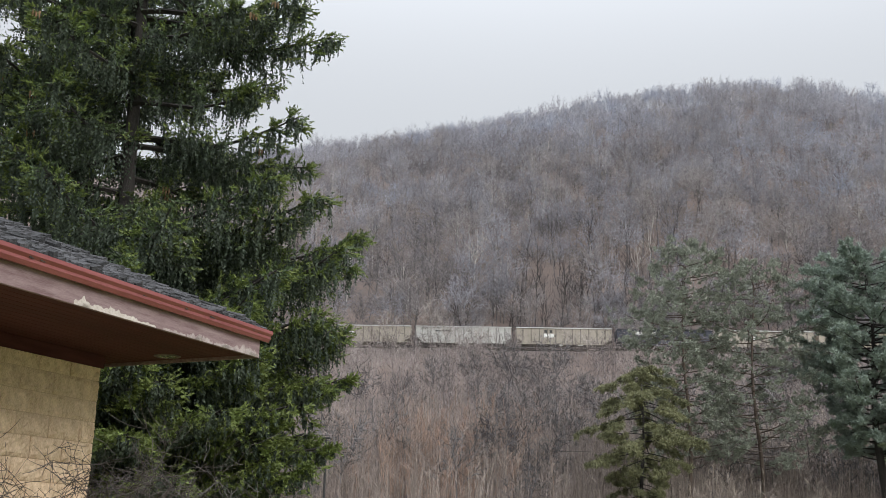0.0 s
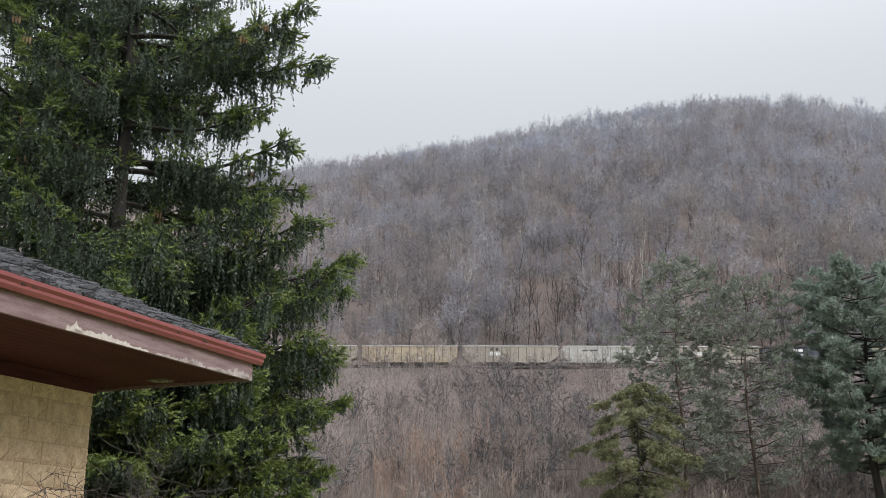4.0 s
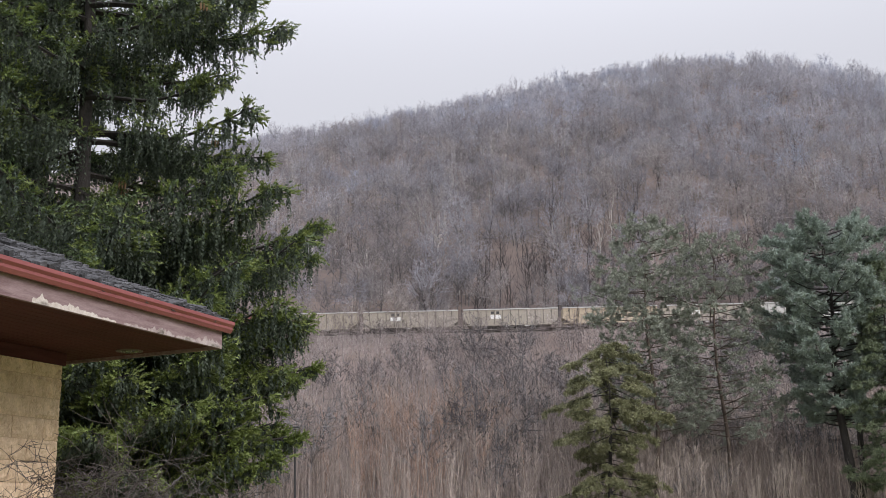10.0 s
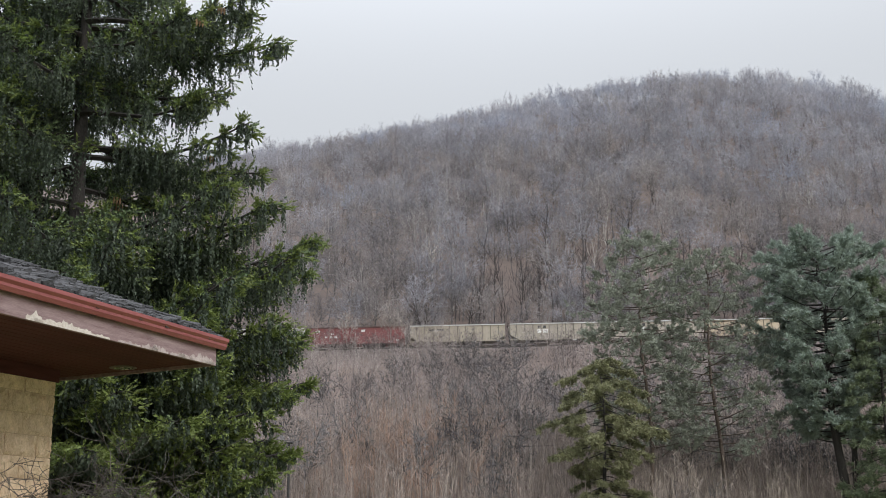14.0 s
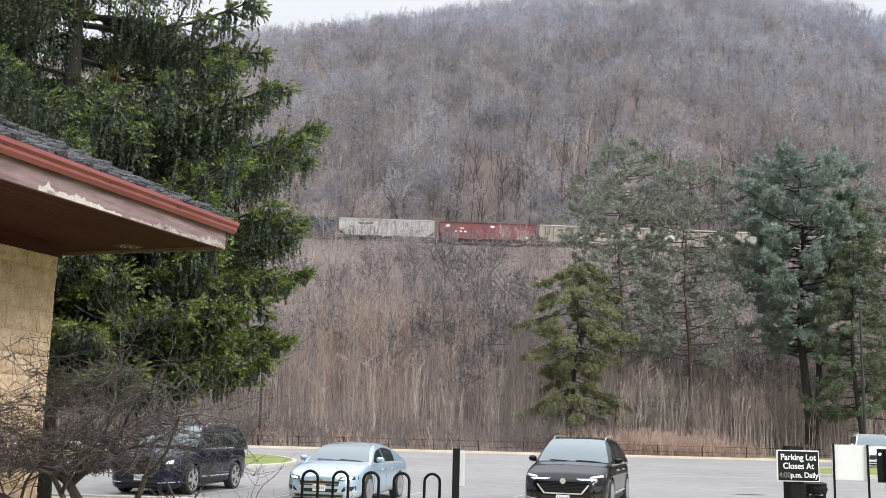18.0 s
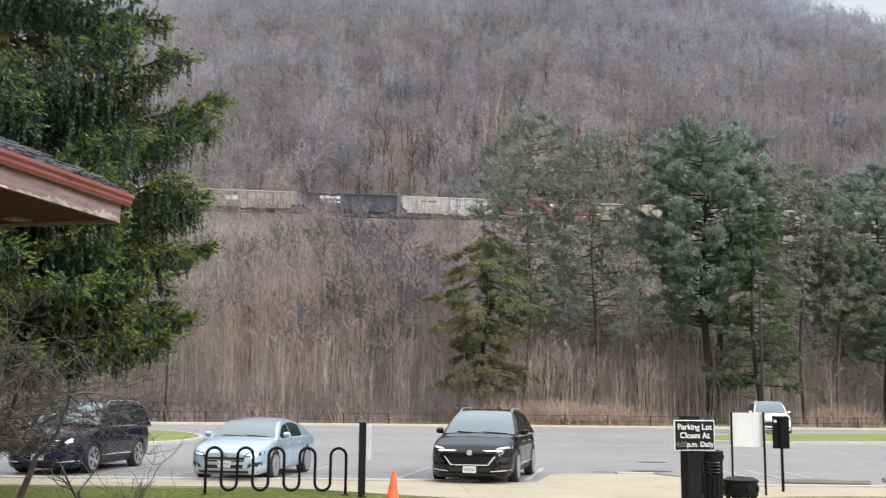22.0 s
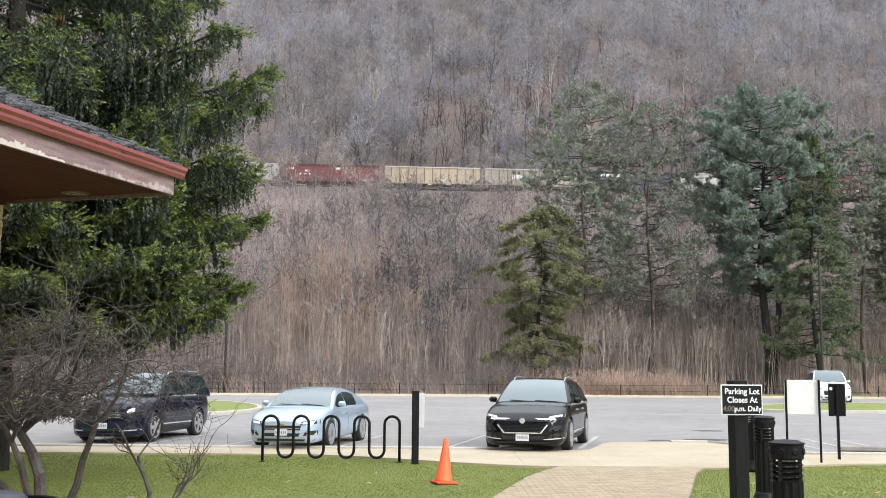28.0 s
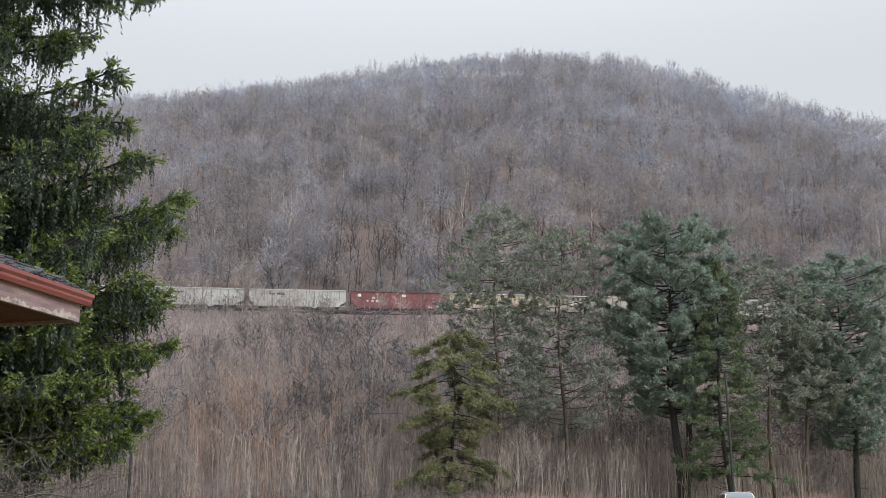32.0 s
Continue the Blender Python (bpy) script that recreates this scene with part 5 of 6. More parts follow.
def needles(soup, pts, dirs, lens, rng, blades, width):
    """Branchlets: needle blades set all round and forward along short twigs."""
    n = len(pts)
    dirs = dirs / np.linalg.norm(dirs, axis=1, keepdims=True)
    f = np.tile(np.linspace(0, 1, blades), (n, 1))
    root = pts[:, None] + dirs[:, None] * (f * lens[:, None])[:, :, None]
    out = rng.normal(0, 1, (n, blades, 3))
    out -= (out * dirs[:, None]).sum(2, keepdims=True) * dirs[:, None]
    out /= np.maximum(np.linalg.norm(out, axis=2, keepdims=True), 1e-6)
    end = root + (out * 0.6 + dirs[:, None] * 0.9) * (0.08 * (1.15 - 0.5 * f))[:, :, None]
    soup.slivers(root.reshape(-1, 3), end.reshape(-1, 3), width, rng)


great_spruce("large dark green spruce with long hanging branchlets", -8.3, 19.6, 22.0, [2.8, 3.6, 4.4, 5.3, 6.2, 7.0, 7.9, 8.3, 8.8, 9.2, 9.7, 10.2, 11.2, 12.2, 13.0, 15.0, 22.0],
             [3.4, 4.1, 4.4, 3.9, 3.9, 4.2, 4.3, 3.4, 2.9, 3.3, 3.7, 3.1, 3.3, 3.6, 3.4, 3.0, 0.1], 0.125, 17,
             [(12.6, -20, 4.2), (12.2, 10, 4.0), (9.8, -12, 3.9), (9.6, 14, 3.7), (7.7, -22, 4.7), (7.4, 2, 4.8), (7.1, 14, 4.6), (6.7, -10, 4.8), (6.3, 8, 4.5), (6.2, -30, 4.6), (5.9, -5, 4.4), (5.7, -18, 4.4), (5.5, -40, 4.3), (5.4, 10, 4.3), (4.9, -10, 4.5), (4.6, 10, 4.6), (4.3, -25, 4.6), (4.0, 0, 4.5),
              (5.3, -50, 4.3), (5.0, -75, 4.0), (4.8, -35, 4.5), (4.5, -60, 4.3), (4.2, -85, 4.0), (4.0, -45, 4.5), (3.7, -65, 4.3), (3.5, -30, 4.4), (3.3, -10, 4.4), (3.1, -50, 4.3), (2.9, -75, 4.0), (2.8, -25, 4.2)], 7.8)
great_spruce("broad dark spruce standing behind its neighbour", -10.6, 21.0, 24.0, [3.0, 5.0, 7.0, 9.0, 11.0, 15.0, 24.0], [3.6, 4.3, 4.2, 3.9, 4.0, 3.6, 0.1], 0.17, 29, airy=15.0)

# ---- parked cars ----
RUBBER = surface("tyre_rubber", (0.012, 0.012, 0.012), (0.025, 0.025, 0.025), 8, 0.8)
ALLOY = surface("alloy_rim", (0.45, 0.46, 0.47), (0.6, 0.6, 0.62), 4, 0.3, metal=0.8)
TRIM = surface("black_trim", (0.008, 0.008, 0.009), (0.02, 0.02, 0.02), 6, 0.5)
CHROME = surface("chrome", (0.72, 0.73, 0.75), (0.82, 0.82, 0.84), 3, 0.22, metal=0.6)
PANE = glass("car_glass", (0.02, 0.028, 0.03))
# windscreens get the sky's pale cyan reflection as part of their base colour
SCREEN = glass("windscreen_sky_tint", (0.10, 0.135, 0.14))
LAMP_GLASS = glass("lamp_glass", (0.62, 0.64, 0.66), 0.1)
RAIL_METAL = surface("satin_rail", (0.28, 0.28, 0.29), (0.36, 0.36, 0.37), 4, 0.4, metal=0.5)
PLATE_INK = surface("plate_ink", (0.2, 0.21, 0.24), (0.26, 0.27, 0.3), 9, 0.6)
PLATE = surface("plate_white", (0.6, 0.6, 0.6), (0.7, 0.7, 0.7), 9, 0.5)


def shell(name, rings, material, parent, closed=True, label=""):
    """A smooth skin through rings of points, capped at both ends."""
    n = len(rings[0])
    V = [p for r in rings for p in r]
    F = [(k * n + i, (k + 1) * n + i, (k + 1) * n + (i + 1) % n, k * n + (i + 1) % n) for k in range(len(rings) - 1) for i in range(n if closed else n - 1)]
    bm = bmesh.new()
    vs = [bm.verts.new(p) for p in V]
    for f in F:
        bm.faces.new([vs[i] for i in f])
    if closed:
        bm.faces.new(vs[:n])
        bm.faces.new(vs[-n:][::-1])
    bmesh.ops.remove_doubles(bm, verts=bm.verts[:], dist=0.0004)
    bmesh.ops.recalc_face_normals(bm, faces=bm.faces[:])
    return part(name, bm, material, parent, label, smooth=True)


def sheet(name, rows, back, material, parent, label=""):
    """A curved plate through rows of points, with an edge that goes back by the vector."""
    bm = bmesh.new()
    g = [[bm.verts.new(p) for p in r] for r in rows]
    back = Vector(back)
    for r0, r1 in zip(g, g[1:]):
        for i in range(len(r0) - 1):
            bm.faces.new((r0[i], r0[i + 1], r1[i + 1], r1[i])).smooth = True
    loop = [v.co.copy() for v in g[0] + [r[-1] for r in g[1:-1]] + g[-1][::-1] + [r[0] for r in g[-2:0:-1]]]
    top, low = [bm.verts.new(v) for v in loop], [bm.verts.new(v + back) for v in loop]
    for i in range(len(loop)):
        j = (i + 1) % len(loop)
        bm.faces.new((top[i], low[i], low[j], top[j]))
    bm.normal_update()
    bm.faces.ensure_lookup_table()
    if bm.faces[0].normal.dot(back) > 0:
        bmesh.ops.reverse_faces(bm, faces=bm.faces[:])
    me = part(name, bm, material, parent, label)
    return me


SIDE_U = [0, 0.05, 0.14, 0.3, 0.5, 0.68, 0.82, 0.91, 0.965, 1.0]
SIDE_F = [0.86, 0.93, 0.97, 0.99, 1.0, 0.992, 0.975, 0.945, 0.895, 0.80]


def car(label, m, paint, L, W, H, belt, hood, cowl, wheel_r, front_axle, rear_axle, roof_x, style):
    """A parked car. Local x points forwards from the middle; hood: height of the bonnet's front edge;
    roof_x: foot and head of the windscreen, head and foot of the rear window."""
    ob = empty("car", m, label, "car", "cars in the lot")
    h, x1 = W / 2, L / 2
    a, b, c, d = roof_x
    tail = style["tail"]
    ex = np.linspace(-x1, x1, 105)
    blur = np.ones(5) / 5

    def line(xs, zs):
        v = np.interp(ex, xs, zs)
        return np.convolve(np.pad(v, 2, mode="edge"), blur, "valid")

    e_top = line([-x1, -x1 + 0.04, -x1 + 0.16, min(d, -x1 + 0.9), a - 0.1, a + 0.12, x1 - 0.75, x1 - 0.3, x1 - 0.12, x1 - 0.03, x1], [tail - 0.3, tail - 0.09, tail, belt + 0.02, belt, cowl, (cowl + hood) / 2 + 0.05, hood + 0.045, hood - 0.01, hood - 0.12, hood - 0.22])
    e_low = line([-x1, -x1 + 0.06, -x1 + 0.3, x1 - 0.35, x1 - 0.06, x1], [0.45, 0.33, 0.24, 0.17, 0.145, 0.24])
    e_half = h * line([-x1, -x1 + 0.06, -x1 + 0.3, -x1 + 0.8, x1 - 0.9, x1 - 0.45, x1 - 0.22, x1 - 0.08, x1], [0.74, 0.86, 0.96, 1, 1, 0.975, 0.91, 0.80, 0.66])

    def half(x, z):
        t, lo = np.interp(x, ex, e_top), np.interp(x, ex, e_low)
        return float(np.interp(x, ex, e_half) * np.interp((z - lo) / max(t - lo, 0.05), SIDE_U, SIDE_F))

    def nose(y, z):
        """How far forward the body reaches at this width and height."""
        for x in np.linspace(x1, x1 - 0.9, 120):
            if np.interp(x, ex, e_low) <= z <= np.interp(x, ex, e_top) and abs(y) <= half(x, z):
                return float(x)
        return x1 - 0.9

    ra = wheel_r + 0.05
    rings = []
    for x, t, lo, w in zip(ex, e_top, e_low, e_half):
        side = [(w * f, lo + (t - lo) * u) for u, f in zip(SIDE_U, SIDE_F)]
        for xa in (front_axle, rear_axle):
            if abs(x - xa) < ra:
                cut = wheel_r + math.sqrt(ra * ra - (x - xa) ** 2)
                side = [(y, max(z, cut)) for y, z in side]
        crown = 0.03
        sec = [(0.0, lo), (w * 0.55, side[0][1] if side[0][1] > lo + 0.01 else lo)] + side + [(w * 0.5, t + crown * 0.6), (0.0, t + crown)]
        rings.append([(x, y, z) for y, z in sec] + [(x, -y, z) for y, z in sec[-2:0:-1]])
    shell("body", rings, paint, ob)

    # greenhouse: windscreen, roof and rear window in one skin, the panes laid on it
    wb, wt = h * 0.925, h * style.get("tumble", 0.70)

    def roof_z(x):
        k = [d, c, (b + c) / 2, b, a]
        z = float(np.interp(x, k, [belt, H - 0.06, H, H - 0.045, belt]))
        bow = 0.07 * math.sin(math.pi * min(1, max(0, (x - b) / (a - b)))) if x > b else 0.05 * math.sin(math.pi * min(1, max(0, (c - x) / (c - d)))) if x < c else 0.02 * math.sin(math.pi * (x - c) / (b - c))
        return min(z + bow, H + 0.005)

    def side_y(z):
        return wb + (wt - wb) * max(0, (z - belt) / (H - belt)) ** 1.25

    rings = []
    for x in np.linspace(d, a, 40):
        t = roof_z(x)
        lo = belt - 0.06
        r = min(0.09, max(0.01, (t - belt) * 0.5))
        sec = [(wb, lo)] + [(side_y(z), z) for z in np.linspace(belt, max(belt, t - r), 5)] + [(side_y(t - r * 0.5) - r * 0.18, t - r * 0.35), (side_y(t) - r * 0.8, t), (side_y(t) * 0.5, t + 0.018), (0.0, t + 0.024)]
        rings.append([(x, y, z) for y, z in sec] + [(x, -y, z) for y, z in sec[-2::-1]])
    shell("roof", rings, style.get("roof", paint), ob)
    for name, xa, xb, mt, fr in (("windscreen", a - 0.02, b - 0.02, SCREEN, 0.965), ("rear_window", d + 0.05, c + 0.03, PANE, 0.9)):
        rows = []
        for x in np.linspace(xa, xb, 9):
            z = max(roof_z(x), belt + 0.005)
            w = (side_y(z) - 0.035) * fr
            rows.append([(x, w * q, z + 0.034 - 0.024 * abs(q) ** 3) for q in np.linspace(-1, 1, 11)])
        sheet(name, rows, (-0.02 if xa > 0 else 0.02, 0, -0.025), mt, ob)
    for s in (1, -1):
        cuts = [(a - 0.2, 0.06, "front_side_window"), (-0.01, style["c"], "rear_side_window")] + ([(style["c"] - 0.07, c - (c - d) * 0.35, "quarter_window")] if style["suv"] else [])
        for u0, u1, nm in cuts:
            rows = []
            xs = [x for x in np.linspace(u0, u1, 14) if roof_z(x) - 0.115 > belt + 0.035]
            for x in xs:
                zt = roof_z(x) - 0.105
                rows.append([(x, s * (side_y(z) + 0.007), z) for z in np.linspace(belt + 0.02, zt, 5)])
            if len(rows) > 2:
                sheet(nm, rows, (0, -s * 0.012, 0), PANE, ob)
        # bright strip along the windows' foot, door seams, handles, sill, mirror
        sheet("window_strip", [[(x, s * (wb + 0.012), z) for z in (belt - 0.008, belt + 0.016)] for x in np.linspace(style["c"] - 0.3, a - 0.32, 8)], (0, -s * 0.012, 0), CHROME, ob)
        for x in (a - 0.12, 0.02, style["c"] + 0.02):
            sheet("door_seam", [[(x + o, s * (half(x, z) + 0.003), z) for z in np.linspace(0.36, belt - 0.05, 6)] for o in (-0.004, 0.004)], (0, -s * 0.01, 0), TRIM, ob)
        for x in (0.14, style["c"] + 0.18):
            sheet("door_handle", [[(x + o, s * (half(x, z) + 0.028), z) for z in (belt - 0.17, belt - 0.135)] for o in (0, 0.1, 0.2)], (0, -s * 0.03, 0), style.get("handle", paint), ob)
        sheet("sill", [[(x, s * (half(x, z) + 0.012), z) for z in (0.24, 0.3, 0.36)] for x in np.linspace(rear_axle + wheel_r + 0.1, front_axle - wheel_r - 0.1, 4)], (0, -s * 0.03, 0), TRIM if style["suv"] else paint, ob)
        if style["suv"]:
            sheet("side_moulding", [[(x, s * (half(x, z) + 0.016), z) for z in (0.43, 0.46)] for x in np.linspace(rear_axle + wheel_r + 0.12, front_axle - wheel_r - 0.14, 4)], (0, -s * 0.02, 0), CHROME, ob)
        bm = bmesh.new()
        box(bm, a - 0.42, a - 0.28, min(s * (h - 0.03), s * (h + 0.16)), max(s * (h - 0.03), s * (h + 0.16)), belt + 0.015, belt + 0.15, 0.045)
        mirror = part("wing_mirror", bm, paint, ob)
        bm = bmesh.new()
        box(bm, a - 0.4, a - 0.33, min(s * h * 0.9, s * (h + 0.05)), max(s * h * 0.9, s * (h + 0.05)), belt + 0.005, belt + 0.05)
        part("mirror_arm", bm, TRIM, mirror)
        if style["suv"]:
            bm = bmesh.new()
            y = s * (wt - 0.05)
            tube(bm, [(b - 0.12, y, H - 0.05), (b - 0.3, y, H + 0.035), ((b + c) / 2, y, H + 0.055), (c + 0.3, y, H + 0.03), (c + 0.12, y, H - 0.06)], 0.02, 6)
            part("roof_rail", bm, RAIL_METAL, ob)
        for x in (front_axle, rear_axle):
            wheel = new("wheel")
            wheel.parent = ob
            wheel.matrix_local = pose(x, s * (h - 0.105), wheel_r, 90, 0, 0)
            bm = bmesh.new()
            lathe(bm, [(wheel_r * 0.7, -0.1), (wheel_r * 0.93, -0.115), (wheel_r, -0.08), (wheel_r, 0.08), (wheel_r * 0.93, 0.115), (wheel_r * 0.7, 0.1)], 24)
            part("tyre", bm, RUBBER, wheel, smooth=False)
            bm = bmesh.new()
            o = -s * 0.1
            for q in range(style.get("spokes", 5)):
                an = 2 * math.pi * q / style.get("spokes", 5)
                ca, sa = math.cos(an), math.sin(an)
                pts = [(0.02, -0.04), (wheel_r * 0.7, -0.055), (wheel_r * 0.7, 0.055), (0.02, 0.04)]
                f0 = [bm.verts.new((u * ca - v * sa, u * sa + v * ca, o)) for u, v in pts]
                f1 = [bm.verts.new((u * ca - v * sa, u * sa + v * ca, o - s * 0.02)) for u, v in pts]
                bm.faces.new(f1 if s < 0 else f1[::-1])
                for i in range(4):
                    bm.faces.new((f0[i], f0[(i + 1) % 4], f1[(i + 1) % 4], f1[i]))
            ring_o = [[bm.verts.new((r * math.cos(2 * math.pi * i / 24), r * math.sin(2 * math.pi * i / 24), zz)) for i in range(24)] for r, zz in ((wheel_r * 0.66, o), (wheel_r * 0.66, o - s * 0.018), (wheel_r * 0.76, o - s * 0.018), (wheel_r * 0.76, o))]
            for r0, r1 in zip(ring_o, ring_o[1:]):
                for i in range(24):
                    bm.faces.new((r0[i], r0[(i + 1) % 24], r1[(i + 1) % 24], r1[i]))
            part("rim", bm, ALLOY, wheel)

    def on_face(name, quad, proud, material, parent, n=7, label=""):
        """A plate laid on the nose over four corners given as (share of half width, height)."""
        (ya, za), (yb, zb), (yc, zc), (yd, zd) = quad
        rows = []
        for v in (0, 0.5, 1):
            p, q = (ya + (yd - ya) * v, za + (zd - za) * v), (yb + (yc - yb) * v, zb + (zc - zb) * v)
            row = []
            for u in np.linspace(0, 1, n):
                y, z = (p[0] + (q[0] - p[0]) * u) * h, p[1] + (q[1] - p[1]) * u
                row.append((nose(y, z) + proud, y, z))
            rows.append(row)
        return sheet(name, rows, (-proud - 0.03, 0, 0), material, parent, label)

    # face: grille, lamps, intakes, number plate as plain bars
    g0, g1, gw0, gw1 = style["grille"]
    grille = on_face("grille", [(-gw0, g0), (gw0, g0), (gw1, g1), (-gw1, g1)], 0.008, TRIM, ob, 9)
    bars = style["bars"]
    for i in range(bars):
        z = g0 + (g1 - g0) * (i + 0.6) / bars
        w = gw0 + (gw1 - gw0) * (i + 0.6) / bars - 0.02
        on_face("grille_bar", [(-w, z - 0.007), (w, z - 0.007), (w, z + 0.007), (-w, z + 0.007)], 0.018, style["bar"], grille, 7)
    if style.get("surround"):
        on_face("grille_surround", [(-gw0, g0 - 0.022), (gw0, g0 - 0.022), (gw0, g0 + 0.006), (-gw0, g0 + 0.006)], 0.022, CHROME, grille, 7)
    for s in (1, -1):
        if style.get("surround"):
            on_face("grille_surround", [(s * gw0, g0 - 0.02), (s * (gw0 + 0.045), g0 - 0.02), (s * (gw1 + 0.035), g1), (s * gw1, g1)], 0.022, CHROME, grille, 3)
            on_face("chrome_wing", [(s * 0.09, g1 - 0.005), (s * (gw1 + 0.1), g1 + 0.0), (s * (gw1 + 0.1), g1 + 0.032), (s * 0.09, g1 + 0.026)], 0.024, CHROME, grille, 6)
        l0, l1, ly0, ly1 = style["lamp"]
        lamp = on_face("headlight", [(s * ly0, l0), (s * ly1, l0 + 0.03), (s * (ly1 - 0.005), l1 + 0.05), (s * (ly0 + 0.03), l1)], 0.012, style.get("lamp_mat", LAMP_GLASS), ob, 7)
        on_face("reflector", [(s * (ly0 + 0.06), l0 + 0.02), (s * (ly1 - 0.12), l0 + 0.035), (s * (ly1 - 0.12), l1 + 0.02), (s * (ly0 + 0.09), l1 - 0.012)], 0.018, CHROME, lamp, 4)
        if style.get("lower_lamp"):
            on_face("lower_lamp", [(s * 0.6, 0.5), (s * 0.9, 0.52), (s * 0.9, 0.64), (s * 0.68, 0.62)], 0.012, TRIM, ob, 5)
        fog = on_face("fog_recess", [(s * 0.58, 0.33), (s * 0.9, 0.36), (s * 0.9, 0.46), (s * 0.66, 0.44)], 0.01, TRIM, ob, 5)
        on_face("fog_trim", [(s * 0.5, 0.3), (s * 0.93, 0.33), (s * 0.93, 0.355), (s * 0.5, 0.322)], 0.026, CHROME, fog, 6)
    on_face("air_intake", [(-0.46, 0.31), (0.46, 0.31), (0.5, 0.39), (-0.5, 0.39)], 0.01, TRIM, ob, 7)
    on_face("chin", [(-0.78, 0.155), (0.78, 0.155), (0.84, 0.255), (-0.84, 0.255)], 0.012, TRIM, ob, 9)
    bm = bmesh.new()
    k = 16
    bz = style["badge"]
    by, bh = style.get("badge_size", (0.065, 0.065))
    ring = [(by * math.cos(2 * math.pi * i / k), bh * math.sin(2 * math.pi * i / k)) for i in range(k)]
    f0 = [bm.verts.new((nose(0, bz) - 0.02, y, bz + z)) for y, z in ring]
    f1 = [bm.verts.new((nose(0, bz) + 0.035, y, bz + z)) for y, z in ring]
    bm.faces.new(f1)
    for i in range(k):
        bm.faces.new((f0[i], f0[(i + 1) % k], f1[(i + 1) % k], f1[i]))
    part("badge", bm, style.get("badge_mat", CHROME), ob)
    pz = style["plate"]
    px = nose(0, pz + 0.07) + 0.02
    bm = bmesh.new()
    box(bm, px - 0.04, px, -0.155, 0.155, pz, pz + 0.15, 0.004)
    plate = part("number_plate", bm, PLATE, ob)
    for i in range(6):
        y = -0.115 + 0.046 * i
        bm = bmesh.new()
        box(bm, px - 0.002, px + 0.003, y - 0.013, y + 0.013, pz + 0.045, pz + 0.11)
        part("plate_bar", bm, PLATE_INK, plate)
    for y in (0.05, 0.72):
        bm = bmesh.new()
        tube(bm, [(a + 0.02, y * wb, belt + 0.045), (a - 0.04, (y - 0.66) * wb, belt + 0.075)], 0.01, 5)
        part("wiper", bm, TRIM, ob)
    return ob


def parked(xf, yf, deg, L, z=0.02):
    """The pose of a car whose nose is at (xf, yf) and whose tail lies away from the walk, turned by deg."""
    a = radians(deg)
    return pose(xf + math.sin(a) * L / 2, yf + math.cos(a) * L / 2, z, 0, 0, -90 - deg)


BLACK_CAR = surface("black_car_paint", (0.003, 0.003, 0.004), (0.006, 0.006, 0.007), 0.7, 0.14, coat=0.22, spec=0.25)
BLUE_CAR = surface("ice_blue_car_paint", (0.34, 0.45, 0.55), (0.40, 0.51, 0.61), 0.7, 0.3, metal=0.35, coat=1.0)
NAVY_CAR = surface("navy_car_paint", (0.004, 0.006, 0.018), (0.007, 0.010, 0.026), 0.7, 0.16, coat=0.3, spec=0.3)
WHITE_CAR = surface("white_car_paint", (0.75, 0.75, 0.74), (0.82, 0.82, 0.81), 0.7, 0.3, coat=0.8)
car("glossy black crossover with a dark mesh grille", parked(1.72, 25.0, 14.5, 5.19, 0.01), BLACK_CAR, 5.19, 2.0, 1.69, 1.10, 0.88, 1.12, 0.38, 1.55, -1.52, (1.15, 0.3, -1.6, -2.4),
    dict(tail=1.06, c=-1.12, suv=True, lamp=(0.80, 0.84, 0.6, 0.94), grille=(0.46, 0.76, 0.4, 0.66), bars=9, bar=BLACK_PAINT, surround=True, lower_lamp=True, badge=0.73, plate=0.27, tumble=0.70, handle=CHROME, spokes=10))
car("ice-blue sedan with a low chrome grille", parked(-3.93, 25.35, 11.0, 5.0, 0.01), BLUE_CAR, 5.0, 1.86, 1.42, 0.96, 0.77, 0.98, 0.34, 1.5, -1.34, (1.2, 0.3, -0.95, -1.95),
    dict(tail=0.98, c=-0.95, suv=False, lamp=(0.58, 0.66, 0.5, 0.93), grille=(0.46, 0.66, 0.5, 0.56), bars=3, bar=CHROME, lamp_mat=PANE, badge=0.58, badge_size=(0.09, 0.028), plate=0.33, tumble=0.68, handle=CHROME, spokes=10,
         badge_mat=surface("gold_badge", (0.5, 0.35, 0.1), (0.6, 0.42, 0.14), 5, 0.3, metal=0.8)))
car("boxy navy sport utility car with a broad grille", parked(-8.75, 27.2, 10.0, 4.86, 0.01), NAVY_CAR, 4.86, 1.99, 1.78, 1.16, 0.98, 1.14, 0.38, 1.45, -1.37, (1.0, 0.42, -1.95, -2.35),
    dict(tail=1.12, c=-1.0, suv=True, lamp=(0.76, 0.86, 0.62, 0.94), grille=(0.62, 0.86, 0.5, 0.58), bars=4, bar=CHROME, lamp_mat=PANE, badge=0.74, plate=0.36, tumble=0.80))
car("white sport utility car parked by a grass island", parked(22.4, 61.4, 12.0, 4.8, 0.33), WHITE_CAR, 4.8, 2.08, 1.9, 1.2, 1.0, 1.2, 0.4, 1.45, -1.4, (0.95, 0.3, -1.7, -2.3),
    dict(tail=1.05, c=-0.95, suv=True, lamp=(0.82, 0.9, 0.6, 0.94), grille=(0.5, 0.86, 0.5, 0.56), bars=3, bar=TRIM, lamp_mat=PANE, badge=0.78, plate=0.38, tumble=0.74))

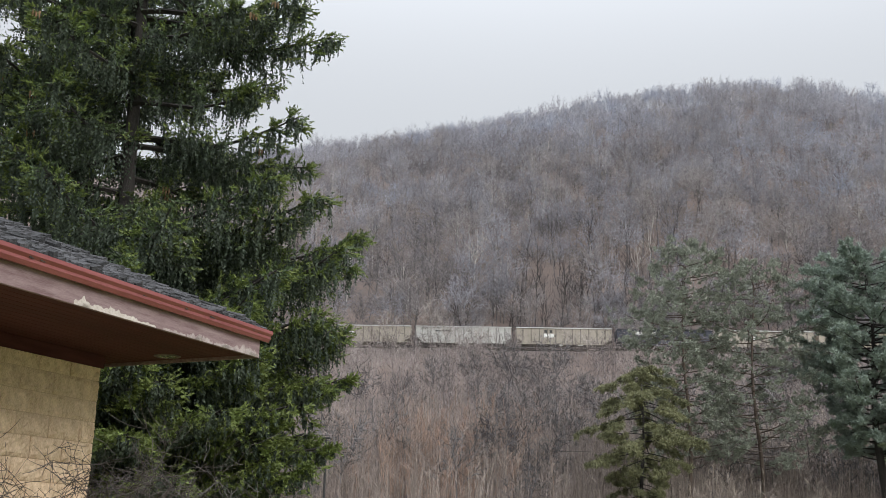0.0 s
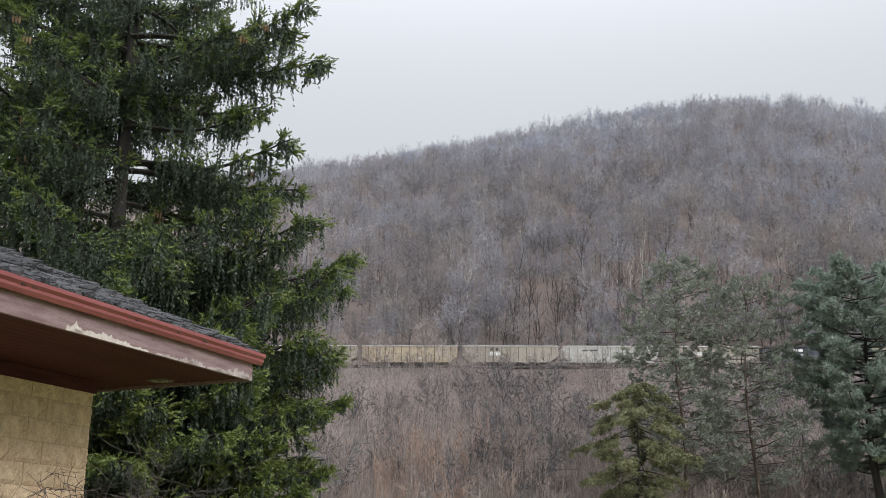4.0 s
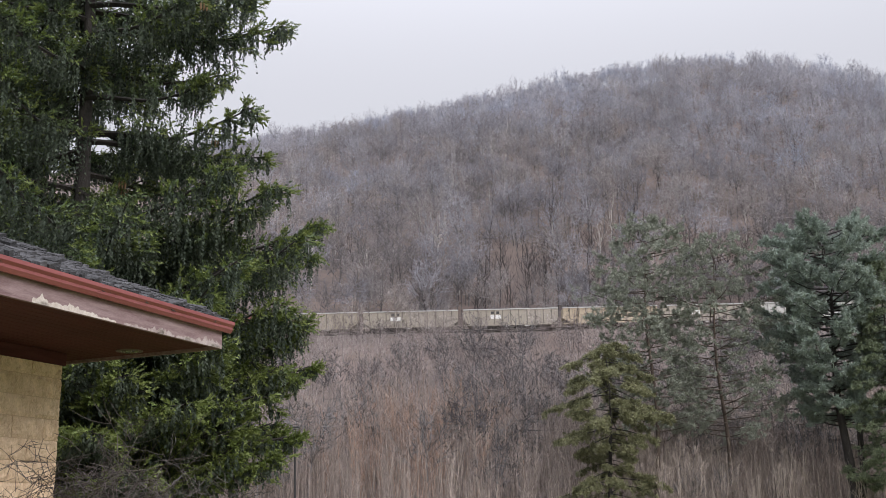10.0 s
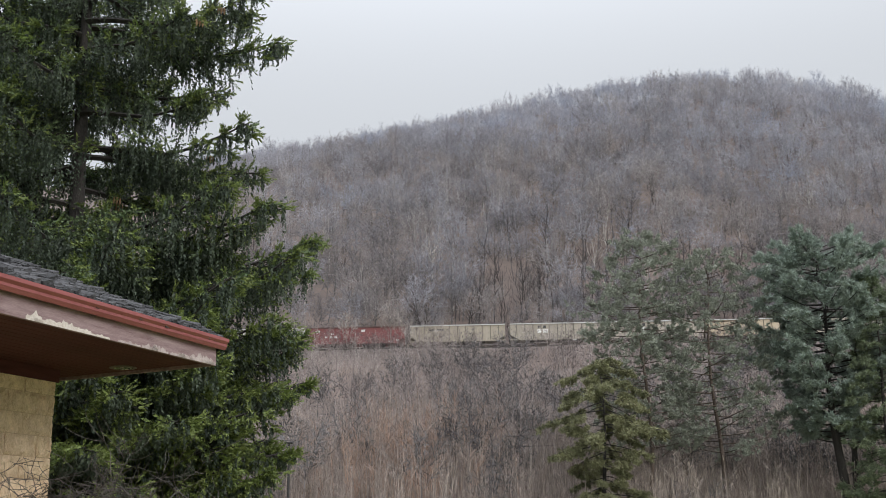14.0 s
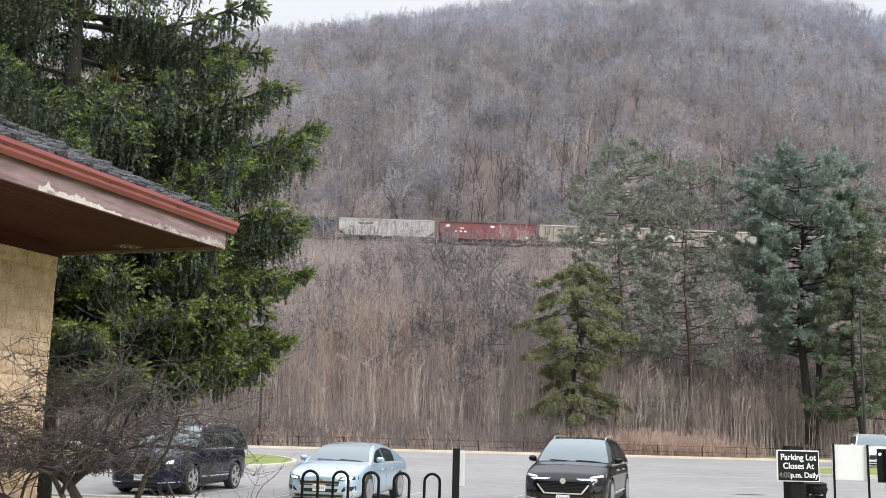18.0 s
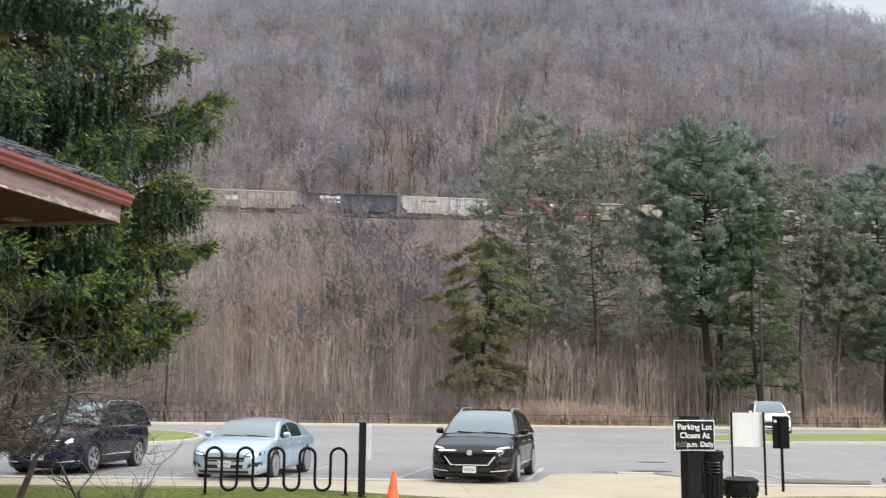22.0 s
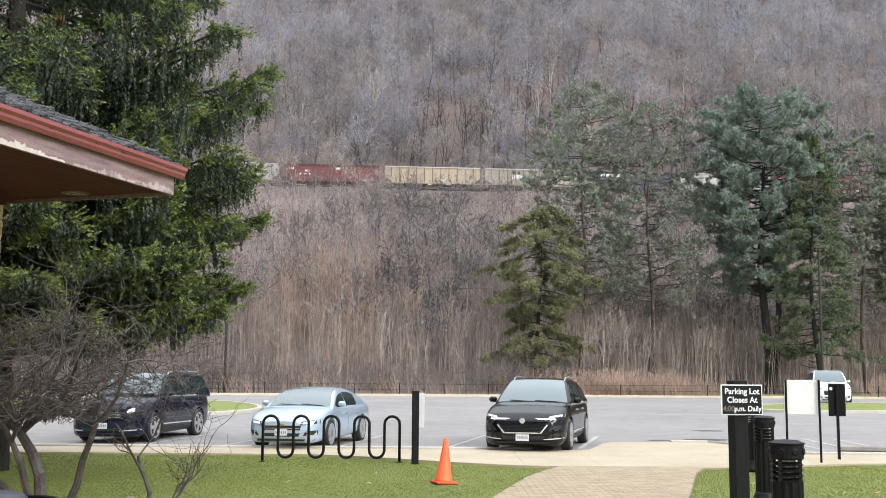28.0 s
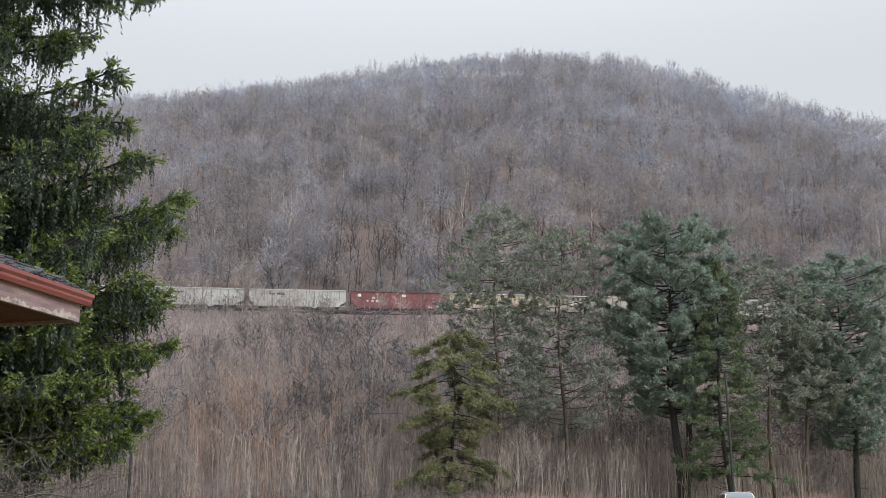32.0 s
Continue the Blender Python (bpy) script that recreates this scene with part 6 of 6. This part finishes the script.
# ---- bike rack, posts, signs ----
rack = empty("bike_rack", pose(-3.8, 22.05, 0, 0, 0, 1.5), "black wave-shaped steel bike rack on the lawn", "bike rack")
bm = bmesh.new()
pts = [(0, 0, -0.1)]
R, TOP, LOW = 0.155, 0.93, 0.09
for i in range(5):
    x0 = i * 4 * R
    pts.append((x0, 0, LOW + R + 0.02 if i else 0.3))
    pts += [(x0 + R - R * math.cos(t), 0, TOP - R + R * math.sin(t)) for t in np.linspace(0, math.pi, 9)]
    if i < 4:
        pts += [(x0 + 3 * R - R * math.cos(t), 0, LOW + R - R * math.sin(t)) for t in np.linspace(0, math.pi, 9)]
pts += [(18 * R, 0, 0.3), (18 * R, 0, -0.1)]
tube(bm, pts, 0.03, 10)
part("wave_bar", bm, BLACK_PAINT, rack, smooth=True)
for x in (0, 18 * R):
    bm = bmesh.new()
    lathe(bm, [(0.075, 0.0), (0.075, 0.018), (0.034, 0.022)], 12, (x, 0))
    part("foot_flange", bm, BLACK_PAINT, rack)

post = empty("sign_post", pose(-0.68, 21.7, 0, 0, 0, 8), "black square post with a pale sign seen edge-on", "sign")
bm = bmesh.new()
box(bm, -0.066, 0.066, -0.066, 0.066, -0.1, 1.46, 0.006)
part("post", bm, BLACK_WOOD, post)
bm = bmesh.new()
box(bm, 0.045, 0.19, 0.075, 0.084, 0.72, 1.42, 0.002)
part("sign_panel", bm, surface("pale_sign_metal", (0.50, 0.51, 0.53), (0.6, 0.6, 0.62), 4, 0.5), post)

cone = empty("traffic_cone", pose(-0.11, 17.85, 0.03, 0, 3, 20), "bright orange traffic cone standing on the grass", "traffic cone")
ORANGE = surface("cone_orange", (0.85, 0.10, 0.025), (0.95, 0.15, 0.04), 3, 0.55)
bm = bmesh.new()
lathe(bm, [(0.155, 0.02), (0.135, 0.05), (0.035, 0.69), (0.028, 0.715), (0.02, 0.715), (0.018, 0.6)], 20)
part("body", bm, ORANGE, cone, smooth=True)
bm = bmesh.new()
box(bm, -0.18, 0.18, -0.18, 0.18, -0.02, 0.02, 0.012)
part("base", bm, surface("cone_base", (0.5, 0.06, 0.02), (0.6, 0.09, 0.03), 3, 0.7), cone)

notice = empty("notice_sign", pose(2.86, 11.05, 0, 0, 0, 12), "black notice sign with white letters on a black post", "sign")
bm = bmesh.new()
box(bm, -0.075, 0.075, -0.075, 0.075, -0.1, 1.74, 0.006)
part("post", bm, BLACK_WOOD, notice)
WHITE_SIGN = surface("sign_white", (0.7, 0.7, 0.69), (0.8, 0.8, 0.79), 4, 0.55)
bm = bmesh.new()
box(bm, -0.225, 0.225, -0.098, -0.078, 1.395, 1.70, 0.002)
panel = part("panel", bm, WHITE_SIGN, notice)
bm = bmesh.new()
box(bm, -0.215, 0.215, -0.1015, -0.0975, 1.405, 1.69)
part("panel_face", bm, BLACK_PAINT, panel)


def words(text, x, z, size, material, parent, bold=0.0):
    cu = bpy.data.curves.new("lettering", "FONT")
    cu.body, cu.size, cu.align_x, cu.extrude, cu.offset = text, size, "CENTER", 0.001, bold
    cu.materials.append(material)
    ob = new("lettering", cu)
    ob.parent = parent
    ob.matrix_local = pose(x, -0.1035, z, 90, 0, 0)
    return ob


DIM = surface("faded_letters", (0.10, 0.085, 0.07), (0.16, 0.14, 0.11), 8, 0.8)
words("Parking Lot", 0, 1.605, 0.083, WHITE_SIGN, panel, 0.0012)
words("Closes At", 0, 1.52, 0.083, WHITE_SIGN, panel, 0.0012)
words("4:00", -0.148, 1.435, 0.074, DIM, panel, 0.002)
words("p.m. Daily", 0.06, 1.435, 0.074, WHITE_SIGN, panel, 0.0012)

board2 = empty("blank_sign", pose(7.4, 22.5, 0, 0, 0, -14), "blank white sign back on two thin black posts", "sign")
for x in (-0.33, 0.33):
    bm = bmesh.new()
    box(bm, x - 0.022, x + 0.022, -0.05, -0.006, -0.1, 1.74, 0.004)
    part("post", bm, BLACK_PAINT, board2)
bm = bmesh.new()
box(bm, -0.36, 0.36, 0.0, 0.012, 1.02, 1.73, 0.003)
part("panel", bm, WHITE_SIGN, board2)
for x, y, deg, z0, z1, w, mark in ((8.42, 23.3, -8, 0.96, 1.66, 0.18, True), (12.1, 22.62, 0, 1.28, 1.80, 0.17, False)):
    sg = empty("sign", pose(x, y, 0, 0, 0, deg), "black-backed parking sign on a thin black post", "sign", "parking signs")
    bm = bmesh.new()
    box(bm, -0.028, 0.028, -0.04, 0.012, -0.1, z1 - 0.03, 0.004)
    part("post", bm, BLACK_PAINT, sg)
    bm = bmesh.new()
    box(bm, -w, w, 0.013, 0.03, z0, z1, 0.01)
    box(bm, -w + 0.02, w - 0.02, 0.004, 0.0125, z0 + 0.03, z0 + 0.06)
    box(bm, -w + 0.02, w - 0.02, 0.004, 0.0125, z1 - 0.06, z1 - 0.03)
    part("panel", bm, BLACK_PAINT, sg)
    if mark:
        bm = bmesh.new()
        lathe(bm, [(0.035, 0), (0.035, 0.004)], 12)
        st = part("sticker", bm, WHITE_SIGN, sg)
        st.matrix_local = pose(-0.12, 0.0, z1 - 0.11, 90, 0, 0)

# ---- bollard lights ----
bol = empty("bollard_light", pose(2.78, 9.3, 0), "black fluted bollard light with a louvred head", "bollard", "bollards along the path")
bm = bmesh.new()
lathe(bm, [(0.215, 0.0), (0.215, 0.05), (0.195, 0.08), (0.185, 0.10), (0.165, 0.14), (0.145, 0.19), (0.14, 0.21)], 28)
part("base", bm, BLACK_PAINT, bol, smooth=True)
bm = bmesh.new()
lathe(bm, [(0.132, 0.21), (0.132, 0.9)], 48, (0, 0), 0.012, 12, (0, 2))
part("shaft", bm, BLACK_PAINT, bol)
LIGHT_CORE = surface("frosted_lamp_tube", (0.5, 0.5, 0.48), (0.6, 0.6, 0.58), 3, 0.4)
bm = bmesh.new()
lathe(bm, [(0.06, 0.9), (0.06, 1.08)], 12)
part("lamp_core", bm, LIGHT_CORE, bol)
for i in range(4):
    bm = bmesh.new()
    lathe(bm, [(0.09, 0.915 + i * 0.045), (0.132, 0.9 + i * 0.045), (0.134, 0.912 + i * 0.045), (0.09, 0.93 + i * 0.045)], 24)
    part("louvre", bm, BLACK_PAINT, bol)
for i in range(4):
    a = math.pi / 4 + i * math.pi / 2
    bm = bmesh.new()
    box(bm, 0.118 * math.cos(a) - 0.014, 0.118 * math.cos(a) + 0.014, 0.118 * math.sin(a) - 0.014, 0.118 * math.sin(a) + 0.014, 0.9, 1.1)
    part("upright", bm, BLACK_PAINT, bol)
bm = bmesh.new()
lathe(bm, [(0.135, 1.085), (0.143, 1.1), (0.143, 1.205), (0.15, 1.21), (0.15, 1.225), (0.10, 1.245), (0.0, 1.252)], 28)
part("cap", bm, BLACK_PAINT, bol, smooth=False)
for i in range(8):
    a = i * math.pi / 4 + 0.2
    bm = bmesh.new()
    lathe(bm, [(0.03, 0), (0.03, 0.008), (0.022, 0.012)], 10)
    st = part("cap_boss", bm, BLACK_PAINT, bol)
    st.matrix_local = Matrix.Translation((0.141 * math.cos(a), 0.141 * math.sin(a), 1.153)) @ Euler((0, math.pi / 2, a)).to_matrix().to_4x4()
copy_thing(bol, pose(4.33, 15.05, 0, 0, 0, 10))
copy_thing(bol, pose(5.82, 20.62, 0, 0, 0, 30))


# ---- litter bins ----
def litter_bin(m, label, flare, r, h, lid):
    """A round slatted steel bin; flare: how far the slats lean out at the rim."""
    ob = empty("litter_bin", m, label, "bin", "bins beside the path")
    n = 26
    for i in range(n):
        a = 2 * math.pi * i / n
        c, s = math.cos(a), math.sin(a)
        bm = bmesh.new()
        prof = [(r, 0.06), (r, h * 0.72), (r + flare * 0.4, h * 0.88), (r + flare, h)]
        w = 0.022
        f0 = [bm.verts.new((q * c - w * s, q * s + w * c, z)) for q, z in prof]
        f1 = [bm.verts.new((q * c + w * s, q * s - w * c, z)) for q, z in prof]
        g0 = [bm.verts.new(((q + 0.01) * c - w * s, (q + 0.01) * s + w * c, z)) for q, z in prof]
        g1 = [bm.verts.new(((q + 0.01) * c + w * s, (q + 0.01) * s - w * c, z)) for q, z in prof]
        for j in range(3):
            for A, Bq in ((f0, f1), (f1, g1), (g1, g0), (g0, f0)):
                bm.faces.new((A[j], A[j + 1], Bq[j + 1], Bq[j]))
        part("slat", bm, BLACK_PAINT, ob)
    for rr, z in ((r + 0.004, 0.07), (r + 0.004, h * 0.66), (r + flare + 0.006, h)):
        bm = bmesh.new()
        tube(bm, [(rr * math.cos(2 * math.pi * i / 28), rr * math.sin(2 * math.pi * i / 28), z) for i in range(29)], 0.016, 6, False)
        part("band", bm, BLACK_PAINT, ob)
    bm = bmesh.new()
    lathe(bm, [(r - 0.03, 0.0), (r - 0.02, h * 0.8), (r - 0.03, h * 0.8), (r - 0.04, 0.05)], 24)
    part("liner", bm, TRIM, ob)
    if lid:
        bm = bmesh.new()
        lathe(bm, [(r + 0.01, h + 0.0), (r + 0.015, h + lid * 0.75), (r - 0.01, h + lid), (r * 0.5, h + lid * 1.12), (0.01, h + lid * 1.16)], 26)
        part("lid", bm, surface("dull_black_lid", (0.02, 0.02, 0.022), (0.05, 0.05, 0.055), 4, 0.45), ob, smooth=True)
    return ob


litter_bin(pose(-3.22, 7.75, 0), "black slatted steel bin with flared rim and domed lid", 0.10, 0.27, 0.86, 0.0)
bm = bmesh.new()
lathe(bm, [(0.16, 0.62), (0.235, 0.84), (0.24, 0.885), (0.20, 0.92), (0.1, 0.94), (0.0, 0.945)], 26)
tagged(part("bin_lid", bm, surface("grey_bin_lid", (0.035, 0.037, 0.045), (0.06, 0.062, 0.07), 4, 0.5, spec=0.3), None, "", True), "domed dark grey lid sitting in a slatted bin", "bin lid").location = (-3.30, 7.75, 0)
litter_bin(pose(1.13, 5.25, 0), "black slatted steel bin with an open flared rim", 0.07, 0.2, 0.84, 0.0)
drum = empty("litter_bin", pose(2.5, 7.0, 0), "squat black bin with a panelled hood and open ring", "bin", "bins beside the path")
bm = bmesh.new()
lathe(bm, [(0.27, 0.0), (0.275, 0.5), (0.26, 0.52)], 28)
part("body", bm, BLACK_PAINT, drum)
bm = bmesh.new()
lathe(bm, [(0.2, 0.5), (0.2, 0.66)], 20)
part("liner", bm, surface("dusty_bag", (0.07, 0.06, 0.05), (0.12, 0.10, 0.085), 4, 0.7), drum)
for i in range(8):
    a = 2 * math.pi * i / 8
    bm = bmesh.new()
    box(bm, -0.02, 0.02, -0.012, 0.012, 0.5, 0.66)
    part("upright", bm, BLACK_PAINT, drum).matrix_local = Matrix.Translation((0.26 * math.cos(a), 0.26 * math.sin(a), 0)) @ Matrix.Rotation(a, 4, "Z")
bm = bmesh.new()
lathe(bm, [(0.265, 0.63), (0.285, 0.64), (0.285, 0.82), (0.292, 0.825), (0.292, 0.845), (0.24, 0.86), (0.0, 0.868)], 30)
hood = part("hood", bm, BLACK_PAINT, drum)
for i in range(12):
    a = 2 * math.pi * i / 12
    bm = bmesh.new()
    box(bm, 0, 0.012, -0.045, 0.045, 0.67, 0.79, 0.004)
    part("hood_panel", bm, BLACK_PAINT, hood).matrix_local = Matrix.Translation((0.283 * math.cos(a), 0.283 * math.sin(a), 0)) @ Matrix.Rotation(a, 4, "Z")

# ---- lamp poles, wheel stops, fence ----
POLE = surface("dark_bronze_pole", (0.012, 0.011, 0.011), (0.025, 0.023, 0.022), 2, 0.5)


def lamp_pole(x, y, h, r, label):
    ob = empty("street_lamp", pose(x, y, float(land(x, y))), label, "street lamp", "lamps of the lot")
    bm = bmesh.new()
    lathe(bm, [(0.22, -0.1), (0.22, 0.12), (0.2, 0.14)], 16)
    part("footing", bm, KERB if r < 0.07 else POLE, ob)
    bm = bmesh.new()
    tube(bm, [(0, 0, 0.1), (0, 0, h)], [r, r * 0.75], 10)
    part("pole", bm, POLE, ob)
    bm = bmesh.new()
    box(bm, -0.28, 0.28, -0.2, 0.2, h, h + 0.16, 0.04)
    head = part("lamp_head", bm, POLE, ob)
    bm = bmesh.new()
    box(bm, -0.22, 0.22, -0.15, 0.15, h - 0.012, h - 0.002)
    part("lens", bm, LIGHT_CORE, head)


lamp_pole(26.3, 74.0, 10.4, 0.10, "tall dark bronze lamp pole on the grass verge")
lamp_pole(-15.0, 72.9, 8.0, 0.10, "tall dark bronze lamp pole at the lot's far edge")
lamp_pole(13.1, 22.5, 9.0, 0.085, "tall dark bronze lamp pole beside the sidewalk")
for x, y, deg in ((13.4, 26.75, -11), (10.6, 26.2, -10), (18.5, 26.9, -11)):
    bm = bmesh.new()
    vs = box(bm, -1.05, 1.05, -0.09, 0.09, 0.0, 0.14, 0.03)
    ws = tagged(part("wheel_stop", bm, surface("old_wheel_stop", (0.22, 0.20, 0.175), (0.32, 0.29, 0.25), 3, 0.9, 0.4, 50)), "weathered concrete wheel stop on the asphalt", "wheel stop", "wheel stops")
    ws.matrix_world = pose(x, y, 0.006, 0, 0, deg)
fence = empty("fence", pose(0, 0, 0), "low black rail fence behind the lot", "fence")
fp = None
fx = np.arange(-48, 50, 3.0)
fy = lot_edge(fx) + 0.9
fz = land(fx, fy)
for x, y, z in zip(fx, fy, fz):
    if fp is None:
        bm = bmesh.new()
        box(bm, -0.025, 0.025, -0.025, 0.025, -0.1, 0.85)
        ob = part("post", bm, BLACK_PAINT, fence)
        fp = ob.data
    else:
        ob = new("post", fp)
        ob.parent = fence
    ob.location = (x, y, z)
for dz in (0.8, 0.42):
    for (xa, ya, za), (xb, yb, zb) in zip(zip(fx, fy, fz), zip(fx[1:], fy[1:], fz[1:])):
        bm = bmesh.new()
        tube(bm, [(xa, ya, za + dz), (xb, yb, zb + dz)], 0.009, 5)
        part("rail", bm, BLACK_PAINT, fence)

# ---- planting bed: bare ornamental tree, shrub, boulder, gravel ----
TWIG = surface("ornamental_bark", (0.02, 0.016, 0.015), (0.105, 0.086, 0.078), 6, 0.6, 0.4, 50, vary=0.3, piece="island")


def branching(name, label, base, stems, spread, seed, levels, up, min_r, low=0.3):
    """A small leafless tree grown by forking, each branch a chain of tapered bars."""
    rng = np.random.default_rng(seed)
    ob = empty(name, pose(*base), label, "tree")
    trunk, twigs = Soup(), Soup()
    work = [(np.zeros(3), np.array(d, float) / np.linalg.norm(d), L, r, 0) for d, L, r in stems]
    while work:
        p, d, L, r, lev = work.pop()
        k = 6 if lev < 2 else 5 if lev < 4 else 4
        pts, rad = [p], [r]
        for i in range(k):
            d = d + rng.normal(0, 0.17 if lev < 2 else 0.2, 3) + np.array([0, 0, up[min(lev, len(up) - 1)]])
            d /= np.linalg.norm(d)
            if lev > 0 and pts[-1][2] < low:
                d[2] = abs(d[2]) * 0.6 + 0.25
                d /= np.linalg.norm(d)
            pts.append(pts[-1] + d * L / k)
            rad.append(r * (1 - 0.42 * (i + 1) / k))
        pts, rad = np.array(pts), np.array(rad)
        (trunk if lev < 2 else twigs).bars(pts[:-1], pts[1:], rad[:-1], rad[1:], 7 if lev < 2 else 4 if lev < 3 else 3)
        if lev < levels:
            for i in range(rng.integers(2, 5) if lev < 2 else rng.integers(3, 6)):
                j = rng.integers(1 if lev else k - 1, k + 1)
                out = rng.normal(0, 1, 3)
                out[2] *= 0.6
                nd = d * 0.6 + out / np.linalg.norm(out) * spread
                work.append((pts[j], nd / np.linalg.norm(nd), L * rng.uniform(0.55, 0.88), max(rad[j] * rng.uniform(0.5, 0.75), min_r), lev + 1))
    V, F = trunk.arrays()
    poly_mesh("trunk", V, F, TWIG, ob)
    V, F = twigs.arrays()
    tagged(poly_mesh("twig_tangle", V, F, TWIG, ob), kind="stuff")
    return ob


branching("ornamental_tree", "small leafless ornamental tree with tangled grey twigs", (-4.2, 11.35, 0.0),
          [((0.02, 0, 1), 1.45, 0.075), ((0.45, 0.1, 1), 1.4, 0.05), ((-0.5, -0.1, 1), 1.45, 0.045), ((0.2, -0.3, 1), 1.4, 0.045), ((-0.85, 0.1, 0.85), 1.35, 0.035)], 1.15, 5, 5, (0.05, 0.03, 0.0, 0.0), 0.004, 1.3)
branching("shrub", "thin leafless shrub with two stems", (-3.36, 12.2, 0.0), [((-0.15, 0, 1), 0.9, 0.032), ((0.3, 0, 1), 0.75, 0.022), ((0.5, 0.1, 1), 0.6, 0.014)], 0.7, 9, 3, (0.05, 0.1, 0.15), 0.003)

bm = bmesh.new()
bmesh.ops.create_icosphere(bm, subdivisions=3, radius=0.5)
for v in bm.verts:
    n = noise.noise(v.co * 2.2 + Vector((3, 1, 0))) * 0.28 + noise.noise(v.co * 6) * 0.07
    v.co *= 1 + n
    v.co.x *= 0.52
    v.co.y *= 0.42
    v.co.z = max(-0.12, v.co.z * 0.46)
boulder = tagged(part("boulder", bm, surface("sandstone_boulder", (0.19, 0.145, 0.105), (0.36, 0.285, 0.21), 3, 0.95, 0.8, 18)), "rough tan sandstone boulder in the planting bed", "boulder")
boulder.location = (-3.83, 12.75, 0.09)

MULCH = surface("bark_mulch", (0.085, 0.062, 0.043), (0.19, 0.145, 0.1), 3, 0.95, 1.0, 30, local=False)
bm = bmesh.new()
bed = [(-7.5, 14.2), (-5.5, 14.0), (-4.4, 13.3), (-3.5, 12.9), (-3.05, 12.4), (-3.0, 11.7), (-3.25, 11.0), (-3.6, 10.2), (-4.2, 9.4), (-5.2, 9.2), (-7.5, 9.5)]
rg = random.Random(4)
pts = []
for (xa, ya), (xb, yb) in zip(bed, bed[1:] + bed[:1]):
    pts += [(xa + (xb - xa) * k / 8 + rg.uniform(-0.09, 0.09), ya + (yb - ya) * k / 8 + rg.uniform(-0.09, 0.09)) for k in range(8)]
f = bm.faces.new([bm.verts.new((x, y, 0.02)) for x, y in pts])
f.normal_update()
if f.normal.z < 0:
    f.normal_flip()
tagged(part("planting_bed", bm, MULCH), "dark mulch planting bed beside the building", "planting bed", kind="structure")
rng = np.random.default_rng(12)
pebble = []
for k in range(5):
    bm = bmesh.new()
    bmesh.ops.create_icosphere(bm, subdivisions=1, radius=1)
    bm.verts.ensure_lookup_table()
    V = np.array([v.co[:] for v in bm.verts]) * rng.uniform(0.7, 1.2, (len(bm.verts), 1)) * np.array([1, 0.8, 0.55])
    pebble.append((V, np.array([[v.index for v in fc.verts] for fc in bm.faces])))
    bm.free()
n = 1500
x = rng.uniform(-5.0, -3.1, n)
y = rng.uniform(9.6, 11.55, n)
ok = (x + 3.0) * 0.9 < (y - 11.6) * 0.55 + 0.25
P3 = np.column_stack([x, y, rng.uniform(0.02, 0.05, n)])[ok]
n = len(P3)
V, F = scatter(pebble, rng.integers(0, 5, n), P3, rng.uniform(0, 6.28, n), rng.uniform(0.016, 0.04, n))
tagged(poly_mesh("gravel", V, F, surface("river_gravel", (0.30, 0.24, 0.18), (0.46, 0.39, 0.31), 8, 0.85, vary=0.3, piece="island")), "tan river gravel edging the planting bed", "gravel", kind="stuff")

# ---- lawn blades and fallen leaves ----
def in_bed(x, y):
    """True where a point lies inside the planting bed's outline."""
    c = np.zeros(len(x), bool)
    for (xa, ya), (xb, yb) in zip(bed, bed[1:] + bed[:1]):
        if ya != yb:
            c ^= ((ya > y) != (yb > y)) & (x < (xb - xa) * (y - ya) / (yb - ya) + xa)
    return c


GRASS = surface("grass_blades", (0.115, 0.16, 0.023), (0.198, 0.216, 0.042), 0.35, 0.8, vary=0.12, piece="island", local=False, thin=0.35)
n = 300000
y = 9 + 15.5 * rng.random(n) ** 0.9
x = rng.uniform(-10, 14, n)
inside = (y < walk_near(x) - 0.02) & ~((x > path_left(y) - 0.01) & (x < path_right(y) + 0.01)) & ~(in_bed(x, y) & (rng.random(n) < 0.93))
x, y = x[inside], y[inside]
n = len(x)
A = np.column_stack([x, y, np.zeros(n)])
Bt = A + np.column_stack([rng.normal(0, 0.016, (n, 2)), rng.uniform(0.008, 0.022, n)])
s = Soup()
s.slivers(A, Bt, 0.011, rng)
V, F = s.arrays()
tagged(poly_mesh("grass", V, F, GRASS), "short green spring grass of the lawn", "grass", kind="stuff")
n = 90
x, y = rng.uniform(-3, 9, n), rng.uniform(10, 22, n)
inside = (y < walk_near(x) - 0.1) & ~((x > path_left(y) - 0.05) & (x < path_right(y) + 0.05))
x, y = x[inside], y[inside]
leaf = [(np.array([(-1, 0, 0), (0, -0.55, 0.15), (1, 0, 0.3), (0, 0.55, 0.1)]), np.array([(0, 1, 2), (0, 2, 3)]))]
V, F = scatter(leaf, np.zeros(len(x), int), np.column_stack([x, y, np.full(len(x), 0.06)]), rng.uniform(0, 6.28, len(x)), rng.uniform(0.03, 0.06, len(x)))
tagged(poly_mesh("fallen_leaves", V, F, surface("dry_leaf", (0.30, 0.2, 0.1), (0.42, 0.31, 0.18), 4, 0.9, vary=0.3, piece="island")), "dry tan leaves on the grass", "leaves", kind="stuff")

motions()
